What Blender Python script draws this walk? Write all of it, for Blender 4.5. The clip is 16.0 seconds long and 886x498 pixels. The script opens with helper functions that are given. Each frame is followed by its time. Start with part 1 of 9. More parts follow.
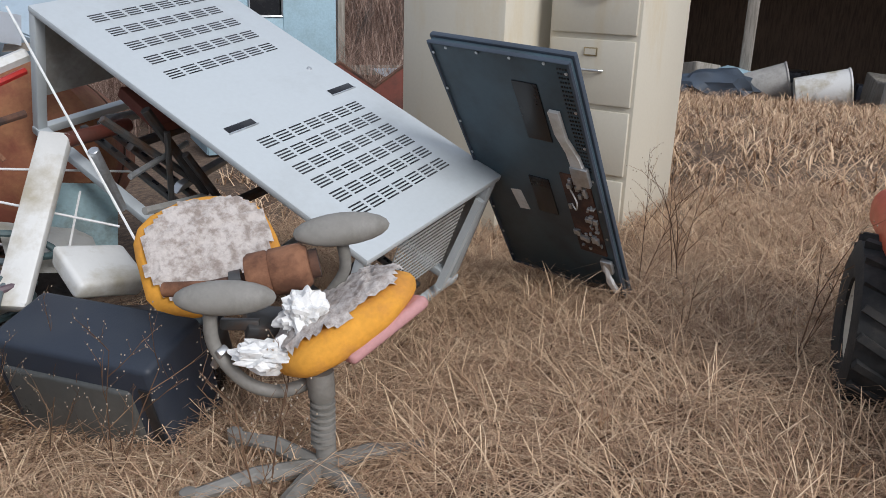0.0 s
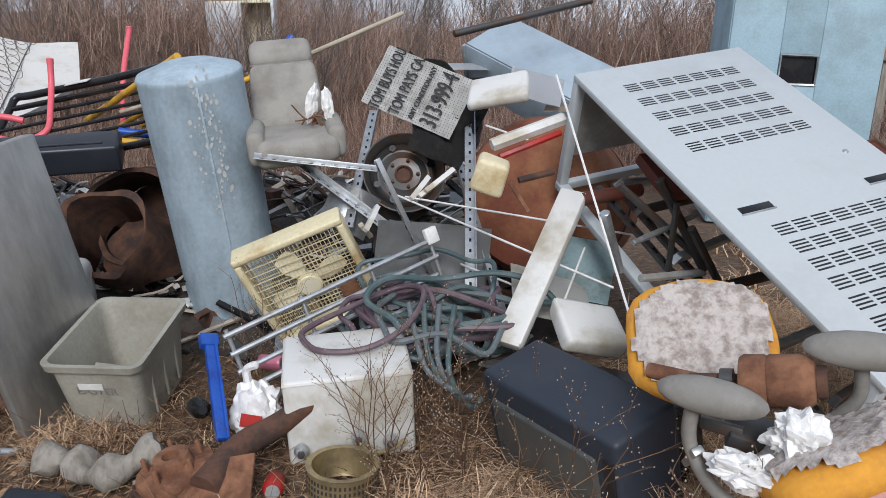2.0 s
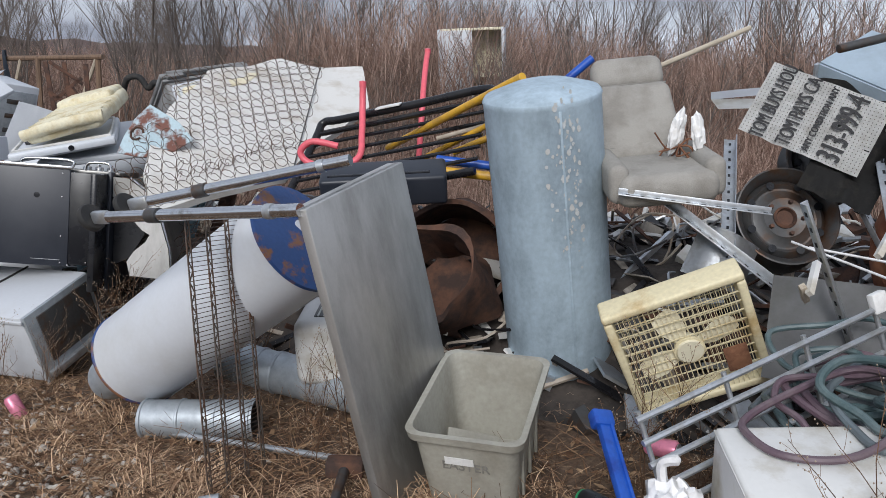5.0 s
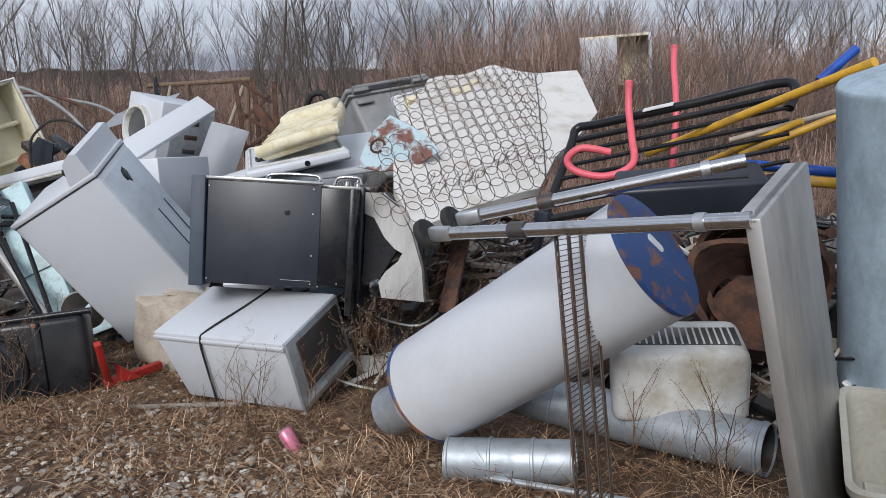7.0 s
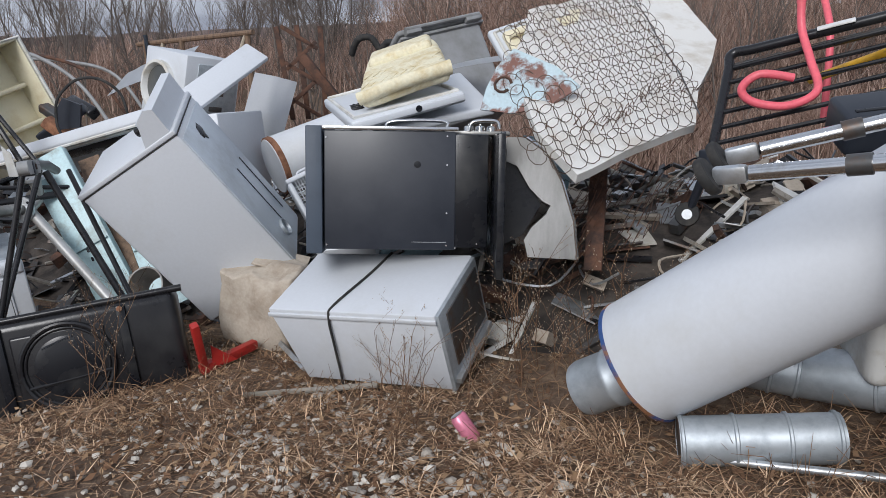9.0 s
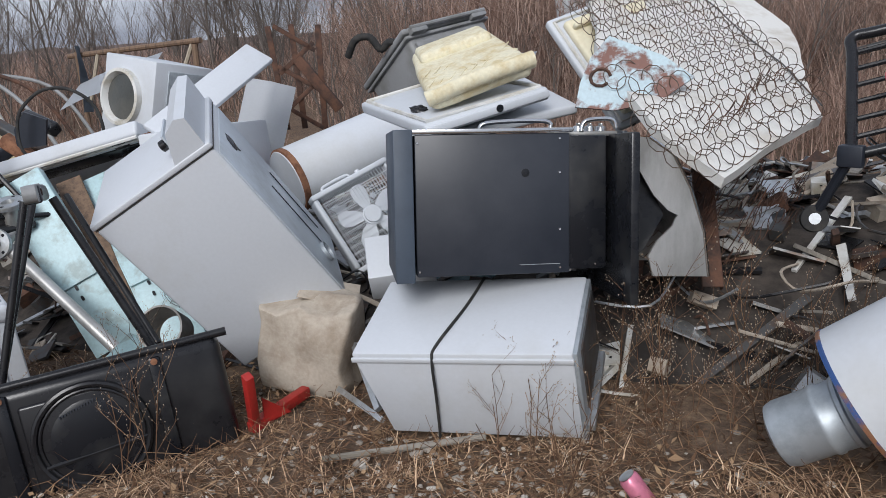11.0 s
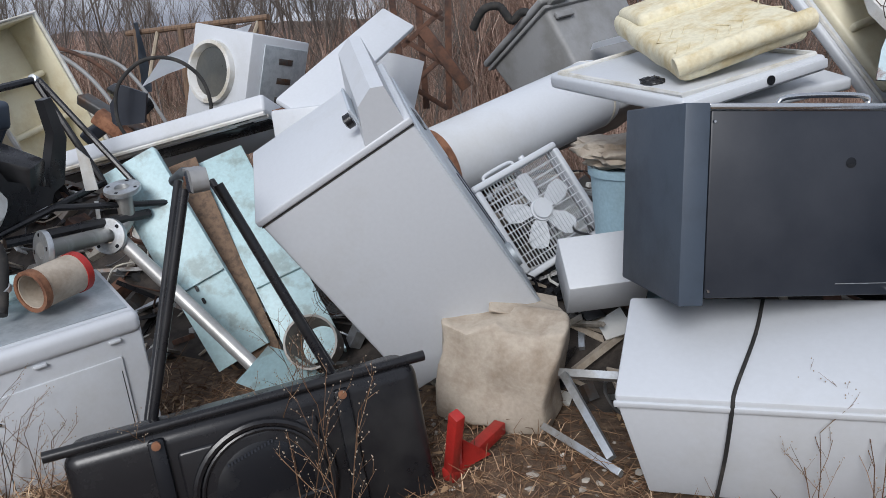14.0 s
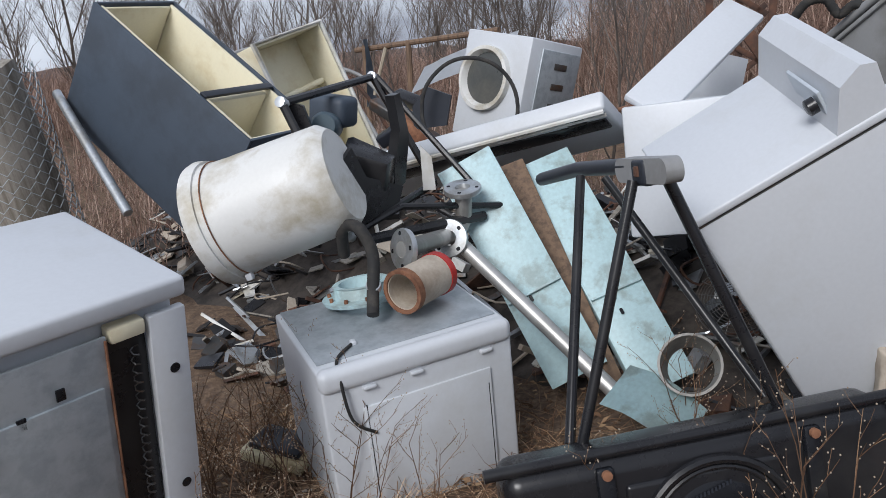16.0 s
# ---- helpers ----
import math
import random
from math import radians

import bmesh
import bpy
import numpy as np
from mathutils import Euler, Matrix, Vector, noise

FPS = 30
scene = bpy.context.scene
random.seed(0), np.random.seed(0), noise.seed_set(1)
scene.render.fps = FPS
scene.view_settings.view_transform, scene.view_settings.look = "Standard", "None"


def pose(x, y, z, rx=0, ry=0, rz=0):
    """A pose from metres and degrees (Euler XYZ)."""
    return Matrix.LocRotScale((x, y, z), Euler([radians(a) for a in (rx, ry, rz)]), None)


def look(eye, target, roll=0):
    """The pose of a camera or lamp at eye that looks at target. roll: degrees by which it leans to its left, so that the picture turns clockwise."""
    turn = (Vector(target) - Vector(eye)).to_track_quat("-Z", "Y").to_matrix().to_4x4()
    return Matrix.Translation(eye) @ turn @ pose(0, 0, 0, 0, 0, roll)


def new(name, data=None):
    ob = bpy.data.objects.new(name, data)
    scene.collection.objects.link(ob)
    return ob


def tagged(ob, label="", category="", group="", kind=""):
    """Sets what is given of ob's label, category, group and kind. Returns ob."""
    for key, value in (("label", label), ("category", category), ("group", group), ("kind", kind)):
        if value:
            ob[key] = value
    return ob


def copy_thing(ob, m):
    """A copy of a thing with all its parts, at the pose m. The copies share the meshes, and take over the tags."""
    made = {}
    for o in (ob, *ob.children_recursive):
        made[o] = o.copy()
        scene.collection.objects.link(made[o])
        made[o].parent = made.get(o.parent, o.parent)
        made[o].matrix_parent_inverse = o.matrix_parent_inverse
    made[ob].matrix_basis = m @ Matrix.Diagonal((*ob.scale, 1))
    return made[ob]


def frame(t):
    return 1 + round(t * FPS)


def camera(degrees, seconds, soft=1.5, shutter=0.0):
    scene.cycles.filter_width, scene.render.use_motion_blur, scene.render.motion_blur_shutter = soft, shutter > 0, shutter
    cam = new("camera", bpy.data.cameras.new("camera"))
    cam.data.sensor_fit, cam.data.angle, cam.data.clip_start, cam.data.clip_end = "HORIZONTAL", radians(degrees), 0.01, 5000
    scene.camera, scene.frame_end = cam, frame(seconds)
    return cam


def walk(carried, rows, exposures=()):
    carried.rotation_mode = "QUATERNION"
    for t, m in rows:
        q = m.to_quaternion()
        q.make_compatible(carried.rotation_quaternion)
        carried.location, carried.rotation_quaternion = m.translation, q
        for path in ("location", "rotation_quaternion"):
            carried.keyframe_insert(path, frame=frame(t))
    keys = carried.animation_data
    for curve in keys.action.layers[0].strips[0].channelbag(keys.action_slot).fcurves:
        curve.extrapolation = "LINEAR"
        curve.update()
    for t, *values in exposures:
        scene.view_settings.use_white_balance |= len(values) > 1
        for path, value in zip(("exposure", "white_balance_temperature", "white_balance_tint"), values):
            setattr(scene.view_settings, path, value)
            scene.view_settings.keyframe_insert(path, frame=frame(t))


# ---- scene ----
cam = camera(59.1, 16.0, soft=0.75)
PATH = [
    (0, (-0.053, 0.008, 1.286), (0.017, 1.914, 0.683), 1.8),
    (0.5, (-0.054, 0.07, 1.283), (-0.217, 1.976, 0.701), 0.9),
    (1, (-0.067, 0.097, 1.286), (-0.523, 1.973, 0.762), 1.2),
    (1.5, (-0.09, 0.089, 1.311), (-0.896, 1.847, 0.802), 2.1),
    (2, (-0.138, 0.1, 1.33), (-1.203, 1.715, 0.819), 2.6),
    (2.5, (-0.221, 0.104, 1.316), (-1.34, 1.68, 0.803), 2.8),
    (3, (-0.396, 0.05, 1.301), (-1.52, 1.624, 0.79), 3.3),
    (3.5, (-0.562, 0.025, 1.262), (-1.832, 1.463, 0.696), 4.0),
    (3.7, (-0.64, 0.06, 1.24), (-2.007, 1.386, 0.631), 3.2),
    (5.8, (-1.492, -0.035, 1.247), (-2.961, 1.274, 0.892), 1.2),
    (6, (-1.584, -0.057, 1.225), (-3.097, 1.206, 0.888), 0.9),
    (6.5, (-1.842, -0.179, 1.195), (-3.435, 0.984, 0.86), 0.5),
    (7, (-2.062, -0.428, 1.139), (-3.642, 0.722, 0.715), -0.2),
    (7.5, (-2.293, -0.531, 1.096), (-3.85, 0.582, 0.514), -0.6),
    (8, (-2.55, -0.562, 1.062), (-4.125, 0.541, 0.51), -2.5),
    (8.5, (-2.76, -0.64, 1.045), (-4.325, 0.477, 0.494), -2.5),
    (9, (-2.968, -0.8, 1.042), (-4.487, 0.385, 0.504), -2.5),
    (9.2, (-3.045, -0.841, 1.031), (-4.562, 0.346, 0.491), -2.6),
    (11.3, (-4.023, -0.997, 0.974), (-5.412, 0.343, 0.45), -3.6),
    (11.5, (-4.097, -0.971, 0.965), (-5.492, 0.361, 0.436), -3.6),
    (12, (-4.263, -0.908, 0.959), (-5.687, 0.395, 0.435), -4.6),
    (12.5, (-4.37, -0.912, 0.958), (-5.797, 0.389, 0.437), -3.8),
    (13, (-4.515, -1.0, 0.946), (-5.913, 0.333, 0.429), -3.4),
    (13.5, (-4.708, -1.104, 0.922), (-6.09, 0.235, 0.378), -2.8),
    (14, (-4.947, -1.085, 0.9), (-6.38, 0.197, 0.351), -2.9),
    (14.5, (-5.14, -1.113, 0.916), (-6.674, 0.061, 0.4), -2.9),
    (15, (-5.318, -1.316, 0.89), (-6.855, -0.139, 0.387), -2.4),
    (15.5, (-5.484, -1.518, 0.86), (-7.054, -0.375, 0.38), -1.9),
    (16, (-5.717, -1.58, 0.808), (-7.408, -0.624, 0.333), -3.8),
]
walk(cam, [(t, look(eye, target, roll)) for t, eye, target, roll in PATH])

# ---- sky and light: bright overcast winter day ----
world = bpy.data.worlds.new("sky")
world.use_nodes = True
scene.world = world
wn, wl = world.node_tree.nodes, world.node_tree.links
bg = wn["Background"]
sky = wn.new("ShaderNodeTexSky")
sky.sky_type = "NISHITA"
sky.sun_disc = False
sky.sun_elevation, sky.sun_rotation = radians(34), radians(146)
sky.air_density, sky.dust_density = 1.0, 3.0
# cloud deck: soft grey and white layers over the blue
tc = wn.new("ShaderNodeTexCoord")
mp = wn.new("ShaderNodeMapping")
mp.inputs["Scale"].default_value = (1.6, 1.6, 7.0)
cl = wn.new("ShaderNodeTexNoise")
cl.inputs["Scale"].default_value, cl.inputs["Detail"].default_value = 1.7, 6.0
rp = wn.new("ShaderNodeValToRGB")
rp.color_ramp.elements[0].position, rp.color_ramp.elements[0].color = 0.36, (3.3, 3.65, 4.6, 1)
rp.color_ramp.elements[1].position, rp.color_ramp.elements[1].color = 0.66, (7.5, 8.2, 9.5, 1)
mixw = wn.new("ShaderNodeMixRGB")
mixw.inputs["Fac"].default_value = 0.86
wl.new(tc.outputs["Generated"], mp.inputs["Vector"])
wl.new(mp.outputs["Vector"], cl.inputs["Vector"])
wl.new(cl.outputs["Fac"], rp.inputs["Fac"])
wl.new(sky.outputs["Color"], mixw.inputs["Color1"])
wl.new(rp.outputs["Color"], mixw.inputs["Color2"])
wl.new(mixw.outputs["Color"], bg.inputs["Color"])
bg.inputs["Strength"].default_value = 0.07
sun = new("sun", bpy.data.lights.new("sun", "SUN"))
sun.data.energy, sun.data.angle, sun.data.color = 1.7, radians(25), (0.985, 0.985, 1.0)
sun.matrix_world = look((3, -8.4, 8.4), (-4, 2, 0))
scene.view_settings.exposure = 0.61

# ---- materials ----
def material(name, base, rough=0.6, metal=0.0, dirt=None, amount=0.4, scale=6.0, grain=60.0, bump=0.15, blend=0.5, spec=0.5, streak=None, per_object=0.0, grit=0.3):
    """A painted, plastic or metal surface: base colour, larger stains of a second colour, fine grain and relief."""
    m = bpy.data.materials.new(name)
    m.use_nodes = True
    n, k = m.node_tree.nodes, m.node_tree.links
    b = n["Principled BSDF"]
    co = n.new("ShaderNodeTexCoord")
    vec = co.outputs["Object"]
    if streak:
        mapping = n.new("ShaderNodeMapping")
        mapping.inputs["Scale"].default_value = streak
        k.new(vec, mapping.inputs["Vector"])
        vec = mapping.outputs["Vector"]
    big = n.new("ShaderNodeTexNoise")
    big.inputs["Scale"].default_value, big.inputs["Detail"].default_value, big.inputs["Roughness"].default_value = scale, 7.0, 0.65
    k.new(vec, big.inputs["Vector"])
    fine = n.new("ShaderNodeTexNoise")
    fine.inputs["Scale"].default_value, fine.inputs["Detail"].default_value = grain, 3.0
    k.new(co.outputs["Object"], fine.inputs["Vector"])
    ramp = n.new("ShaderNodeValToRGB")
    ramp.color_ramp.elements[0].position = max(0.0, 0.62 - amount * 0.35)
    ramp.color_ramp.elements[1].position = min(1.0, 0.62 - amount * 0.35 + 0.04 + 0.3 * blend)
    k.new(big.outputs["Fac"], ramp.inputs["Fac"])
    mix = n.new("ShaderNodeMixRGB")
    second = dirt or tuple(c * 0.72 for c in base)
    mix.inputs["Color1"].default_value, mix.inputs["Color2"].default_value = (*base, 1), (*second, 1)
    k.new(ramp.outputs["Color"], mix.inputs["Fac"])
    mul = n.new("ShaderNodeMixRGB")
    mul.blend_type = "MULTIPLY"
    mul.inputs["Fac"].default_value = grit
    grey = n.new("ShaderNodeValToRGB")
    grey.color_ramp.elements[0].position, grey.color_ramp.elements[0].color = 0.3, (0.55, 0.55, 0.55, 1)
    grey.color_ramp.elements[1].position, grey.color_ramp.elements[1].color = 0.7, (1, 1, 1, 1)
    k.new(fine.outputs["Fac"], grey.inputs["Fac"])
    k.new(mix.outputs["Color"], mul.inputs["Color1"])
    k.new(grey.outputs["Color"], mul.inputs["Color2"])
    out = mul.outputs["Color"]
    if per_object:
        info = n.new("ShaderNodeObjectInfo")
        hsv = n.new("ShaderNodeHueSaturation")
        rng = n.new("ShaderNodeMapRange")
        rng.inputs["To Min"].default_value, rng.inputs["To Max"].default_value = 1 - per_object, 1 + per_object
        k.new(info.outputs["Random"], rng.inputs["Value"])
        k.new(rng.outputs["Result"], hsv.inputs["Value"])
        k.new(out, hsv.inputs["Color"])
        out = hsv.outputs["Color"]
    k.new(out, b.inputs["Base Color"])
    rr = n.new("ShaderNodeMapRange")
    rr.inputs["To Min"].default_value, rr.inputs["To Max"].default_value = max(0.04, rough - 0.14), min(1.0, rough + 0.16)
    k.new(big.outputs["Fac"], rr.inputs["Value"])
    k.new(rr.outputs["Result"], b.inputs["Roughness"])
    b.inputs["Metallic"].default_value = metal
    b.inputs["Specular IOR Level"].default_value = spec
    if bump:
        bp = n.new("ShaderNodeBump")
        bp.inputs["Strength"].default_value, bp.inputs["Distance"].default_value = bump, 0.004
        add = n.new("ShaderNodeMath")
        add.operation = "ADD"
        k.new(big.outputs["Fac"], add.inputs[0])
        k.new(fine.outputs["Fac"], add.inputs[1])
        k.new(add.outputs["Value"], bp.inputs["Height"])
        k.new(bp.outputs["Normal"], b.inputs["Normal"])
    return m


RUST = (0.16, 0.062, 0.03)
white_enamel = material("white_enamel", (0.55, 0.575, 0.61), 0.4, dirt=(0.47, 0.475, 0.47), amount=0.28, scale=1.6, blend=0.9, bump=0.03, grit=0.08)
white_dirty = material("white_dirty", (0.66, 0.66, 0.64), 0.45, dirt=(0.42, 0.38, 0.3), amount=0.45, scale=3.5, bump=0.06, grit=0.08)
grey_enamel = material("grey_enamel", (0.5, 0.55, 0.6), 0.38, metal=0.2, dirt=(0.4, 0.43, 0.46), amount=0.4, scale=3, bump=0.04, grit=0.08)
rack_paint = material("rack_paint", (0.48, 0.52, 0.54), 0.45, dirt=(0.42, 0.45, 0.46), amount=0.3, scale=2.0, bump=0.04, grit=0.08)
rack_inner = material("rack_inner", (0.4, 0.41, 0.4), 0.55, dirt=(0.25, 0.24, 0.22), amount=0.5, scale=3)
galvanised = material("galvanised", (0.44, 0.48, 0.51), 0.5, metal=0.55, dirt=(0.35, 0.385, 0.415), amount=0.55, scale=14, grain=40, bump=0.06, grit=0.08)
tank_zinc = material("tank_zinc", (0.43, 0.54, 0.62), 0.6, metal=0.15, dirt=(0.31, 0.39, 0.45), amount=0.55, scale=5, grain=45, bump=0.3, streak=(1, 1, 0.5))
tank_scale = material("tank_scale", (0.5, 0.5, 0.48), 0.85, dirt=(0.5, 0.54, 0.56), amount=0.5, scale=14, bump=0.5)
stainless = material("stainless", (0.52, 0.515, 0.5), 0.42, metal=0.7, dirt=(0.27, 0.265, 0.25), amount=0.6, scale=2.5, grain=120, bump=0.02, streak=(1, 1, 0.3), grit=0.08)
chrome = material("chrome", (0.62, 0.63, 0.64), 0.16, metal=1.0, dirt=(0.4, 0.38, 0.35), amount=0.3, scale=9, bump=0.02, grit=0.08)
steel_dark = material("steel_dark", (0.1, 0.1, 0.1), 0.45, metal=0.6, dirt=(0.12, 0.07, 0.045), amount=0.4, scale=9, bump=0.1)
aluminium = material("aluminium", (0.56, 0.59, 0.62), 0.4, metal=0.8, dirt=(0.42, 0.42, 0.41), amount=0.5, scale=9, bump=0.06)
rust = material("rust", (0.12, 0.056, 0.034), 0.9, dirt=(0.05, 0.03, 0.024), amount=0.6, scale=9, bump=0.6)
rust_light = material("rust_light", (0.26, 0.12, 0.065), 0.92, dirt=(0.13, 0.055, 0.03), amount=0.6, scale=11, bump=0.5)
orange_rust = material("orange_rust", (0.3, 0.13, 0.06), 0.85, dirt=(0.2, 0.06, 0.035), amount=0.6, scale=4, bump=0.2)
red_paint = material("red_paint", (0.42, 0.025, 0.02), 0.45, dirt=(0.2, 0.02, 0.015), amount=0.4, scale=6)
red_brown = material("red_brown", (0.17, 0.045, 0.03), 0.6, dirt=(0.1, 0.035, 0.025), amount=0.5, scale=3)
cream_metal = material("cream_metal", (0.56, 0.52, 0.43), 0.48, dirt=(0.5, 0.38, 0.2), amount=0.25, scale=3.0, blend=0.9, bump=0.05, streak=(1, 1, 0.25), grit=0.08)
cream_plastic = material("cream_plastic", (0.72, 0.64, 0.42), 0.5, dirt=(0.5, 0.36, 0.17), amount=0.35, scale=6, bump=0.05)
cream_liner = material("cream_liner", (0.74, 0.69, 0.52), 0.42, dirt=(0.64, 0.56, 0.38), amount=0.4, scale=4, bump=0.04, grit=0.08)
foam = material("foam", (0.72, 0.67, 0.5), 0.95, dirt=(0.6, 0.5, 0.3), amount=0.5, scale=10, bump=0.5)
charcoal = material("charcoal", (0.017, 0.021, 0.03), 0.4, dirt=(0.028, 0.032, 0.042), amount=0.5, scale=2.0, bump=0.04, grit=0.08)
charcoal_blue = material("charcoal_blue", (0.05, 0.068, 0.095), 0.55, dirt=(0.038, 0.05, 0.068), amount=0.5, scale=2.5, bump=0.12, grain=160, grit=0.08)
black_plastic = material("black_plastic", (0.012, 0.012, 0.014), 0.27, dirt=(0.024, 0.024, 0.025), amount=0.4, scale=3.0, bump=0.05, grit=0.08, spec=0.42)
black_gloss = material("black_gloss", (0.01, 0.011, 0.014), 0.26, dirt=(0.03, 0.03, 0.03), amount=0.3, scale=4, bump=0.02, grit=0.08, spec=0.35)
black_rubber = material("black_rubber", (0.018, 0.018, 0.018), 0.8, dirt=(0.05, 0.045, 0.04), amount=0.4, scale=12, bump=0.3)
screen_grey = material("screen_grey", (0.07, 0.074, 0.072), 0.3, dirt=(0.1, 0.098, 0.09), amount=0.5, scale=3)
tube_shell = material("tube_shell", (0.022, 0.03, 0.046), 0.5, dirt=(0.034, 0.042, 0.056), amount=0.5, scale=2.5, bump=0.12, grain=160, grit=0.08)
trough_steel = material("trough_steel", (0.4, 0.49, 0.56), 0.45, metal=0.25, dirt=(0.33, 0.4, 0.45), amount=0.5, scale=3, bump=0.05, grit=0.1)
tv_back = material("tv_back", (0.048, 0.082, 0.105), 0.42, dirt=(0.035, 0.05, 0.06), amount=0.5, scale=2.5, bump=0.05, grit=0.08)
tote_plastic = material("tote_plastic", (0.36, 0.35, 0.3), 0.5, dirt=(0.28, 0.265, 0.22), amount=0.5, scale=4, bump=0.08)
bin_grey = material("bin_grey", (0.25, 0.255, 0.26), 0.55, dirt=(0.19, 0.19, 0.185), amount=0.5, scale=3, grit=0.08)
seat_cloth = material("seat_cloth", (0.33, 0.315, 0.285), 0.95, dirt=(0.24, 0.225, 0.2), amount=0.5, scale=5, grain=220, bump=0.5)
lint = material("lint", (0.55, 0.5, 0.47), 1.0, dirt=(0.3, 0.25, 0.22), amount=0.55, scale=28, grain=90, bump=1.0)
orange_cloth = material("orange_cloth", (0.72, 0.33, 0.04), 0.9, dirt=(0.55, 0.24, 0.05), amount=0.4, scale=9, bump=0.3)
pink_cloth = material("pink_cloth", (0.52, 0.27, 0.27), 0.8, dirt=(0.4, 0.2, 0.18), amount=0.4, scale=9)
arm_plastic = material("arm_plastic", (0.24, 0.23, 0.21), 0.6, dirt=(0.17, 0.16, 0.14), amount=0.5, scale=8, bump=0.15)
white_tape = material("white_tape", (0.82, 0.82, 0.81), 0.55, dirt=(0.62, 0.6, 0.56), amount=0.3, scale=15, bump=0.5)
hose_green = material("hose_green", (0.06, 0.1, 0.105), 0.45, dirt=(0.12, 0.16, 0.165), amount=0.5, scale=7, bump=0.08)
hose_grey = material("hose_grey", (0.12, 0.15, 0.165), 0.5, dirt=(0.13, 0.15, 0.16), amount=0.5, scale=7)
hose_plum = material("hose_plum", (0.11, 0.07, 0.09), 0.5, dirt=(0.16, 0.12, 0.13), amount=0.5, scale=7)
blue_paint = material("blue_paint", (0.015, 0.085, 0.42), 0.35, dirt=(0.01, 0.04, 0.25), amount=0.3, scale=9)
blue_rusty = material("blue_rusty", (0.02, 0.06, 0.19), 0.5, dirt=(0.2, 0.09, 0.045), amount=0.25, scale=6, blend=0.1, bump=0.2)
blue_faded = material("blue_faded", (0.33, 0.48, 0.56), 0.6, dirt=(0.27, 0.38, 0.43), amount=0.5, scale=3)
blue_rust_sheet = material("blue_rust_sheet", (0.43, 0.55, 0.6), 0.45, dirt=(0.16, 0.06, 0.04), amount=0.42, scale=4.5, blend=0.1, bump=0.2)
aqua = material("aqua", (0.45, 0.62, 0.65), 0.45, dirt=(0.33, 0.42, 0.42), amount=0.35, scale=5, blend=0.2, bump=0.1)
yellow_paint = material("yellow_paint", (0.68, 0.38, 0.03), 0.45, dirt=(0.42, 0.24, 0.05), amount=0.4, scale=8)
pink_plastic = material("pink_plastic", (0.78, 0.13, 0.17), 0.45, dirt=(0.6, 0.12, 0.13), amount=0.3, scale=6)
brown_wood = material("brown_wood", (0.2, 0.13, 0.085), 0.85, dirt=(0.11, 0.075, 0.055), amount=0.5, scale=3, streak=(8, 8, 0.8), bump=0.4)
grey_wood = material("grey_wood", (0.3, 0.275, 0.24), 0.9, dirt=(0.18, 0.16, 0.13), amount=0.5, scale=3, streak=(8, 8, 0.8), bump=0.4)
pale_wood = material("pale_wood", (0.48, 0.42, 0.33), 0.85, dirt=(0.3, 0.25, 0.19), amount=0.4, scale=4, streak=(8, 8, 0.8), bump=0.3)
cardboard = material("cardboard", (0.46, 0.4, 0.33), 0.95, dirt=(0.32, 0.26, 0.2), amount=0.5, scale=5, bump=0.3)
bag_white = material("bag_white", (0.8, 0.8, 0.8), 0.4, dirt=(0.66, 0.65, 0.64), amount=0.4, scale=12, bump=0.3)
green_plastic = material("green_plastic", (0.03, 0.42, 0.16), 0.4)
can_pink = material("can_pink", (0.72, 0.24, 0.34), 0.32, metal=0.3, dirt=(0.5, 0.16, 0.24), amount=0.3, scale=20)
concrete = material("concrete", (0.4, 0.385, 0.36), 0.9, dirt=(0.3, 0.29, 0.27), amount=0.5, scale=6, bump=0.4)
ink = material("ink", (0.015, 0.015, 0.017), 0.7, bump=0)
sign_white = material("sign_white", (0.72, 0.72, 0.7), 0.6, dirt=(0.5, 0.49, 0.46), amount=0.4, scale=7)
orange_plastic = material("orange_plastic", (0.62, 0.11, 0.05), 0.4, dirt=(0.5, 0.09, 0.04), amount=0.3, scale=4)
wire_iron = material("wire_iron", (0.11, 0.09, 0.075), 0.6, metal=0.5, dirt=(0.12, 0.06, 0.035), amount=0.5, scale=14)
brass = material("brass", (0.45, 0.36, 0.2), 0.4, metal=0.7, dirt=(0.3, 0.24, 0.14), amount=0.5, scale=12)


# ---- mesh tools ----
GROUND_A, GROUND_B = 0.037, 0.104


def ground_z(x, y):
    """Height of the yard: it falls gently along the walk and levels out far off."""
    s = max(-9.5, min(2.5, x))
    fall = 0.5 * (1 + math.tanh((14 - math.hypot(x + 3.5, y - 1)) / 4))
    return (GROUND_A + GROUND_B * s) * fall + (1 - fall) * -0.35


def thing(name, m, label, category, group="", kind=""):
    ob = new(name)
    ob.empty_display_size = 0.05
    ob.matrix_world = m
    return tagged(ob, label, category, group, kind)


def mesh_of(bm, name, mat, smooth=False):
    me = bpy.data.meshes.new(name)
    bm.normal_update()
    bm.to_mesh(me)
    bm.free()
    me.materials.append(mat)
    if smooth:
        me.polygons.foreach_set("use_smooth", [True] * len(me.polygons))
        me.set_sharp_from_angle(angle=radians(42))
    return me


def part(name, bm, mat, parent, label="", m=None, smooth=True):
    ob = new(name, mesh_of(bm, name, mat, smooth))
    ob.parent = parent
    if m is not None:
        ob.matrix_basis = m
    if label:
        ob["label"] = label
    if name in ("screws", "louvres", "components", "guard_wires", "vent_slots", "vent_holes", "lug_nuts", "rail_holes"):
        ob["kind"] = "stuff"
    return ob


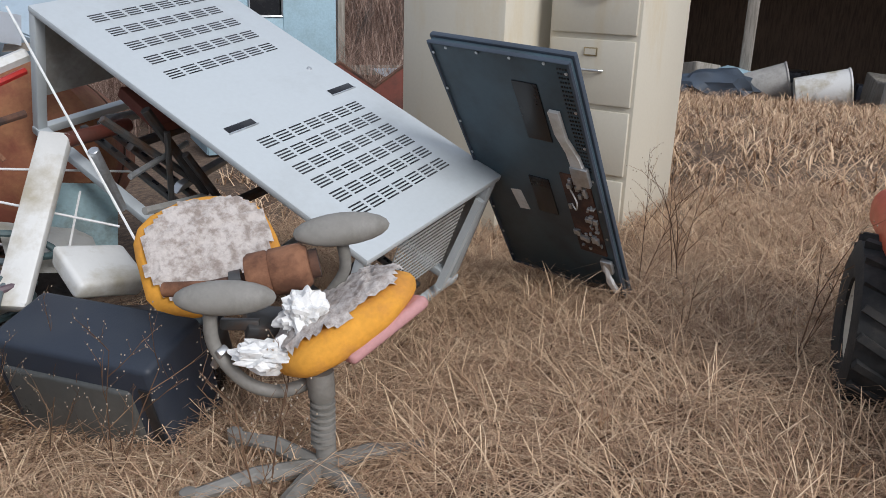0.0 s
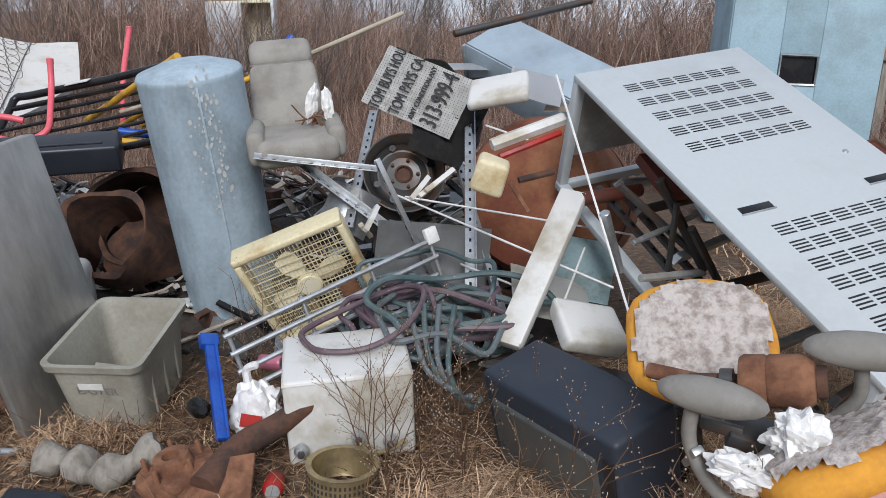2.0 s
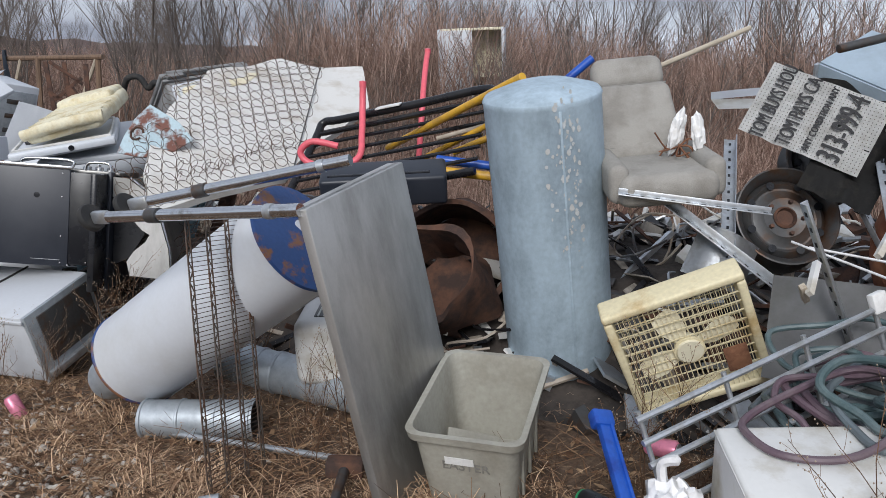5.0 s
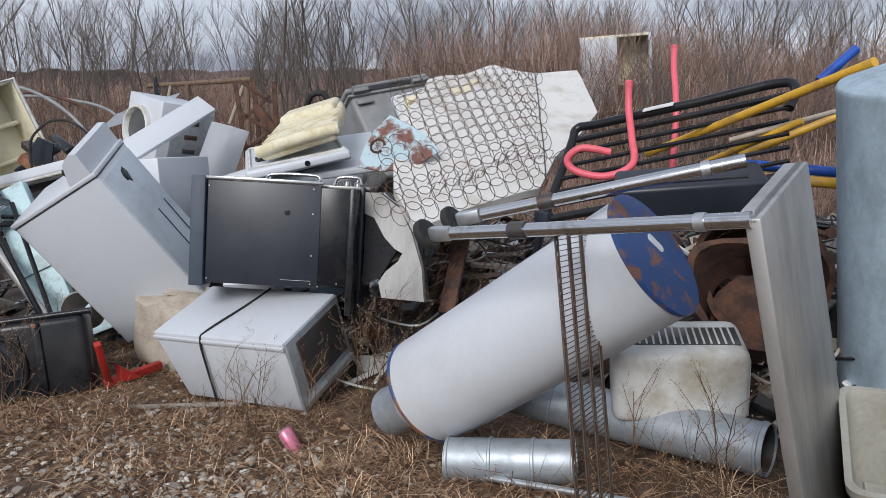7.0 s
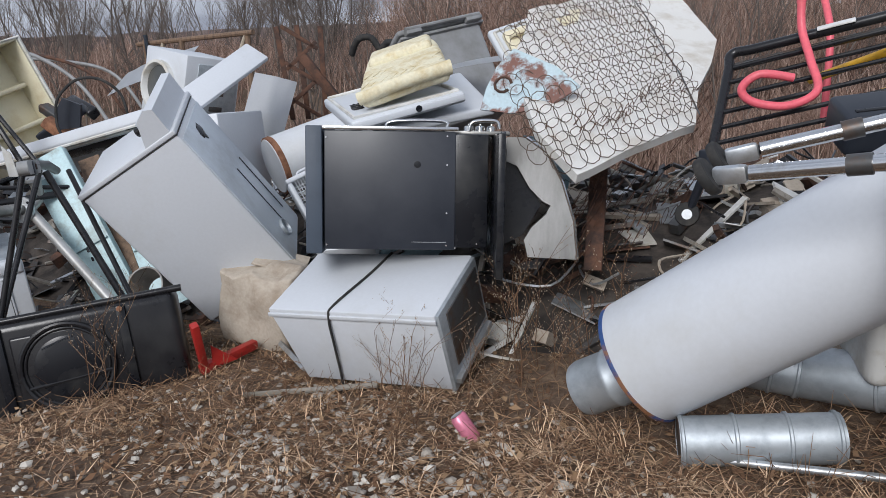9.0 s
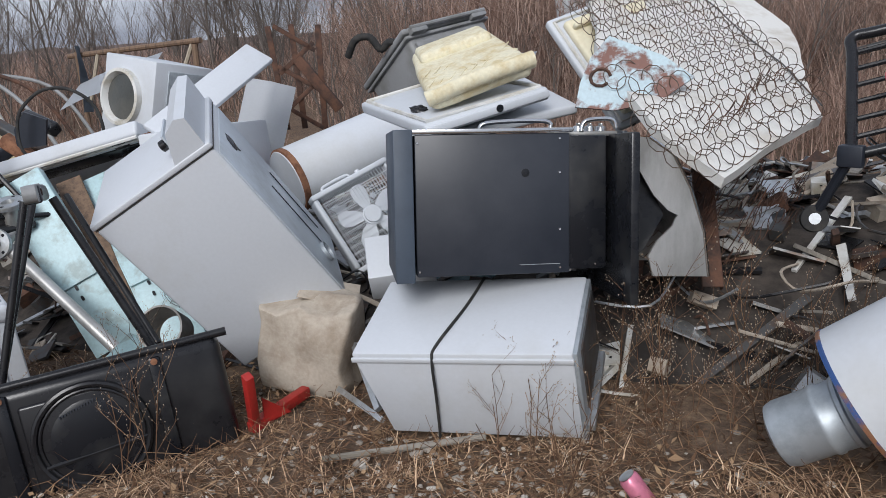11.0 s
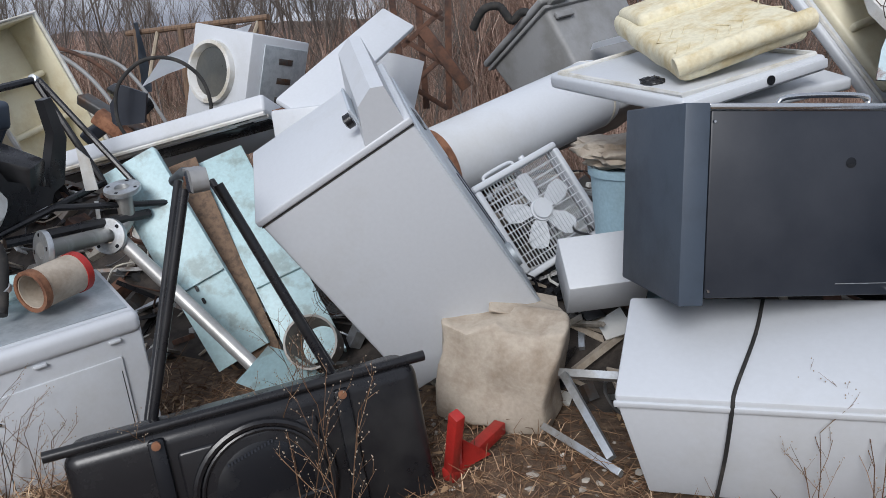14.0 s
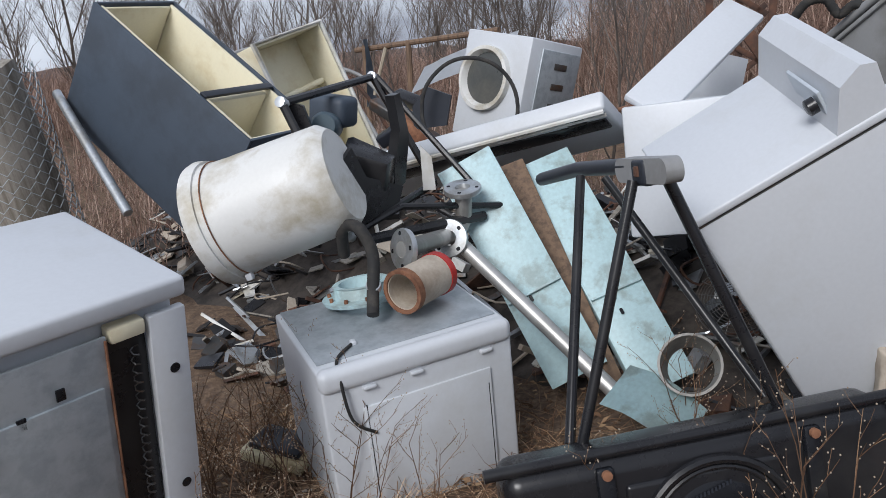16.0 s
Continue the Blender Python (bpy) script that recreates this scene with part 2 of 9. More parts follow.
def solo(name, bm, mat, m, label, category, group="", kind="", smooth=True):
    """A thing of one mesh."""
    ob = new(name, mesh_of(bm, name, mat, smooth))
    ob.matrix_world = m
    return tagged(ob, label, category, group, kind)


def block(w, d, h, bevel=0.006, at=(0, 0, 0), bm=None, seg=2, taper=1.0):
    """A box centred at a place, with rounded edges; taper narrows its top."""
    bm = bm or bmesh.new()
    got = bmesh.ops.create_cube(bm, size=1.0)["verts"]
    for v in got:
        k = taper if v.co.z > 0 else 1.0
        v.co = Vector((v.co.x * w * k, v.co.y * d * k, v.co.z * h)) + Vector(at)
    if bevel:
        edges = list({e for v in got for e in v.link_edges})
        bmesh.ops.bevel(bm, geom=edges, offset=min(bevel, 0.45 * min(w, d, h)), segments=seg, affect="EDGES", profile=0.5)
    return bm


def plate(outline, thick, bm=None, axis="z", z=0.0):
    """A sheet of any outline, with thickness."""
    bm = bm or bmesh.new()
    n = len(outline)
    place = {"z": lambda a, b, c: (a, b, c), "y": lambda a, b, c: (a, c, b), "x": lambda a, b, c: (c, a, b)}[axis]
    low = [bm.verts.new(place(a, b, z - thick / 2)) for a, b in outline]
    high = [bm.verts.new(place(a, b, z + thick / 2)) for a, b in outline]
    bm.faces.new(low[::-1])
    bm.faces.new(high)
    for i in range(n):
        bm.faces.new((low[i], low[(i + 1) % n], high[(i + 1) % n], high[i]))
    bmesh.ops.recalc_face_normals(bm, faces=bm.faces)
    return bm


def tube(points, r, sides=8, bm=None, closed=False, ends=True, radii=None):
    """A round bar along points."""
    bm = bm or bmesh.new()
    pts = [Vector(p) for p in points]
    n = len(pts)
    rings = []
    side = None
    for i, p in enumerate(pts):
        a = pts[(i - 1) % n] if (closed or i > 0) else p
        b = pts[(i + 1) % n] if (closed or i < n - 1) else p
        t = (b - a).normalized() if (b - a).length > 1e-9 else Vector((0, 0, 1))
        if side is None:
            side = t.orthogonal().normalized()
        side = (side - t * side.dot(t))
        side = side.normalized() if side.length > 1e-6 else t.orthogonal().normalized()
        up = t.cross(side)
        rad = radii[i] if radii else r
        rings.append([bm.verts.new(p + rad * (math.cos(2 * math.pi * k / sides) * side + math.sin(2 * math.pi * k / sides) * up)) for k in range(sides)])
    pairs = list(zip(rings, rings[1:])) + ([(rings[-1], rings[0])] if closed else [])
    for a, b in pairs:
        for k in range(sides):
            bm.faces.new((a[k], a[(k + 1) % sides], b[(k + 1) % sides], b[k]))
    if ends and not closed:
        bm.faces.new(rings[0][::-1])
        bm.faces.new(rings[-1])
    return bm


def lathe(profile, sides=32, bm=None, flat=1.0, close=False):
    """A turned shape about z from (radius, height) pairs; flat squeezes it along y."""
    bm = bm or bmesh.new()
    rings = []
    for r, z in profile:
        if r < 1e-5:
            rings.append([bm.verts.new((0, 0, z))])
        else:
            rings.append([bm.verts.new((r * math.cos(2 * math.pi * k / sides), flat * r * math.sin(2 * math.pi * k / sides), z)) for k in range(sides)])
    pairs = list(zip(rings, rings[1:])) + ([(rings[-1], rings[0])] if close else [])
    for a, b in pairs:
        for k in range(sides):
            j = (k + 1) % sides
            if len(a) == 1 and len(b) == 1:
                continue
            if len(a) == 1:
                bm.faces.new((a[0], b[j], b[k]))
            elif len(b) == 1:
                bm.faces.new((a[k], a[j], b[0]))
            else:
                bm.faces.new((a[k], a[j], b[j], b[k]))
    bmesh.ops.recalc_face_normals(bm, faces=bm.faces)
    return bm


def smooth_path(points, steps=6, closed=False):
    """Points on a soft curve through the given ones."""
    p = [Vector(q) for q in points]
    n = len(p)
    out = []
    for i in range(n if closed else n - 1):
        a, b, c, d = (p[(i - 1) % n] if closed or i > 0 else p[0], p[i], p[(i + 1) % n], p[(i + 2) % n] if closed or i + 2 < n else p[-1])
        for s in range(steps):
            t = s / steps
            out.append(0.5 * ((2 * b) + (c - a) * t + (2 * a - 5 * b + 4 * c - d) * t * t + (3 * b - a - 3 * c + d) * t ** 3))
    if not closed:
        out.append(p[-1])
    return out


def rounded(w, h, r, n=4):
    """Outline of a rectangle with round corners, centred."""
    out = []
    for cx, cy, a0 in ((w / 2 - r, h / 2 - r, 0), (-w / 2 + r, h / 2 - r, 90), (-w / 2 + r, -h / 2 + r, 180), (w / 2 - r, -h / 2 + r, 270)):
        for k in range(n + 1):
            a = radians(a0 + 90 * k / n)
            out.append((cx + r * math.cos(a), cy + r * math.sin(a)))
    return out


def rough_up(bm, amount, size=6.0, seed=0.0):
    """Uneven dents over a mesh."""
    for v in bm.verts:
        q = v.co * size + Vector((seed, seed * 1.7, -seed))
        v.co += amount * Vector((noise.noise(q), noise.noise(q + Vector((9, 0, 0))), noise.noise(q + Vector((0, 9, 0)))))
    return bm


def bar(name, a, b, r, mat, label, category="pipe", sides=10, hollow=0.0, group=""):
    """A straight pipe or rod between two places."""
    a, b = Vector(a), Vector(b)
    m = Matrix.Translation((a + b) / 2) @ (b - a).to_track_quat("Z", "Y").to_matrix().to_4x4()
    h = (b - a).length / 2
    if hollow:
        bm = lathe([(hollow, -h), (r, -h), (r, h), (hollow, h)], sides, close=True)
    else:
        bm = lathe([(0, -h), (r * 0.9, -h), (r, -h + r * 0.1), (r, h - r * 0.1), (r * 0.9, h), (0, h)], sides)
    return solo(name, bm, mat, m, label, category, group)


def facing(x, y, z, a, b):
    """A pose whose x axis runs along a and whose z axis is as near b as can be."""
    a = Vector(a).normalized()
    b = Vector(b)
    c = b.cross(a).normalized()
    m = Matrix((a, c, a.cross(c))).transposed().to_4x4()
    m.translation = (x, y, z)
    return m


# ---- ground: one sheet to the horizon ----
def ground_sheet():
    ticks = sorted(set([-900, -400, -200, -110, -70, -45, -32, -24, -18] + [round(-15 + 0.25 * i, 3) for i in range(81)] + [7, 10, 14, 20, 32, 60, 120, 300, 900]))
    ticks_y = sorted(set([-900, -300, -100, -40, -20, -12, -8, -6] + [round(-5 + 0.25 * i, 3) for i in range(69)] + [13.5, 16, 20, 26, 34, 45, 60, 90, 150, 300, 900]))
    verts = [(x, y, ground_z(x, y) + (0.035 * noise.noise(Vector((x * 0.9, y * 0.9, 0))) + 0.02 * noise.noise(Vector((x * 3, y * 3, 5))) if -16 < x < 8 and -6 < y < 14 else 0)) for y in ticks_y for x in ticks]
    n = len(ticks)
    faces = [(j * n + i, j * n + i + 1, (j + 1) * n + i + 1, (j + 1) * n + i) for j in range(len(ticks_y) - 1) for i in range(n - 1)]
    me = bpy.data.meshes.new("ground")
    me.from_pydata(verts, [], faces)
    me.polygons.foreach_set("use_smooth", [True] * len(faces))
    me.materials.append(soil)
    return tagged(new("ground", me), "dry winter yard of straw, litter and pale gravel", "ground", kind="structure")


def soil_material():
    m = bpy.data.materials.new("soil")
    m.use_nodes = True
    n, k = m.node_tree.nodes, m.node_tree.links
    b = n["Principled BSDF"]
    co = n.new("ShaderNodeTexCoord")

    def noise_ramp(scale, stops, detail=8.0):
        t = n.new("ShaderNodeTexNoise")
        t.inputs["Scale"].default_value, t.inputs["Detail"].default_value, t.inputs["Roughness"].default_value = scale, detail, 0.7
        k.new(co.outputs["Object"], t.inputs["Vector"])
        r = n.new("ShaderNodeValToRGB")
        for i, (p, c) in enumerate(stops):
            e = r.color_ramp.elements[i] if i < 2 else r.color_ramp.elements.new(p)
            e.position, e.color = p, (*c, 1)
        k.new(t.outputs["Fac"], r.inputs["Fac"])
        return t, r

    litter, lr = noise_ramp(22, [(0.3, (0.05, 0.033, 0.024)), (0.75, (0.29, 0.21, 0.14)), (0.52, (0.14, 0.094, 0.064))])
    patch, pr = noise_ramp(1.1, [(0.42, (0, 0, 0)), (0.6, (1, 1, 1))], 5)
    mix = n.new("ShaderNodeMixRGB")
    mix.blend_type = "MULTIPLY"
    mix.inputs["Fac"].default_value = 0.5
    tone = n.new("ShaderNodeMixRGB")
    tone.inputs["Color1"].default_value, tone.inputs["Color2"].default_value = (0.7, 0.6, 0.52, 1), (1.25, 1.15, 1.0, 1)
    k.new(pr.outputs["Color"], tone.inputs["Fac"])
    k.new(lr.outputs["Color"], mix.inputs["Color1"])
    k.new(tone.outputs["Color"], mix.inputs["Color2"])
    k.new(mix.outputs["Color"], b.inputs["Base Color"])
    b.inputs["Roughness"].default_value = 0.95
    bp = n.new("ShaderNodeBump")
    bp.inputs["Strength"].default_value, bp.inputs["Distance"].default_value = 0.8, 0.02
    k.new(litter.outputs["Fac"], bp.inputs["Height"])
    k.new(bp.outputs["Normal"], b.inputs["Normal"])
    return m


soil = soil_material()
ground_sheet()


def spanned(o, a, b):
    """A pose at o with x towards a and y as near as can be towards b."""
    o, a, b = Vector(o), Vector(a), Vector(b)
    x = (a - o).normalized()
    z = x.cross(b - o).normalized()
    m = Matrix((x, z.cross(x), z)).transposed().to_4x4()
    m.translation = o
    return m


def text_mesh(words, size, mat, parent, m, name="lettering"):
    """Flat letters with a little thickness."""
    cu = bpy.data.curves.new(name, "FONT")
    cu.body, cu.size, cu.align_x, cu.align_y, cu.extrude, cu.resolution_u = words, size, "CENTER", "CENTER", 0.0006, 3
    tmp = bpy.data.objects.new(name, cu)
    scene.collection.objects.link(tmp)
    me = bpy.data.meshes.new_from_object(tmp.evaluated_get(bpy.context.evaluated_depsgraph_get()))
    bpy.data.objects.remove(tmp)
    me.materials.clear()
    me.materials.append(mat)
    ob = new(name, me)
    ob.parent = parent
    ob.matrix_basis = m
    return ob


def screw_heads(spots, r=0.006, h=0.004, axis="z", sign=1):
    bm = bmesh.new()
    for x, y, z in spots:
        got = bmesh.ops.create_cone(bm, cap_ends=True, segments=8, radius1=r, radius2=r * 0.7, depth=h)["verts"]
        rot = {"z": Matrix.Identity(3), "y": Matrix.Rotation(radians(90), 3, "X"), "x": Matrix.Rotation(radians(90), 3, "Y")}[axis]
        for v in got:
            v.co = rot @ v.co + Vector((x, y, z))
    return bm


# ---- server rack cabinet lying on its edge ----
def rack_cabinet():
    W, L, D, T = 0.837, 1.727, 0.589, 0.022
    t = thing("rack_cabinet", pose(-0.706, 3.189, 0.675, 25.2, -9.8, 54.2), "light grey steel rack cabinet toppled over with a vented door", "cabinet")
    door = part("door", block(W, L, 0.03, 0.008, (0, 0, D / 2 - 0.015)), rack_paint, t, "light grey vented steel door")
    slots = bmesh.new()
    for y0, y1, rows in ((0.69, 0.25, 5), (-0.24, -0.675, 6)):
        for r in range(rows):
            y = y0 + (y1 - y0) * r / (rows - 1)
            for c in range(7):
                x = -0.24 + 0.08 * c
                for s in range(4):
                    block(0.064, 0.0065, 0.002, 0, (x, y - 0.024 + 0.0155 * s, D / 2 + 0.0002), slots)
    part("vent_slots", slots, black_plastic, door, "rows of narrow dark vent slots")
    for x0 in (-0.26, 0.285):
        g = block(0.13, 0.032, 0.004, 0.001, (x0, -0.122, D / 2 + 0.001))
        part("latch_recess", g, black_gloss, door, "dark latch recess")
        part("latch_rim", block(0.14, 0.006, 0.006, 0.002, (x0, -0.142, D / 2 + 0.002)), aluminium, door)
    part("side_panel", block(0.012, L - 0.02, D - 0.05, 0.003, (W / 2 - 0.008, 0, -0.01)), rack_inner, t, "grey inner side panel")
    part("end_panel", block(W - 0.04, 0.012, D * 0.62, 0.003, (0.02, L / 2 - 0.03, 0.08)), rack_inner, t)
    for x in (-W / 2 + 0.025, W / 2 - 0.03):
        part("bottom_rail", block(0.05, L, 0.035, 0.005, (x, 0, -D / 2 + 0.02)), rack_paint, t)
        for y in (-L / 2 + 0.03, L / 2 - 0.02):
            part("corner_post", block(0.045, 0.04, D - 0.03, 0.006, (x, y, -0.01)), rack_paint, t)
    for y in (-L / 2 + 0.02, L / 2 - 0.02):
        part("cross_rail", block(W, 0.035, 0.04, 0.005, (0, y, -D / 2 + 0.02)), rack_paint, t)
    # a slanting stay at the low end, with a perforated web
    part("end_brace", tube([(0.3, -L / 2, 0.22), (0.22, -L / 2 - 0.01, -0.2)], 0.022, 4), rack_paint, t)
    mesh = bmesh.new()
    for i in range(14):
        block(0.42, 0.004, 0.004, 0, (0.03, -L / 2 + 0.03, 0.2 - 0.022 * i), mesh)
    for i in range(20):
        block(0.004, 0.004, 0.3, 0, (-0.18 + 0.022 * i, -L / 2 + 0.033, 0.05), mesh)
    part("vent_grille", mesh, rack_inner, t, "fine wire vent grille", smooth=False)
    # equipment rails and trays inside
    for i, y in enumerate((0.6, 0.42, 0.18, -0.08, -0.35, -0.6)):
        part("equipment_rail", block(0.62, 0.035, 0.03, 0.003, (0.02 * (i % 3), y, -0.16 + 0.03 * (i % 2)), taper=0.9), steel_dark if i % 2 else aluminium, t, m=pose(0, 0, 0, 0, 4 - 3 * i, 6 * (i % 3) - 5))
    for x in (-0.3, -0.22, 0.2):
        rail = block(0.03, L * 0.86, 0.022, 0.003, (x, -0.05, -0.2 - 0.05 * (x > 0)))
        part("slide_rail", rail, steel_dark, t)
        holes = bmesh.new()
        for i in range(16):
            block(0.012, 0.03, 0.004, 0, (x, -0.7 + 0.085 * i, -0.187 - 0.05 * (x > 0)), holes)
        part("rail_holes", holes, black_gloss, t, smooth=False)["kind"] = "stuff"
    part("tray", block(0.5, 0.26, 0.05, 0.006, (0.08, 0.5, -0.12)), red_brown, t, "red-brown tray", m=pose(0, 0, 0, 6, 8, 0))
    part("lock_cam", screw_heads([(0.28, 0.05, D / 2 + 0.003)], 0.012, 0.006), aluminium, door)
    return t


rack_cabinet()


# ---- flat television standing on its edge, back to the viewer ----
def flat_television():
    W, H, T = 0.576, 1.239, 0.05
    t = thing("flat_television", pose(0.407, 2.906, 0.661, 126.4, 3.7, -40.4), "dark blue-grey flat television set leaning with its back outward", "television")
    part("rear_shell", block(W - 0.02, H - 0.02, 0.03, 0.008, (0, 0, -0.004)), tv_back, t, "dark teal-grey back shell")
    part("bezel", block(W, H, 0.022, 0.006, (0, 0, 0.014)), charcoal_blue, t)
    rim = tube([(-W / 2 + 0.012, -H / 2 + 0.012, -0.018), (W / 2 - 0.012, -H / 2 + 0.012, -0.018), (W / 2 - 0.012, H / 2 - 0.012, -0.018), (-W / 2 + 0.012, H / 2 - 0.012, -0.018)], 0.009, 6, closed=True)
    part("rim", rim, charcoal_blue, t)
    for x, y, w, h in ((0.085, 0.37, 0.1, 0.26), (0.02, -0.07, 0.09, 0.2)):
        part("vent_panel", block(w, h, 0.006, 0.004, (x, y, -0.021)), black_plastic, t, "dark perforated vent")
    dots = bmesh.new()
    for i in range(26):
        for j in range(4):
            block(0.006, 0.006, 0.004, 0, (0.232 + 0.01 * j - 0.0, 0.58 - 0.018 * i, -0.02), dots)
    part("edge_vents", dots, black_gloss, t, smooth=False)
    part("circuit_bay", block(0.12, 0.44, 0.012, 0.004, (0.185, -0.13, -0.02)), rust, t, "exposed brown circuit board bay")
    comps = bmesh.new()
    rnd = random.Random(4)
    for i in range(34):
        block(rnd.uniform(0.006, 0.03), rnd.uniform(0.006, 0.03), rnd.uniform(0.006, 0.02), 0.001, (0.185 + rnd.uniform(-0.05, 0.05), -0.13 + rnd.uniform(-0.2, 0.2), -0.03), comps, 1)
    part("components", comps, aluminium, t, smooth=False)
    part("bracket", plate([(0.16, 0.4), (0.2, 0.4), (0.205, 0.28), (0.235, 0.2), (0.25, 0.1), (0.2, 0.1), (0.19, 0.22), (0.165, 0.3)], 0.016, z=-0.03), white_dirty, t, "pale metal mounting bracket")
    part("clip", block(0.07, 0.09, 0.02, 0.004, (0.225, 0.11, -0.034)), aluminium, t)
    part("lower_clip", block(0.05, 0.07, 0.02, 0.004, (0.24, -0.4, -0.034)), aluminium, t)
    part("sticker", block(0.05, 0.11, 0.002, 0.0, (-0.125, -0.12, -0.02)), sign_white, t, "pale paper rating sticker", m=pose(0, 0, 0, 0, 0, 8))
    part("cable", tube(smooth_path([(0.16, 0.02, -0.03), (0.19, -0.02, -0.05), (0.17, -0.08, -0.04), (0.15, -0.06, -0.03)]), 0.003, 6), sign_white, t)
    part("stuffing", rough_up(tube(smooth_path([(0.235, -0.38, -0.03), (0.245, -0.47, -0.045), (0.25, -0.56, -0.03)]), 0.014, 7), 0.006, 40), white_tape, t, "torn white packing")
    part("screws", screw_heads([(s * 0.265, -0.55 + 0.16 * i, -0.026) for i in range(8) for s in (-1, 1)] + [(-0.2 + 0.13 * i, 0.598, -0.026) for i in range(4)]), aluminium, t)

    for o in t.children:
        o.data.transform(Matrix.Diagonal((1, 1, -1, 1)))
        o.data.flip_normals()


flat_television()


# ---- filing cabinet with drawers, and a plain one beside it ----
def filing_cabinet():
    W, D, H = 0.5, 0.6, 1.771
    t = thing("filing_cabinet", pose(1.002, 4.256, 1.065, 1.4, 0.5, -39.0), "tall cream steel filing cabinet with five drawers, standing in grass", "filing cabinet")
    part("body", block(W, D, H, 0.006), cream_metal, t)
    for i, (top, bottom) in enumerate(((0.845, 0.44), (0.43, 0.095), (0.08, -0.25), (-0.265, -0.6), (-0.615, -0.86))):
        h = top - bottom
        dr = part("drawer", block(W - 0.035, 0.02, h - 0.014, 0.005, (0, -D / 2 - 0.008, (top + bottom) / 2)), cream_metal, t)
        if i < 4:
            zc = bottom + h * 0.62
            part("label_holder", block(0.075, 0.006, 0.042, 0.003, (0, -D / 2 - 0.021, zc + 0.06)), brass, dr, "small metal label holder")
            part("label_card", block(0.06, 0.004, 0.028, 0.0, (0, -D / 2 - 0.0245, zc + 0.06)), cream_metal, dr)
            part("pull", tube([(-0.07, -D / 2 - 0.018, zc - 0.03), (-0.06, -D / 2 - 0.035, zc - 0.03), (0.06, -D / 2 - 0.035, zc - 0.03), (0.07, -D / 2 - 0.018, zc - 0.03)], 0.007, 6), aluminium, dr, "worn metal drawer pull")
    return t


filing_cabinet()


def plain_cabinet():
    t = thing("storage_cabinet", pose(0.27, 4.42, 0.72, 2.0, 1.5, -39.6), "plain tan steel cabinet with faint rust streaks, standing in grass", "cabinet")
    part("body", block(0.66, 0.5, 1.36, 0.008), cream_metal, t)
    part("top_lip", block(0.68, 0.52, 0.035, 0.008, (0, 0, 0.672)), cream_metal, t)
    part("rust_streak", plate([(0.20, 0.36), (0.225, 0.38), (0.212, 0.3), (0.203, 0.26)], 0.002, axis="y", z=-0.2515), orange_rust, t, "thin orange rust run")
    part("base", block(0.64, 0.48, 0.03, 0.004, (0, 0, -0.69)), steel_dark, t)


plain_cabinet()


# ---- old tube television on the grass ----
def tube_television():
    t = thing("tube_television", pose(-0.985, 2.27, 0.03, 16.2, -0.4, -21.0), "dark blue-grey tube television with a dusty screen sitting in weeds", "television")
    w, d, h = 0.6, 0.26, 0.62
    part("front_housing", block(w, d, h, 0.022, (0, 0, 0), seg=3), tube_shell, t)
    part("screen", block(w - 0.13, 0.03, h - 0.12, 0.03, (-0.02, -d / 2 + 0.002, -0.03), seg=3), screen_grey, t, "dusty grey-green glass screen")
    part("speaker_strip", block(0.035, 0.01, h - 0.1, 0.004, (w / 2 - 0.035, -d / 2 - 0.001, -0.02)), black_plastic, t)
    back = block(w * 0.86, 0.3, h * 0.84, 0.04, (0, 0.26, -0.02), seg=3)
    for v in back.verts:
        if v.co.y > 0.3:
            v.co.x *= 0.62
            v.co.z = v.co.z * 0.62 - 0.05
    part("rear_housing", back, black_plastic, t)
    part("buttons", block(0.08, 0.008, 0.014, 0.002, (0.1, -d / 2 - 0.002, -h / 2 + 0.03)), black_gloss, t)


tube_television()


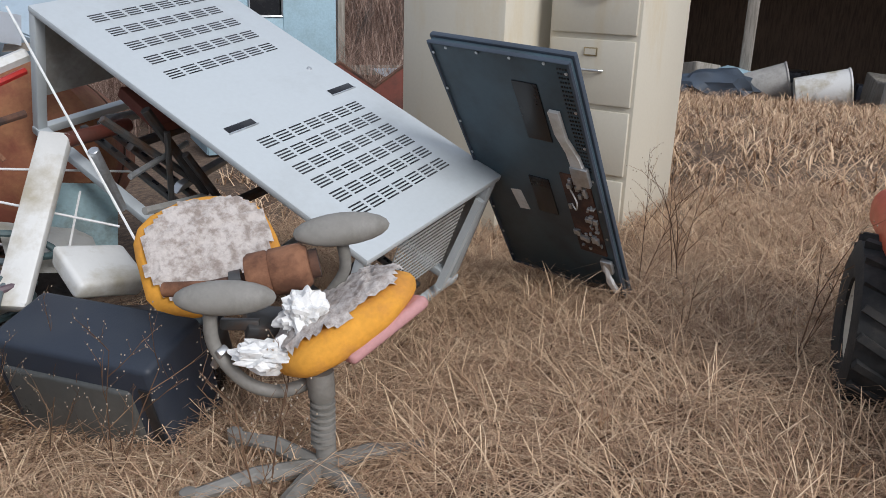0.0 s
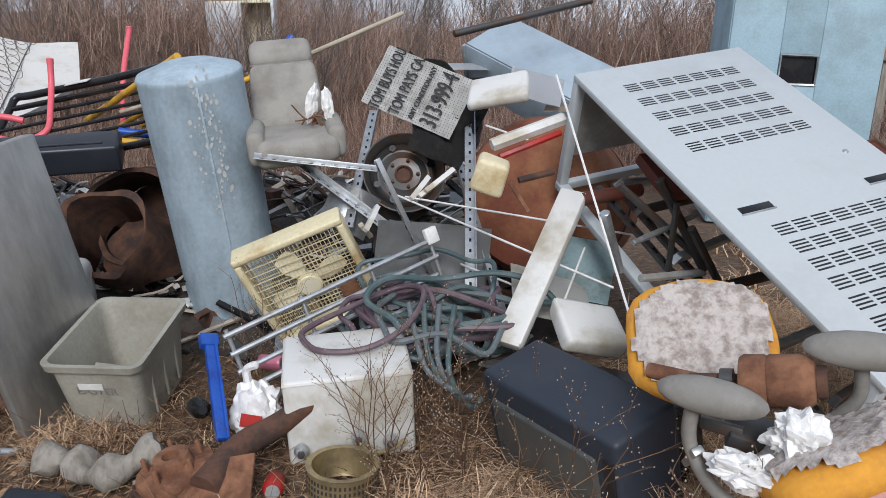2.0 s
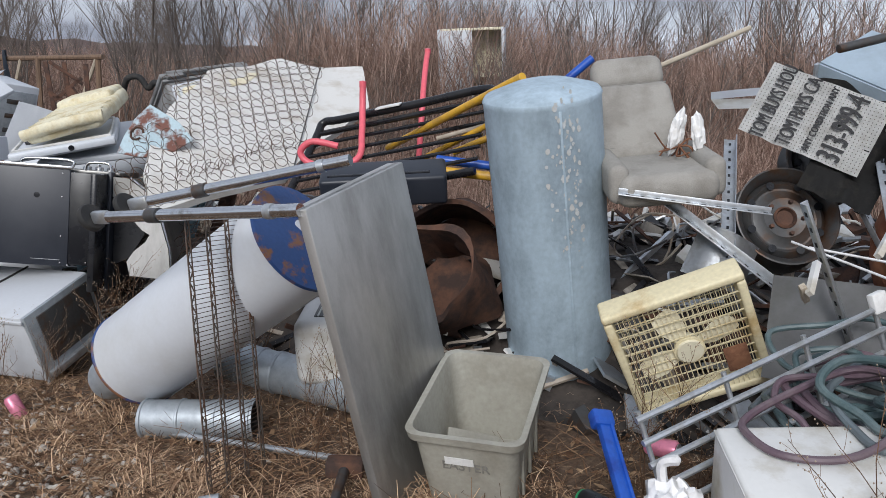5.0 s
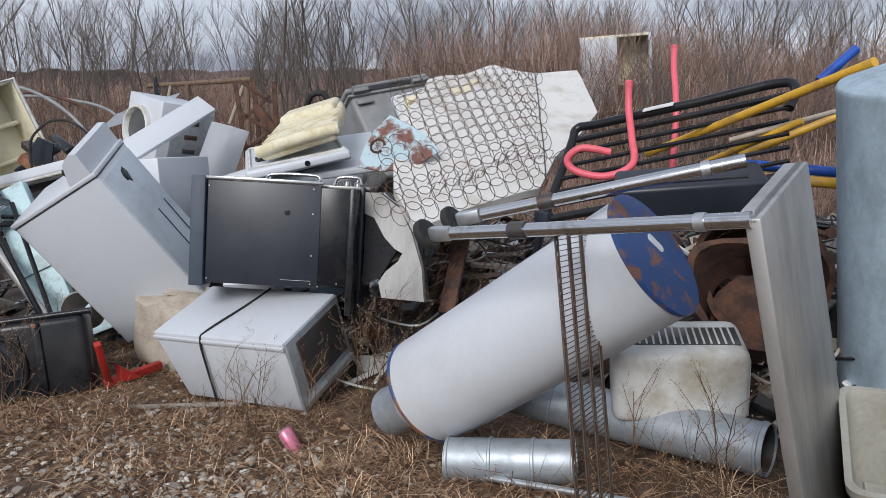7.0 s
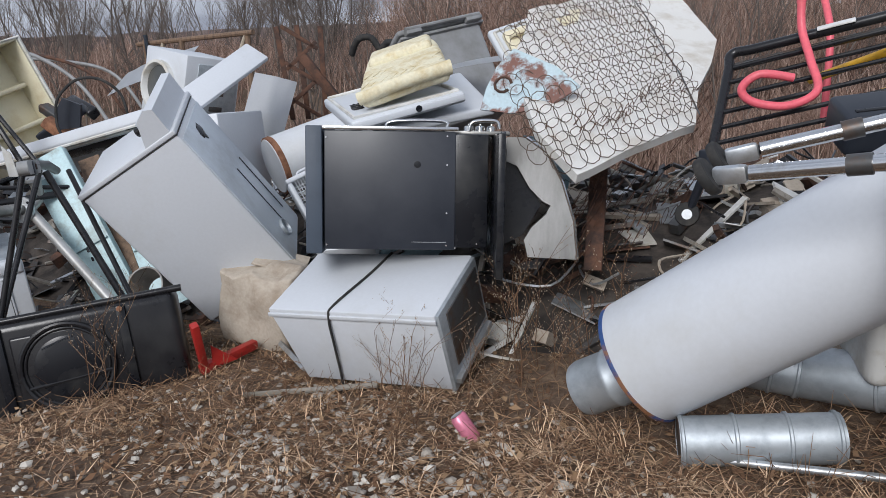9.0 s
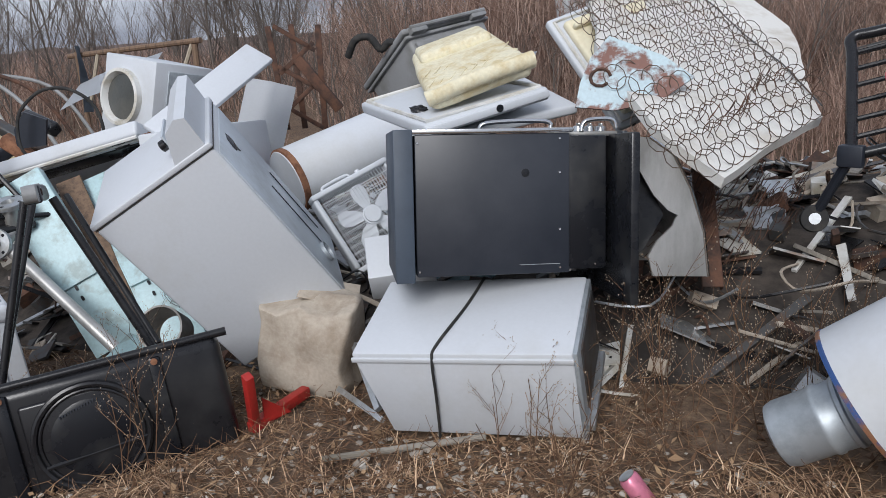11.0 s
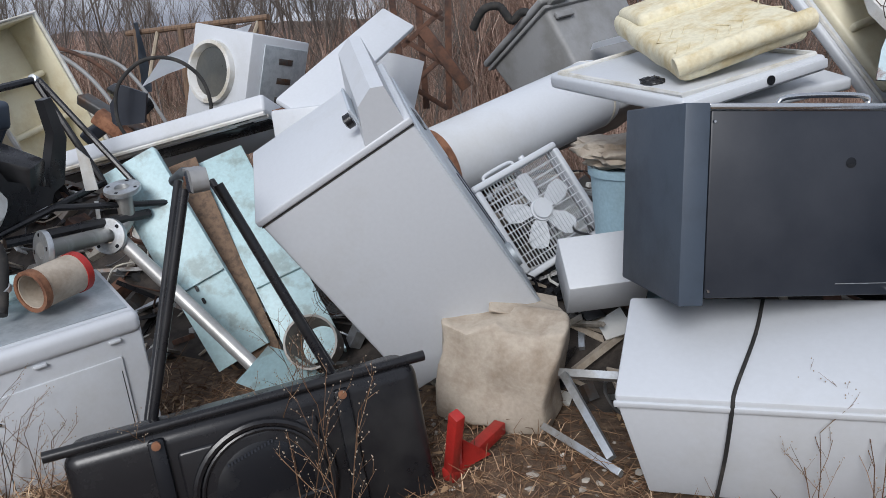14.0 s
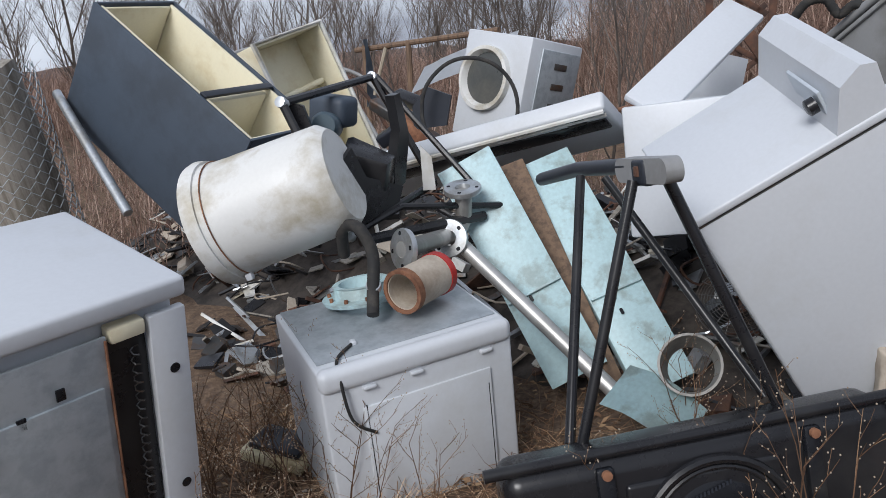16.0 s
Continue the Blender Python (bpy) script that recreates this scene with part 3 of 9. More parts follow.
# ---- upturned office chair with torn orange cushions ----
def office_chair():
    t = thing("office_chair", Matrix.Translation((-0.42, 2.0, 0.0)), "broken office chair with matted lint over torn orange cushions", "chair")

    def cushion(name, m, w, h, thick, seed):
        bm = bmesh.new()
        rows, cols = 10, 28
        rings = []
        for i in range(rows + 1):
            a = math.pi * i / rows
            z, r = -math.cos(a), math.sin(a) ** 0.55
            ring = []
            for k in range(cols):
                b = 2 * math.pi * k / cols
                q = 1 / (abs(math.cos(b)) ** 2.8 + abs(math.sin(b)) ** 2.8) ** (1 / 2.8)
                ring.append(bm.verts.new((w / 2 * r * q * math.cos(b), h / 2 * r * q * math.sin(b), thick / 2 * z)))
            rings.append(ring)
        for a, b in zip(rings, rings[1:]):
            for k in range(cols):
                bm.faces.new((a[k], a[(k + 1) % cols], b[(k + 1) % cols], b[k]))
        bmesh.ops.remove_doubles(bm, verts=bm.verts, dist=0.0008)
        rough_up(bm, 0.012, 9, seed)
        c = part(name, bm, orange_cloth, t, "orange cloth cushion", m)
        felt = bmesh.new()
        n = 26
        grid = {}
        for i in range(n + 1):
            for j in range(n + 1):
                u, v = -1 + 2 * i / n, -1 + 2 * j / n
                rr = (abs(u) ** 2.6 + abs(v) ** 2.6) ** (1 / 2.6)
                edge = 0.93 + 0.14 * noise.noise(Vector((u * 2.2 + seed, v * 2.2, seed)))
                if rr < edge:
                    lift = thick / 2 * (1 - min(rr, 0.99) ** 4) ** 0.42 + 0.012 + 0.014 * noise.noise(Vector((u * 9, v * 9, seed)))
                    grid[i, j] = felt.verts.new((w / 2 * u, h / 2 * v, lift))
        for i in range(n):
            for j in range(n):
                c4 = [grid.get(q) for q in ((i, j), (i + 1, j), (i + 1, j + 1), (i, j + 1))]
                if all(c4):
                    felt.faces.new(c4)
        part("lint_mat", felt, lint, c, "matted grey-pink lint over the cloth")
        return c

    base = Vector((-0.42, 2.0, 0.0))

    def at(x, y, z):
        return Vector((x, y, z)) - base

    # local z of each cushion is its soft side
    cushion("backrest", Matrix.Translation(at(-0.67, 2.25, 0.545)) @ pose(0, 0, 0, 46, -10, 22), 0.41, 0.38, 0.09, 1.3)
    seat = cushion("seat", facing(*at(-0.235, 1.9, 0.485), (0.27, 0.2, 0.16), (-0.6, -0.1, 0.85)), 0.42, 0.3, 0.12, 4.1)
    part("seat_lining", block(0.26, 0.24, 0.035, 0.017, (0.05, -0.02, -0.045), seg=4), pink_cloth, seat, "faded pink seat lining")

    def pad(m):
        bm = bmesh.new()
        bmesh.ops.create_uvsphere(bm, u_segments=20, v_segments=10, radius=1)
        for v in bm.verts:
            v.co = Vector((v.co.x * 0.125, v.co.y * 0.045, v.co.z * 0.028))
        return part("armrest", bm, arm_plastic, t, "worn grey plastic armrest", m)

    pad(Matrix.Translation(at(-0.52, 1.82, 0.575)) @ pose(0, 0, 0, 62, 0, 6))
    pad(Matrix.Translation(at(-0.245, 1.95, 0.72)) @ pose(0, 0, 0, 58, -6, 8))
    part("arm_tube", tube(smooth_path([at(-0.56, 1.83, 0.55), at(-0.56, 1.84, 0.44), at(-0.49, 1.84, 0.34), at(-0.4, 1.86, 0.3), at(-0.3, 1.9, 0.32)], 6), 0.018, 10), arm_plastic, t, "bent grey metal arm tube")
    part("arm_tube", tube(smooth_path([at(-0.25, 1.96, 0.7), at(-0.24, 1.98, 0.6), at(-0.3, 2.0, 0.5)], 6), 0.016, 10), arm_plastic, t)
    part("gas_column", lathe([(0, -0.16), (0.028, -0.16), (0.028, 0.02), (0.036, 0.03), (0.036, 0.1), (0, 0.1)], 16), arm_plastic, t, "", Matrix.Translation(at(-0.29, 1.86, 0.26)) @ pose(0, 0, 0, 0, -3, 0))
    ridges = bmesh.new()
    for i in range(7):
        bmesh.ops.create_cone(ridges, cap_ends=True, segments=16, radius1=0.034, radius2=0.034, depth=0.008, matrix=Matrix.Translation(at(-0.29, 1.86, 0.15 + 0.02 * i)))
    part("bellows", ridges, arm_plastic, t)
    hub = at(-0.3, 1.85, 0.08)
    for ang, reach, dz in ((200, 0.34, -0.02), (248, 0.33, -0.05), (150, 0.3, 0.0), (318, 0.27, -0.06), (20, 0.28, 0.0)):
        tip = hub + Vector((reach * math.cos(radians(ang)), reach * math.sin(radians(ang)), dz))
        leg = part("leg", tube([hub, hub.lerp(tip, 0.5) + Vector((0, 0, 0.02)), tip], 0.02, 8, radii=[0.027, 0.024, 0.018]), arm_plastic, t)
        part("caster_cap", lathe([(0, -0.03), (0.02, -0.028), (0.022, 0.02), (0, 0.026)], 12), arm_plastic, leg, m=Matrix.Translation(tip))
    mech = block(0.16, 0.1, 0.05, 0.01)
    part("tilt_mechanism", mech, steel_dark, t, "", Matrix.Translation(at(-0.42, 1.93, 0.46)) @ pose(0, 0, 0, 20, 10, 20))
    for i, (x, y, z) in enumerate(((-0.5, 1.88, 0.48), (-0.44, 1.85, 0.42), (-0.36, 1.88, 0.5), (-0.55, 1.85, 0.4))):
        part("bracket", block(0.1, 0.02, 0.03, 0.004), aluminium if i % 2 else steel_dark, t, m=Matrix.Translation(at(x, y, z)) @ pose(0, 0, 0, 20 * i, 15 * i, 40 * i))
    return t


office_chair()
m_motor = Matrix.Translation((-0.4, 1.93, 0.61)) @ pose(0, 0, 0, 0, 78, 8)
mt = thing("electric_motor", m_motor, "rusty brown cylindrical electric motor resting on the broken chair", "motor")
part("housing", lathe([(0, -0.085), (0.055, -0.085), (0.062, -0.075), (0.062, -0.03), (0.058, -0.025), (0.062, -0.02), (0.062, 0.06), (0.05, 0.075), (0.02, 0.08), (0, 0.08)], 24), rust_light, mt)
part("end_bell", lathe([(0, 0.078), (0.038, 0.078), (0.038, 0.1), (0, 0.1)], 18), rust, mt)
part("shaft", lathe([(0, -0.2), (0.016, -0.2), (0.016, -0.085), (0, -0.085)], 12), rust, mt)
part("collar", lathe([(0, -0.13), (0.028, -0.13), (0.028, -0.1), (0, -0.1)], 14), steel_dark, mt)
ph = solo("pipe_stub", lathe([(0.012, -0.09), (0.02, -0.09), (0.02, 0.09), (0.012, 0.09)], 14, close=True), rust_light, Matrix.Translation((-0.62, 1.92, 0.56)) @ pose(0, 0, 0, 0, 82, -14), "short rusty copper-brown pipe stub on the chair", "pipe")


def crumple(r, seed, squash=(1, 1, 1), amount=0.35, sub=3):
    bm = bmesh.new()
    bmesh.ops.create_icosphere(bm, subdivisions=sub, radius=1)
    for v in bm.verts:
        n = v.co.normalized()
        k = 1 + amount * noise.noise(n * 2.1 + Vector((seed, 0, 0))) + amount * 0.7 * noise.noise(n * 5 + Vector((0, seed, 0)))
        v.co = Vector((n.x * squash[0], n.y * squash[1], n.z * squash[2])) * r * k
    return bm


solo("plastic_wrap", crumple(0.058, 3, (1.1, 0.9, 1.1), 0.5, 4), white_tape, Matrix.Translation((-0.33, 1.84, 0.52)), "crumpled clear-white plastic wrap on the chair", "plastic wrap", smooth=False)
solo("plastic_wrap", crumple(0.058, 8, (1.6, 0.8, 0.7), 0.5, 4), white_tape, Matrix.Translation((-0.4, 1.8, 0.43)), "crumpled clear-white plastic wrap on the chair", "plastic wrap", smooth=False)


# ---- lawn tractor: only its wheel and fender corner come into view ----
def lawn_tractor():
    t = thing("lawn_tractor", pose(1.37, 2.16, ground_z(1.37, 2.16) - 0.02, 0, 0, -24), "lawn tractor with faded orange-red body and lugged black tyre", "lawn tractor")
    tyre = bmesh.new()
    prof = [(0.13, -0.1), (0.2, -0.115), (0.245, -0.1), (0.255, -0.05), (0.257, 0.05), (0.245, 0.1), (0.2, 0.115), (0.13, 0.1)]
    lathe(prof, 40, tyre, close=True)
    for i in range(20):
        for s in (-1, 1):
            a = 2 * math.pi * (i + 0.25 * s) / 20
            m = Matrix.Rotation(a, 4, "Z") @ Matrix.Translation((0.257, 0, 0.05 * s)) @ Matrix.Rotation(radians(28 * s), 4, "X")
            got = bmesh.ops.create_cube(tyre, size=1)["verts"]
            for v in got:
                v.co = m @ Vector((v.co.x * 0.026, v.co.y * 0.022, v.co.z * 0.1))
    wheel = part("wheel", lathe([(0, -0.05), (0.07, -0.06), (0.13, -0.09), (0.135, -0.08), (0.135, 0.08), (0.13, 0.09), (0.07, 0.04), (0, 0.04)], 28), cream_metal, t, m=pose(0, 0, 0.24, 0, 90, 0))
    part("tyre", tyre, black_rubber, wheel, "lugged black rubber tyre")
    fender = block(0.36, 0.7, 0.15, 0.06, (0.12, 0.0, 0.53), seg=4)
    part("fender", fender, orange_plastic, t, "faded orange-red fender")
    part("seat_deck", block(0.5, 0.5, 0.1, 0.03, (0.35, 0.0, 0.66)), orange_plastic, t)
    part("seat", block(0.42, 0.42, 0.14, 0.05, (0.4, 0.06, 0.78), seg=3), black_plastic, t, "black vinyl seat")
    part("chassis", block(0.3, 1.3, 0.18, 0.02, (0.4, -0.2, 0.34)), steel_dark, t)
    part("hitch", block(0.08, 0.1, 0.05, 0.01, (0.3, -0.5, 0.3)), aluminium, t)
    rear = copy_thing(wheel, pose(0.8, 0, 0.24, 0, 90, 0))
    rear.parent = t


lawn_tractor()


# ---- mesh banner sign ----
def banner_sign():
    m = spanned((-2.751, 3.464, 1.304), (-2.304, 3.621, 1.142), (-2.805, 3.293, 1.04))
    t = thing("banner_sign", m, "torn white mesh banner lettered in black, tilted on scrap", "sign")
    w, h = 0.51, 0.34
    bm = bmesh.new()
    n, k = 27, 20
    g = [[bm.verts.new((w * i / n, h * j / k, 0.012 * noise.noise(Vector((i * 0.3, j * 0.3, 2))))) for i in range(n + 1)] for j in range(k + 1)]
    for j in range(k):
        for i in range(n):
            bm.faces.new((g[j][i], g[j][i + 1], g[j + 1][i + 1], g[j + 1][i]))
    bmesh.ops.solidify(bm, geom=bm.faces[:], thickness=0.003)
    cloth = part("banner", bm, sign_white, t, "white perforated banner cloth")
    holes = bmesh.new()
    for j in range(22):
        for i in range(33):
            block(0.0032, 0.0045, 0.001, 0, (0.012 + 0.0151 * i, 0.01 + 0.0152 * j, -0.0105), holes)
    for v in holes.verts:
        v.co.z += 0.012 * noise.noise(Vector((v.co.x / w * n * 0.3, v.co.y / h * k * 0.3, 2))) + 0.005
    part("perforations", holes, steel_dark, cloth, smooth=False)["kind"] = "stuff"
    along = Matrix(((0, -1, 0, 0), (-1, 0, 0, 0), (0, 0, -1, 0), (0, 0, 0, 1)))
    for words, size, wide, x, y in (("TOM BUYS HOU", 0.088, 0.54, 0.08, 0.17), ("TOM PAYS CA", 0.088, 0.58, 0.19, 0.17), ("ANY CONDITION ANY", 0.042, 0.7, 0.28, 0.17), ("313-999-4", 0.135, 0.55, 0.38, 0.17)):
        for k in (0.0, 0.0035):
            text_mesh(words, size, ink, t, Matrix.Translation((x, y + k, -0.017 + k * 0.1)) @ along @ Matrix.Diagonal((wide, 1, 1, 1)))
    drape = bmesh.new()
    n, k = 18, 6
    g = [[drape.verts.new((0.1 + 0.5 * i / n, -0.03 + 0.16 * j / k + 0.02 * math.sin(i * 0.7), 0.035 + 0.04 * noise.noise(Vector((i * 0.4, j * 0.6, 8))) + 0.07 * j / k)) for i in range(n + 1)] for j in range(k + 1)]
    for j in range(k):
        for i in range(n):
            drape.faces.new((g[j][i], g[j][i + 1], g[j + 1][i + 1], g[j + 1][i]))
    bmesh.ops.solidify(drape, geom=drape.faces[:], thickness=0.004)
    part("black_netting", drape, black_rubber, t, "draped black netting behind the banner")
    bm2 = bmesh.new()
    g = [[bm2.verts.new((0.32 + 0.3 * i / n, 0.1 + 0.36 * j / k, 0.03 + 0.05 * noise.noise(Vector((i * 0.3, j * 0.7, 18))))) for i in range(n + 1)] for j in range(k + 1)]
    for j in range(k):
        for i in range(n):
            bm2.faces.new((g[j][i], g[j][i + 1], g[j + 1][i + 1], g[j + 1][i]))
    bmesh.ops.solidify(bm2, geom=bm2.faces[:], thickness=0.004)
    part("black_netting", bm2, black_rubber, t)


banner_sign()
bar("pole", (-2.7, 4.0, 1.38), (-2.2, 4.75, 1.62), 0.022, steel_dark, "dark iron pole over the scrap", "pole")


# ---- grey cloth car seat ----
def car_seat():
    m = spanned((-3.345, 3.09, 0.84), (-3.108, 3.333, 0.885), (-3.57, 3.25, 1.26))
    t = thing("car_seat", m, "worn grey cloth car seat leaning back among scrap", "car seat")
    back = block(0.37, 0.42, 0.14, 0.055, (0.17, 0.14, 0), seg=4)
    for v in back.verts:
        k = (v.co.y + 0.07) / 0.42
        v.co.x = 0.17 + (v.co.x - 0.17) * (1.08 - 0.12 * k)
        v.co.z += 0.3 * (v.co.x - 0.17) ** 2 * 4 if v.co.z > 0 else 0
    part("backrest", back, seat_cloth, t)
    part("headrest", block(0.345, 0.17, 0.13, 0.055, (0.17, 0.425, 0.01), seg=4), seat_cloth, t)
    part("seam", tube([(0.0, 0.345, 0.05), (0.17, 0.34, 0.064), (0.34, 0.345, 0.05)], 0.006, 6), arm_plastic, t)
    part("seam", tube([(0.02, 0.0, 0.09), (0.17, -0.01, 0.08), (0.32, 0.0, 0.09)], 0.005, 6), arm_plastic, t)
    cush = part("seat_cushion", block(0.42, 0.14, 0.46, 0.055, (0.0, 0.0, 0.22), seg=4), seat_cloth, t, m=pose(0.19, -0.08, 0.02, 38, 0, 0))
    for x in (-0.2, 0.2):
        part("side_bolster", block(0.09, 0.17, 0.42, 0.04, (x, 0.03, 0.2), seg=4), seat_cloth, cush)
    part("hinge_cover", block(0.06, 0.15, 0.14, 0.03, (-0.04, -0.06, 0.06), seg=3), bin_grey, t, "grey plastic hinge cover")


car_seat()
gl = thing("wire_bundle", Matrix.Translation((-2.98, 3.14, 0.93)), "frayed white-and-rust wire bundle on the car seat", "wire")
rnd = random.Random(7)
part("white_stuffing", crumple(0.05, 5, (0.6, 0.7, 2.0)), white_tape, gl, m=pose(-0.02, 0, 0.06, 0, 12, 0), smooth=False)
part("white_stuffing", crumple(0.045, 9, (0.6, 0.7, 1.8)), white_tape, gl, m=pose(0.07, 0.02, 0.07, 0, -10, 0), smooth=False)
for i in range(12):
    a = rnd.uniform(0, 6.28)
    p = [(0, 0, 0.0), (0.05 * math.cos(a), 0.05 * math.sin(a), rnd.uniform(-0.06, 0.05)), (0.12 * math.cos(a + 0.5), 0.12 * math.sin(a + 0.5), rnd.uniform(-0.12, 0.06))]
    part("wire", tube(smooth_path(p, 5), 0.004, 5), rust_light, gl)


# ---- wheels ----
def wheel_rim(m, r, label):
    t = thing("wheel_rim", m, label, "wheel rim", "bare wheel rims")
    part("barrel", lathe([(r * 0.86, -0.09), (r, -0.09), (r, -0.08), (r * 0.9, -0.065), (r * 0.82, 0.0), (r * 0.86, 0.06), (r * 0.97, 0.075), (r, 0.09), (r * 0.97, 0.092), (r * 0.84, 0.06), (r * 0.78, 0.0), (r * 0.84, -0.06)], 40, close=True), steel_dark, t)
    part("disc", lathe([(0.05, 0.055), (0.09, 0.06), (0.11, 0.045), (r * 0.62, 0.035), (r * 0.7, 0.055), (r * 0.84, 0.02), (r * 0.84, 0.012), (r * 0.66, 0.04), (0.1, 0.03), (0.05, 0.045)], 40, close=True), steel_dark, t)
    nuts = bmesh.new()
    for k in range(5):
        a = 2 * math.pi * k / 5
        bmesh.ops.create_cone(nuts, cap_ends=True, segments=6, radius1=0.011, radius2=0.009, depth=0.02, matrix=Matrix.Translation((0.075 * math.cos(a), 0.075 * math.sin(a), 0.066)))
    part("lug_nuts", nuts, rust, t)
    slots = bmesh.new()
    for k in range(8):
        a = 2 * math.pi * (k + 0.5) / 8
        bmesh.ops.create_cone(slots, cap_ends=True, segments=12, radius1=0.018, radius2=0.018, depth=0.006, matrix=Matrix.Translation((r * 0.7 * math.cos(a), r * 0.7 * math.sin(a), 0.055)))
    part("vent_holes", slots, black_gloss, t)
    part("hub_cap", lathe([(0, 0.03), (0.045, 0.035), (0.05, 0.06), (0.04, 0.07), (0.035, 0.05), (0, 0.048)], 20), rust, t)


wheel_rim(Matrix.Translation((-2.62, 3.44, 0.62)) @ pose(0, 0, 0, 62, 0, 42), 0.22, "black steel wheel rim with rusty hub, wedged upright")
wheel_rim(Matrix.Translation((-2.62, 3.85, 0.86)) @ pose(0, 0, 0, 66, 10, 30), 0.2, "second dark steel rim half hidden behind the banner")


# ---- perforated angle posts, rods and rails ----
def angle_post(a, b, w, mat, label, flip=1):
    a, b = Vector(a), Vector(b)
    m = Matrix.Translation((a + b) / 2) @ (b - a).to_track_quat("Z", "Y").to_matrix().to_4x4()
    h = (b - a).length
    t = thing("angle_post", m, label, "metal post", "perforated posts")
    part("flange", block(w, 0.005, h, 0.0015), aluminium, t)
    part("web", block(0.005, w * 0.7, h, 0.0015, (flip * w / 2, w * 0.35, 0)), aluminium, t)
    holes = bmesh.new()
    for i in range(int(h / 0.06)):
        block(0.011, 0.002, 0.018, 0, (0, -0.0032, -h / 2 + 0.04 + 0.06 * i), holes)
        block(0.011, 0.002, 0.018, 0, (0, 0.0032, -h / 2 + 0.04 + 0.06 * i), holes)
    part("punched_holes", holes, black_gloss, t, smooth=False)["kind"] = "stuff"


angle_post((-2.36, 3.66, 1.02), (-1.84, 2.92, 0.24), 0.05, aluminium, "bluish perforated steel angle post leaning in the scrap")
angle_post((-2.47, 3.66, 0.84), (-1.71, 3.0, 0.16), 0.045, aluminium, "bluish perforated steel angle post leaning in the scrap", -1)
angle_post((-2.25, 2.74, 0.82), (-2.09, 2.97, 0.27), 0.04, aluminium, "short perforated grey post standing in scrap")
angle_post((-3.035, 3.70, 0.93), (-2.62, 3.0, 0.42), 0.055, aluminium, "weathered grey post leaning beside the car seat")
angle_post((-2.99, 2.72, 0.75), (-2.5, 3.07, 0.71), 0.035, aluminium, "grey steel bar lying across the scrap")
angle_post((-2.95, 2.95, 0.72), (-2.45, 3.15, 0.38), 0.05, aluminium, "bent grey bar under the car seat")
wp = thing("white_post", spanned((-1.46, 2.6, 0.24), (-1.46, 3.06, 0.72), (-1.3, 2.62, 0.24)), "peeling white painted steel post leaning against the rack", "post")
part("post", rough_up(block(0.72, 0.12, 0.05, 0.012, (0.34, 0, 0), seg=2), 0.006, 5), white_dirty, wp)
part("foot_plate", block(0.016, 0.11, 0.055, 0.004, (-0.02, 0, 0)), white_dirty, wp)


def bed_rail():
    m = spanned((-2.33, 1.95, 0.22), (-1.95, 2.89, 0.53), (-2.24, 1.98, -0.1))
    t = thing("bed_rail", m, "grey tubular rail frame with many bars across the fan", "rail")
    for i in range(6):
        y = 0.075 * i
        part("bar", tube([(0.0, y, 0), (1.0 - 0.03 * i, y, 0.0)], 0.011, 8), aluminium, t)
    for x in (0.02, 0.34, 0.66, 0.96):
        part("cross_bar", tube([(x, -0.02, 0.012), (x, 0.4, 0.012)], 0.009, 8), aluminium, t)
    part("end_bracket", block(0.06, 0.07, 0.03, 0.006, (0.97, -0.02, 0)), white_tape, t)


bed_rail()


# ---- cream box fan ----
def box_fan(m, size, depth, shell, blade_mat, blades, label, lean, missing=()):
    t = thing("box_fan", m, label, "fan")
    s, w = size, 0.035
    for x, y, a, b in ((0, s / 2 - w / 2, s, w), (0, -s / 2 + w / 2, s, w), (s / 2 - w / 2, 0, w, s - 2 * w), (-s / 2 + w / 2, 0, w, s - 2 * w)):
        part("housing_side", block(a, depth, b, 0.012, (x, 0, y), seg=3), shell, t)
    for sy in (-1, 1):
        grille = bmesh.new()
        n = 24
        for i in range(1, n):
            x = -s / 2 + w + (s - 2 * w) * i / n
            block(0.0026, 0.003, s - 2 * w, 0, (x, sy * depth * 0.42, 0), grille)
        for i in range(1, 11):
            z = -s / 2 + w + (s - 2 * w) * i / 11
            block(s - 2 * w, 0.004, 0.004, 0, (0, sy * depth * 0.4, z), grille)
        part("grille", grille, shell, t, "fine slatted grille", smooth=False)
    rotor = part("rotor", lathe([(0, -0.03), (0.05, -0.03), (0.055, 0), (0.05, 0.03), (0, 0.03)], 24), blade_mat, t, m=pose(0, -depth * 0.3 * lean, 0, 90, 0, 0))
    for k in range(blades):
        if k in missing:
            continue
        a = 2 * math.pi * k / blades + 0.35
        outline = [(0.045, -0.022), (0.09, -0.05), (0.16, -0.062), (0.2, -0.045), (0.205, 0.0), (0.19, 0.035), (0.13, 0.045), (0.08, 0.03), (0.045, 0.02)]
        bm = plate(outline, 0.004)
        for v in bm.verts:
            v.co.z += 0.35 * v.co.y * 0.4
        part("blade", bm, blade_mat, rotor, m=pose(0, 0, 0, 0, 0, math.degrees(a)))
    hub = lathe([(0, -0.012), (0.06, -0.012), (0.06, 0.0), (0, 0.004)], 28)
    part("badge", hub, shell, t, m=pose(0, -depth * 0.46, 0, 90, 0, 0))
    return t


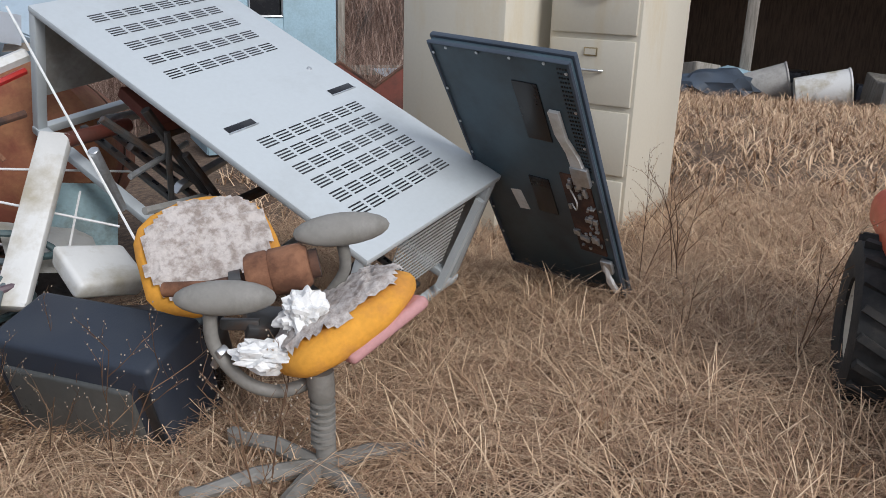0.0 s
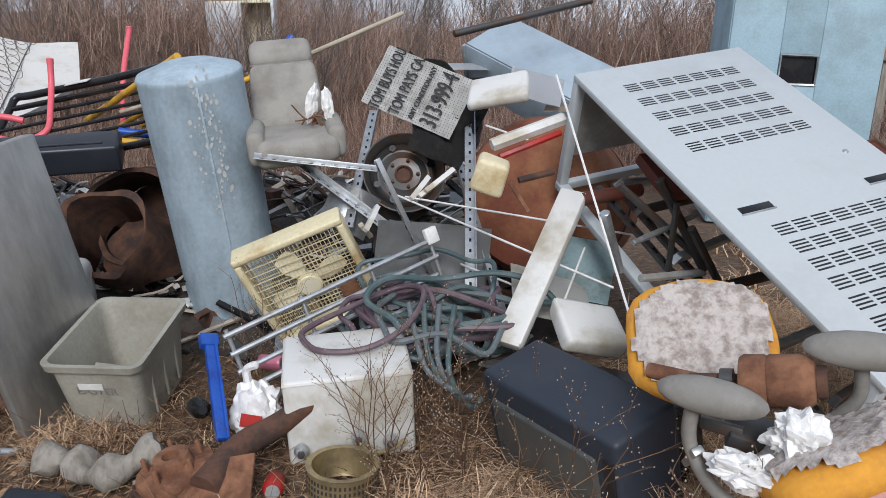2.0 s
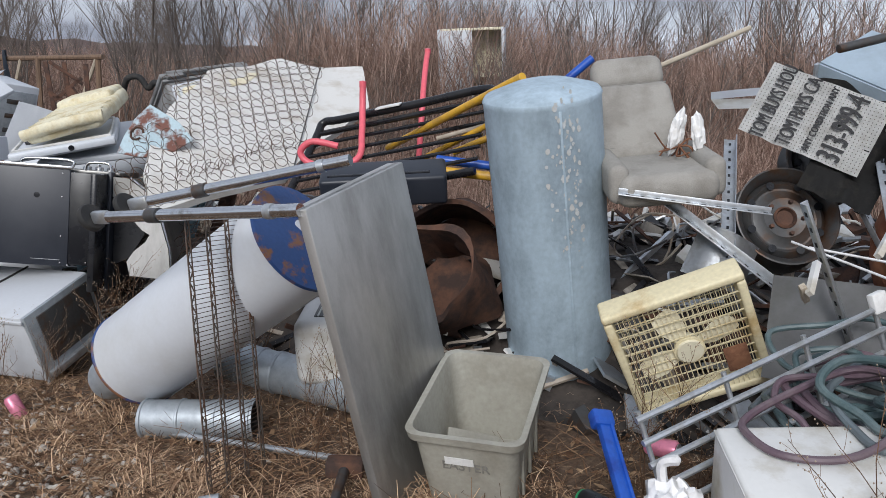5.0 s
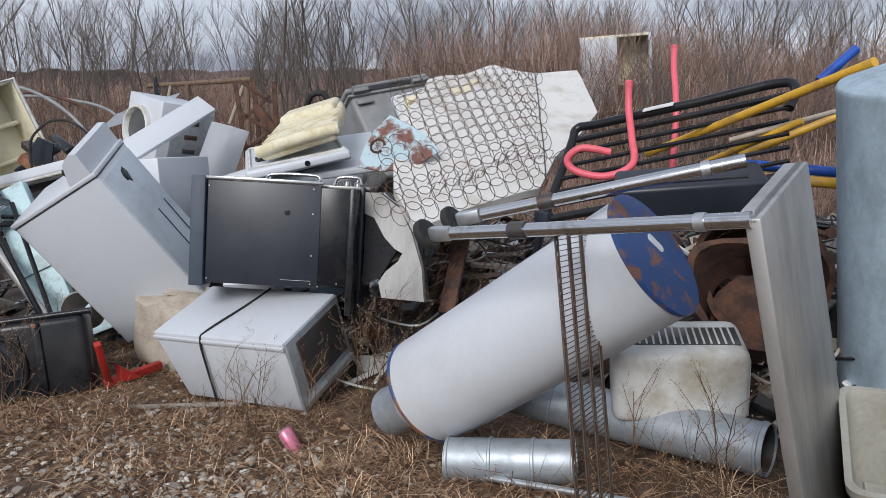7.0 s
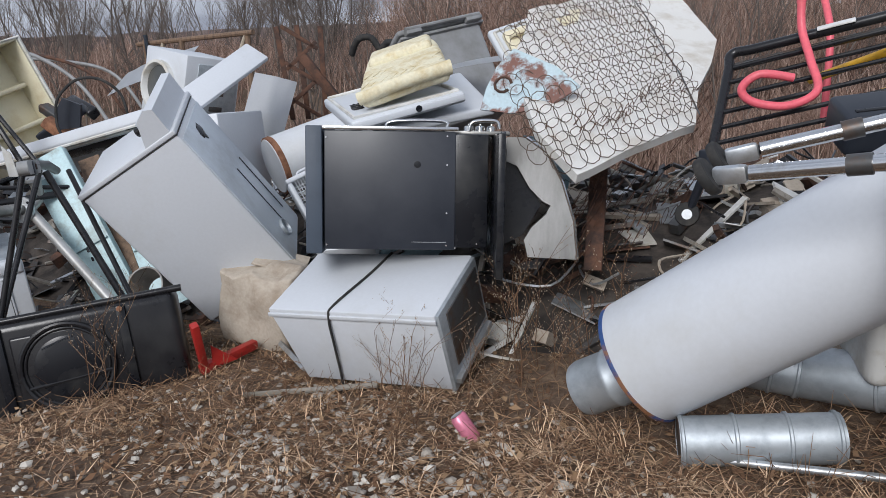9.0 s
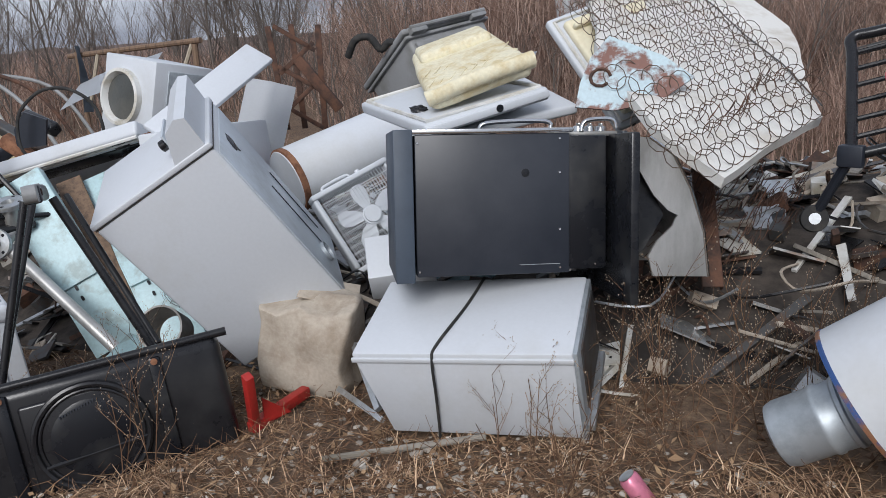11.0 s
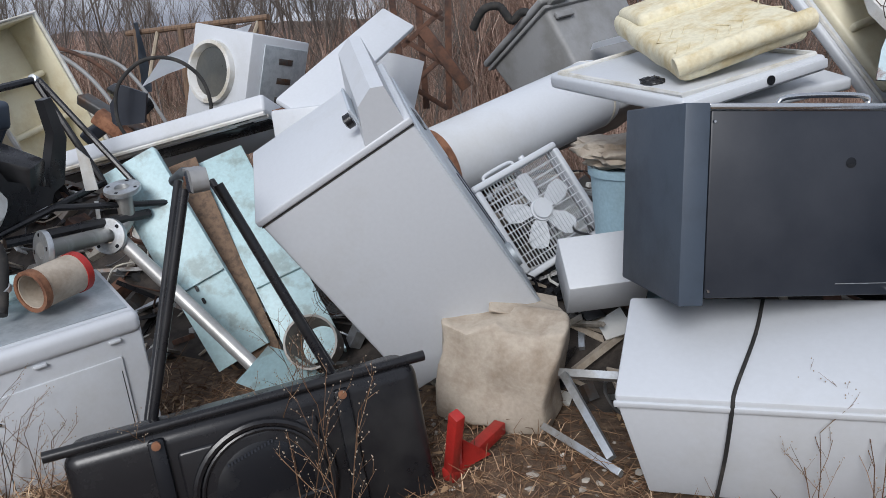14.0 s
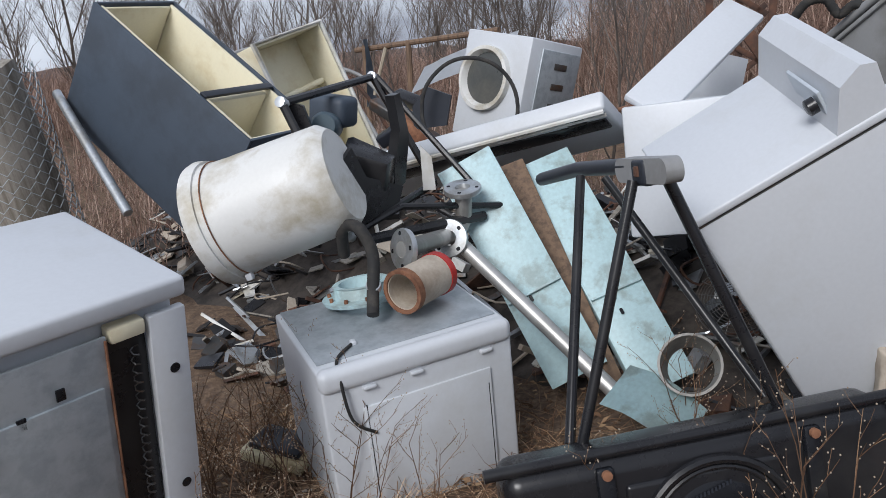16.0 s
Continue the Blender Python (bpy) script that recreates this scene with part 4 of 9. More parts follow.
cf = box_fan(pose(-2.606, 2.707, 0.224, 19.0, -24.7, 38.2), 0.54, 0.12, cream_plastic, cream_liner, 4, "yellowed cream box fan with a rusty broken grille", 1, missing=(3,))
part("carry_slot", block(0.012, 0.03, 0.09, 0.004, (-0.271, 0, 0.03)), black_gloss, cf, "dark carrying slot")
part("rust_patch", block(0.09, 0.004, 0.12, 0.01, (0.16, -0.058, -0.1)), rust_light, cf, "rusted motor plate")


# ---- small white appliance with valve fittings ----
def small_appliance():
    t = thing("heater_cabinet", pose(-1.871, 2.137, 0.063, 6.7, -4.9, 43.3), "dirty white enamel appliance box with corroded valve fittings", "appliance")
    part("body", block(0.449, 0.344, 0.34, 0.014, seg=3), white_dirty, t)
    part("top_seam", block(0.452, 0.347, 0.006, 0.002, (0, 0, 0.155)), white_dirty, t)
    part("manifold", tube(smooth_path([(-0.19, -0.2, -0.1), (-0.12, -0.21, -0.13), (0.02, -0.215, -0.13), (0.12, -0.21, -0.12), (0.19, -0.2, -0.09)], 5), 0.009, 8), brass, t, "tarnished brass manifold pipe")
    for x, z in ((-0.18, -0.09), (0.02, -0.06), (0.13, -0.09)):
        v = part("valve", lathe([(0, -0.02), (0.022, -0.018), (0.026, 0), (0.02, 0.02), (0, 0.024)], 14), aluminium, t, m=pose(x, -0.2, z, 80, 0, 0))
        part("valve_cap", lathe([(0, 0.02), (0.013, 0.022), (0.012, 0.034), (0, 0.036)], 10), steel_dark, v)
    part("regulator", lathe([(0, -0.06), (0.03, -0.06), (0.032, -0.02), (0.026, -0.01), (0.03, 0.03), (0.018, 0.05), (0, 0.05)], 18), brass, t, "brass regulator body", m=pose(0.03, -0.24, -0.12, 0, 0, 0))


small_appliance()
bk = thing("burner_basket", Matrix.Translation((-1.63, 1.83, -0.05)), "round perforated brass burner drum on the ground", "drum")
part("drum", lathe([(0.09, -0.05), (0.115, -0.05), (0.115, 0.045), (0.12, 0.05), (0.1, 0.05), (0.1, -0.03)], 36, close=True), brass, bk)
perf = bmesh.new()
for k in range(48):
    for j in range(3):
        a = 2 * math.pi * k / 48
        m = Matrix.Rotation(a, 4, "Z") @ Matrix.Translation((0.1155, 0, -0.02 + 0.022 * j))
        for v in bmesh.ops.create_cube(perf, size=1)["verts"]:
            v.co = m @ Vector((v.co.x * 0.002, v.co.y * 0.007, v.co.z * 0.012))
part("perforations", perf, steel_dark, bk, smooth=False)


# ---- hoses ----
def hose_heap():
    rnd = random.Random(21)
    t = thing("hose_heap", Matrix.Translation((-1.85, 2.5, 0.22)), "tangled heap of grey-green and plum rubber hoses", "hose")
    for k in range(15):
        cx, cy, cz = rnd.uniform(-0.16, 0.2), rnd.uniform(-0.12, 0.28), rnd.uniform(-0.06, 0.14)
        rx, ry = rnd.uniform(0.14, 0.36), rnd.uniform(0.08, 0.22)
        turn, tip = rnd.uniform(-0.4, 0.9), rnd.uniform(0.1, 0.5)
        pts = []
        for i in range(11):
            a = 2 * math.pi * i / 11
            u, v = rx * math.cos(a) * (1 + 0.2 * rnd.uniform(-1, 1)), ry * math.sin(a) * (1 + 0.2 * rnd.uniform(-1, 1))
            pts.append((cx + u * math.cos(turn) - v * math.sin(turn), cy + u * math.sin(turn) + v * math.cos(turn), cz + tip * v + 0.04 * rnd.uniform(-1, 1)))
        part("hose", tube(smooth_path(pts, 6, closed=True), rnd.choice((0.011, 0.013, 0.014)), 8, closed=True), (hose_green, hose_green, hose_grey, hose_plum)[k % 4], t)
    loop = [(-0.2, -0.42, 0.03), (-0.08, -0.45, 0.02), (0.06, -0.36, 0.04), (0.12, -0.2, 0.1), (0.05, 0.0, 0.16), (-0.1, 0.05, 0.14), (-0.2, -0.15, 0.08), (-0.24, -0.34, 0.04)]
    part("hose", tube(smooth_path(loop, 6, closed=True), 0.012, 8, closed=True), hose_plum, t)
    for k in range(4):
        pts = [(0.05 + 0.05 * k, -0.1 + 0.03 * k, 0.14), (0.16 + 0.05 * k, -0.2, 0.06 - 0.03 * k), (0.25 + 0.04 * k, -0.25 + 0.04 * k, -0.03 - 0.05 * k), (0.33 + 0.04 * k, -0.2, -0.1)]
        part("hose", tube(smooth_path(pts, 7), 0.011, 8), (hose_grey, hose_green)[k % 2], t)


hose_heap()


# ---- rusty orange tank, white strings, panel scraps behind ----
tk = thing("rusty_tank", Matrix.Translation((-1.95, 3.95, 0.52)) @ pose(0, 0, 0, 78, 0, 12), "large orange-brown rusty tank lying among the scrap", "tank")
part("shell", rough_up(lathe([(0, -0.55), (0.2, -0.54), (0.36, -0.48), (0.4, -0.4), (0.4, 0.4), (0.36, 0.48), (0.2, 0.54), (0, 0.55)], 40), 0.006, 4), orange_rust, tk)
part("weld_band", lathe([(0.4, -0.02), (0.406, -0.015), (0.406, 0.015), (0.4, 0.02)], 40, close=True), rust, tk)
jn = thing("junction_box", Matrix.Translation((-2.1, 3.5, 0.72)) @ pose(0, 0, 0, 20, 15, 35), "yellow-cream plastic junction box with cable stubs", "box")
part("case", block(0.15, 0.1, 0.16, 0.025, seg=3), cream_plastic, jn)
for i in range(3):
    part("cable", tube(smooth_path([(0.08, 0, 0.02 * i), (0.16, -0.03, 0.03 * i), (0.22 + 0.04 * i, -0.02, -0.1 + 0.06 * i)], 6), 0.012, 8), (rust_light, steel_dark, cardboard)[i], jn)
for a, b in (((-2.4, 3.05, 0.62), (-1.2, 2.95, 0.42)), ((-2.35, 3.1, 0.6), (-1.25, 3.35, 0.55)), ((-2.1, 3.4, 0.95), (-1.5, 3.75, 0.75)), ((-1.95, 3.0, 0.36), (-1.4, 2.9, 0.32)), ((-1.42, 2.96, 0.28), (-1.4, 3.1, 0.52)), ((-1.62, 3.15, 1.22), (-1.0, 2.62, 0.42))):
    bar("fibreglass_rod", a, b, 0.005, white_tape, "thin white rod strung across the scrap", "rod", 6, group="thin white rods")


def scrap_panel(m, w, h, thick, mat, label, category="metal panel", bend=0.0, seed=0.0, name="scrap_sheet"):
    """A bent sheet with folded edges."""
    bm = bmesh.new()
    n, k = 10, 8
    g = [[bm.verts.new((w * (i / n - 0.5), h * (j / k - 0.5), bend * math.sin(math.pi * i / n) + 0.02 * min(w, h) * noise.noise(Vector((i * 0.5 + seed, j * 0.5, seed))))) for i in range(n + 1)] for j in range(k + 1)]
    for j in range(k):
        for i in range(n):
            bm.faces.new((g[j][i], g[j][i + 1], g[j + 1][i + 1], g[j + 1][i]))
    bmesh.ops.solidify(bm, geom=bm.faces[:], thickness=thick)
    return solo(name, bm, mat, m, label, category)


# long bluish sheet-metal trough behind the banner
sh = thing("metal_trough", spanned((-3.0, 4.7, 1.30), (-2.0, 4.55, 0.95), (-2.6, 5.1, 1.45)), "large bluish galvanised sheet-metal trough on the heap", "trough")
part("top_sheet", rough_up(block(1.15, 0.42, 0.012, 0.003, (0.5, 0.22, 0.0)), 0.008, 4), trough_steel, sh)
part("front_sheet", rough_up(block(1.15, 0.012, 0.34, 0.003, (0.5, 0.0, -0.17)), 0.008, 4), trough_steel, sh)
part("end_flange", block(0.02, 0.03, 0.34, 0.003, (-0.08, -0.01, -0.17)), aluminium, sh)
scrap_panel(pose(-1.5, 3.02, 0.3, 25, 15, 40), 0.36, 0.3, 0.006, white_dirty, "speckled pale sheet of scrap under the rack", seed=3)
scrap_panel(pose(-1.5, 3.25, 0.38, 50, 5, 20), 0.34, 0.3, 0.006, aqua, "pale aqua scrap sheet under the rack", seed=5)
scrap_panel(pose(-2.15, 4.0, 1.12, 40, 12, 30), 0.3, 0.22, 0.008, white_enamel, "small white enamel box lid on the heap", seed=6)
scrap_panel(pose(-1.75, 3.9, 0.95, 30, -12, 35), 0.5, 0.12, 0.012, white_dirty, "long curved white trim piece on the heap", bend=0.05, seed=9)
scrap_panel(pose(-1.95, 4.1, 0.98, 20, 8, 20), 0.34, 0.1, 0.02, cardboard, "charred and torn insulation strip", bend=0.03, seed=12)
scrap_panel(pose(-3.1, 4.35, 1.05, 10, 5, 40), 0.7, 0.25, 0.01, white_dirty, "crumpled white metal sheet behind the seat", bend=0.04, seed=14)
scrap_panel(pose(-3.2, 4.6, 1.15, 20, -5, 30), 0.8, 0.12, 0.02, white_enamel, "long white trim on top of the heap", bend=0.02, seed=15)
scrap_panel(pose(-2.72, 3.12, 0.47, 60, 20, 30), 0.26, 0.24, 0.05, aluminium, "crumpled grey circuit housing between the posts", "housing", bend=0.05, seed=17, name="housing")
scrap_panel(pose(-2.15, 3.05, 0.3, 70, 0, 25), 0.55, 0.4, 0.02, bin_grey, "dark grey plastic panel behind the rail", bend=0.06, seed=19)


# ---- galvanised tank, tote, stainless table, small things in front ----
def zinc_tank():
    t = thing("water_tank", pose(-3.421, 2.844, 0.501, 10.8, -7.1, 35.7), "tall weathered blue-grey galvanised tank standing in scrap", "tank")
    part("shell", lathe([(0.0, -0.69), (0.25, -0.68), (0.258, -0.6), (0.258, 0.625), (0.262, 0.64), (0.258, 0.65)], 44), tank_zinc, t, "mottled blue-grey zinc shell")
    part("lid", lathe([(0.262, 0.64), (0.25, 0.66), (0.13, 0.7), (0, 0.715)], 44), tank_zinc, t)
    part("seam", block(0.012, 0.006, 1.24, 0.002, (0.09, -0.2435, 0.0)), tank_zinc, t)
    patch = bmesh.new()
    rp = random.Random(4)
    for _ in range(110):
        a, z = 24 + rp.gauss(0, 8), rp.choice((0.5, 0.3, 0.15)) + rp.gauss(0, 0.09)
        w = rp.uniform(0.003, 0.014)
        verts = [patch.verts.new((0.2615 * math.sin(radians(a) + u / 0.26), -0.2615 * math.cos(radians(a) + u / 0.26), z + v)) for u, v in [(w * rp.uniform(0.4, 1) * math.cos(k), 1.5 * w * rp.uniform(0.4, 1) * math.sin(k)) for k in (0, 0.9, 1.8, 2.7, 3.6, 4.5, 5.4)]]
        patch.faces.new(verts)
    part("scale_patch", patch, tank_scale, t, "flaking white scale", smooth=False)["kind"] = "stuff"


zinc_tank()


def tote():
    t = thing("storage_tote", pose(-2.944, 1.940, -0.062, 11.5, -2.6, 30.3), "grey-beige plastic storage tote without a lid", "tote")
    W, D, H = 0.383, 0.521, 0.357
    bm = bmesh.new()
    rings = []
    for w, d, z in ((W * 0.8, D * 0.82, -H / 2), (W * 0.96, D * 0.97, H / 2 - 0.03), (W + 0.02, D + 0.02, H / 2 - 0.03), (W + 0.03, D + 0.03, H / 2), (W - 0.01, D - 0.01, H / 2), (W * 0.93, D * 0.94, H / 2 - 0.03), (W * 0.77, D * 0.8, -H / 2 + 0.008)):
        rings.append([bm.verts.new((x, y, z)) for x, y in rounded(w, d, 0.05, 5)])
    for a, b in zip(rings, rings[1:]):
        n = len(a)
        for i in range(n):
            bm.faces.new((a[i], a[(i + 1) % n], b[(i + 1) % n], b[i]))
    bm.faces.new(rings[0][::-1])
    bm.faces.new(rings[-1])
    bmesh.ops.recalc_face_normals(bm, faces=bm.faces)
    part("body", bm, tote_plastic, t)
    for y in (-0.12, 0.0, 0.12):
        part("rib", block(0.012, 0.02, 0.24, 0.004, (W * 0.44, y, -0.02)), tote_plastic, t)
    part("label", block(0.1, 0.002, 0.03, 0.0, (-0.02, -D * 0.462, 0.09)), sign_white, t, "torn white label", m=pose(0, 0, 0, 5, 0, 0))
    text_mesh("EASTER", 0.05, arm_plastic, t, pose(0.0, -0.2445, 0.045, 96, 0, 0))
    part("inner_lid", block(0.2, 0.18, 0.012, 0.004, (-0.02, -0.06, -0.06)), tote_plastic, t, m=pose(0, 0, 0, 30, 20, 20))
    part("bottle", lathe([(0, -0.07), (0.025, -0.07), (0.025, 0.03), (0.01, 0.05), (0.01, 0.07), (0, 0.07)], 14), steel_dark, t, "dark bottle inside", m=pose(-0.1, -0.13, -0.06, 60, 0, 40))


tote()


def steel_table():
    t = thing("steel_table", pose(-3.165, 1.683, 0.279, -10.5, -9.2, 109.5), "stainless steel work table lying on its side", "table")
    part("tabletop", block(0.575, 0.04, 1.172, 0.006), stainless, t, "brushed stainless tabletop")
    part("edge_lip", block(0.575, 0.06, 0.012, 0.003, (0, 0.02, 0.58)), stainless, t)
    inv = t.matrix_world.inverted()
    for a, b in (((-3.142, 1.295, 0.8), (-4.04, 1.05, 0.655)), ((-3.417, 1.68, 0.9), (-4.12, 1.235, 0.685))):
        a, b = Vector(a), Vector(b)
        la, lb = inv @ a, inv @ b
        leg = part("leg", tube([la, lb], 0.0215, 14), chrome, t, "chromed tubular leg")
        part("collar", tube([la.lerp(lb, 0.7), la.lerp(lb, 0.76)], 0.027, 14), steel_dark, leg)
        part("collar", tube([la.lerp(lb, 0.12), la.lerp(lb, 0.15)], 0.025, 14), aluminium, leg)
        d = (lb - la).normalized()
        part("caster_fork", block(0.03, 0.05, 0.09, 0.01), aluminium, leg, m=Matrix.Translation(lb + d * 0.05) @ d.to_track_quat("Z", "Y").to_matrix().to_4x4())
        part("caster_wheel", lathe([(0, -0.014), (0.05, -0.014), (0.055, -0.008), (0.055, 0.008), (0.05, 0.014), (0, 0.014)], 22), black_rubber, leg, m=Matrix.Translation(lb + d * 0.11) @ pose(0, 0, 0, 65, 20, 0))


steel_table()


def wire_shelf():
    m = spanned((-3.72, 1.19, 0.7), (-3.86, 1.5, 0.66), (-3.56, 1.22, -0.28))
    t = thing("wire_shelf", m, "rusty brown wire shelf hanging from the table legs", "wire shelf")
    w, h = 0.32, 1.02
    for x in (0.0, 0.105, 0.215, 0.32):
        part("truss_wire", tube([(x, 0, 0), (x, h, 0)], 0.0035, 6), wire_iron, t)
        part("truss_wire", tube([(x + 0.02, 0, 0.0), (x + 0.02, h, 0.0)], 0.003, 6), wire_iron, t)
        zig = [(x + (0.02 if i % 2 else 0.0), h * i / 26, 0.0) for i in range(27)]
        part("zigzag_wire", tube(zig, 0.0025, 5), wire_iron, t)
    cross = bmesh.new()
    for i in range(62):
        tube([(0, h * i / 61, 0.003), (w + 0.02, h * i / 61, 0.003)], 0.0016, 4, cross)
    part("cross_wires", cross, wire_iron, t, smooth=False)["kind"] = "stuff"


wire_shelf()

jk = thing("floor_jack_handle", spanned((-2.5, 2.02, 0.14), (-2.14, 1.775, -0.13), (-2.4, 2.2, 0.1)), "bright blue painted jack handle standing among scrap", "jack handle")
part("bar", block(0.46, 0.04, 0.03, 0.006, (0.22, 0, 0)), blue_paint, jk)
part("rail", block(0.46, 0.012, 0.042, 0.004, (0.22, 0.022, 0)), blue_paint, jk)
part("head", block(0.06, 0.075, 0.045, 0.01, (0.0, 0, 0)), blue_paint, jk)
bg_ = thing("shopping_bag", Matrix.Translation((-2.2, 1.99, -0.07)), "crumpled white plastic shopping bag with red print", "bag")
part("bag", crumple(0.11, 13, (0.95, 0.8, 1.15), 0.28, 4), bag_white, bg_)
part("handle", tube(smooth_path([(-0.04, 0, 0.1), (-0.05, 0, 0.17), (0.0, 0.01, 0.2)], 6), 0.012, 6, radii=[0.016] * 12 + [0.006]), bag_white, bg_)
part("print", plate([(-0.035, -0.02), (0.045, -0.015), (0.05, 0.025), (-0.03, 0.03)], 0.003), red_paint, bg_, "red printed mark", m=pose(0.055, -0.09, 0.02, 78, 0, 28))
bt = thing("bottle", Matrix.Translation((-2.37, 1.86, -0.05)) @ pose(0, 0, 0, 0, 70, -30), "dark bottle with a bright green cap", "bottle")
part("bottle_body", lathe([(0, -0.1), (0.036, -0.095), (0.036, 0.04), (0.016, 0.07), (0.016, 0.085), (0, 0.085)], 18), black_gloss, bt)
part("cap", lathe([(0, -0.125), (0.03, -0.125), (0.032, -0.1), (0, -0.098)], 16), green_plastic, bt, "green screw cap")
hubm = thing("brake_hub", Matrix.Translation((-2.15, 1.58, -0.1)) @ pose(0, 0, 0, 12, -8, 0), "rusty wheel hub with five studs on the ground", "wheel hub")
part("flange", lathe([(0.03, -0.02), (0.13, -0.02), (0.135, -0.005), (0.13, 0.01), (0.07, 0.02), (0.06, 0.06), (0.03, 0.06)], 32, close=True), rust_light, hubm)
part("drum", lathe([(0.1, -0.1), (0.15, -0.1), (0.155, -0.03), (0.12, -0.02), (0.1, -0.02)], 32, close=True), rust, hubm)
for k in range(5):
    a = 2 * math.pi * k / 5
    part("stud", lathe([(0, 0), (0.009, 0), (0.009, 0.055), (0.006, 0.06), (0, 0.06)], 8), rust_light, hubm, m=pose(0.095 * math.cos(a), 0.095 * math.sin(a), 0.005))
solo("steering_knuckle", rough_up(tube(smooth_path([(-0.2, -0.04, 0), (-0.08, 0.0, 0.03), (0.05, -0.02, 0.02), (0.14, 0.06, 0.05), (0.2, 0.16, 0.1)], 6), 0.05, 10, radii=[0.05 + 0.02 * math.sin(i * 0.9) for i in range(25)]), 0.02, 14), grey_wood, Matrix.Translation((-2.47, 1.45, -0.17)), "pale corroded cast suspension arm on the ground", "suspension arm")
solo("bent_duct_pipe", tube(smooth_path([(0.11, 0.1, 0.14), (0.02, 0.0, 0.05), (-0.03, -0.12, 0.0), (0.0, -0.3, -0.06)], 6), 0.035, 12, radii=[0.035 + 0.0012 * i for i in range(19)]), rust, Matrix.Translation((-1.97, 1.85, -0.03)), "rusty brown bent pipe leaning in front", "pipe")
solo("rusty_plate", rough_up(block(0.3, 0.24, 0.012, 0.004), 0.012, 7), rust_light, pose(-1.95, 1.55, -0.1, 35, -15, 30), "rusty sheet-iron plate on the ground", "metal plate")
solo("alternator", rough_up(block(0.2, 0.12, 0.1, 0.025, seg=3), 0.01, 16), charcoal, pose(-2.37, 1.2, -0.15, 5, 0, 30), "dark cast engine part with a yellow tag", "engine part")
for i, (x, y, c) in enumerate(((-1.83, 1.72, red_paint), (-2.42, 2.28, can_pink))):
    cn = thing("drink_can", pose(x, y, ground_z(x, y) + (0.05, 0.2)[i], 80, 0, 40 + 60 * i), "crushed red drink can in the litter", "can")
    part("can_body", rough_up(lathe([(0, -0.058), (0.026, -0.058), (0.032, -0.05), (0.032, 0.045), (0.025, 0.058), (0, 0.056)], 18), 0.006, 30, i), c, cn)
    part("can_end", lathe([(0, 0.0565), (0.024, 0.058), (0.024, 0.06), (0, 0.06)], 18), aluminium, cn)
hm = thing("hammer", spanned((-3.27, 1.56, -0.2), (-2.84, 1.14, -0.2), (-3.1, 1.7, -0.2)), "dark sledge hammer lying on dry ground", "hammer")
part("handle", tube([(0.03, 0, 0), (0.3, 0, 0.01), (0.55, 0, 0)], 0.018, 10, radii=[0.02, 0.016, 0.02]), steel_dark, hm)
part("head", block(0.07, 0.14, 0.07, 0.014, (0.0, 0, 0.0), seg=2), rust, hm)
bar("galvanised_pipe", (-3.47, 1.13, -0.29), (-2.9, 1.44, -0.235), 0.016, aluminium, "thin galvanised pipe lying on the ground", "pipe", hollow=0.012)
bar("pipe_elbow", (-3.5, 1.1, -0.28), (-3.46, 1.16, -0.27), 0.024, aluminium, "small pipe fitting on the ground", "pipe fitting")


# ---- loose scrap between the larger things ----
bar("trim_strip", (-1.745, 2.861, 0.934), (-1.544, 3.100, 1.048), 0.028, white_dirty, "curved dirty white plastic trim strip on the scrap", "trim", 6)
bar("trim_strip", (-1.707, 2.866, 0.890), (-1.546, 3.082, 0.990), 0.014, red_paint, "thin red painted strip under the white trim", "trim", 6)
bar("rusty_pipe", (-1.574, 2.793, 0.820), (-1.479, 2.903, 0.854), 0.014, rust, "short rusty pipe lying on the rusty tank", "pipe", 8)
bar("rusty_pipe", (-1.602, 2.776, 0.808), (-1.516, 2.785, 0.702), 0.01, rust_light, "thin rusty bent rod on the rusty tank", "pipe", 8)
bar("red_tube", (-1.422, 3.063, 0.728), (-1.281, 3.362, 0.750), 0.03, red_brown, "dark red steel tube inside the rack", "tube", 10)
bar("scrap_bar", (-1.192, 2.862, 0.848), (-0.934, 3.125, 0.560), 0.016, steel_dark, "dark slotted steel bar loose inside the rack", "bar", 8)
bar("scrap_bar", (-1.103, 2.843, 0.641), (-0.977, 3.150, 0.716), 0.012, aluminium, "dark slotted steel bar loose inside the rack", "bar", 8)
bar("scrap_bar", (-1.058, 2.931, 0.875), (-0.906, 3.124, 0.516), 0.02, steel_dark, "dark slotted steel bar loose inside the rack", "bar", 8)
bar("scrap_bar", (-1.056, 2.829, 0.516), (-0.905, 3.122, 0.505), 0.016, rack_inner, "dark slotted steel bar loose inside the rack", "bar", 8)
bar("scrap_bar", (-0.987, 2.940, 0.793), (-1.026, 3.055, 0.467), 0.012, steel_dark, "dark slotted steel bar loose inside the rack", "bar", 8)
bar("scrap_bar", (-1.216, 2.820, 0.742), (-1.196, 2.982, 0.483), 0.02, aluminium, "dark slotted steel bar loose inside the rack", "bar", 8)
bar("scrap_bar", (-0.926, 2.944, 0.711), (-0.834, 3.139, 0.452), 0.016, steel_dark, "dark slotted steel bar loose inside the rack", "bar", 8)
bar("broken_lath", (-1.918, 2.609, 0.730), (-1.867, 2.775, 0.828), 0.014, white_dirty, "broken pale lath end in the scrap", "lath", 4)
bar("broken_lath", (-1.900, 2.624, 0.752), (-1.894, 2.752, 0.793), 0.014, pale_wood, "broken pale lath end in the scrap", "lath", 4)
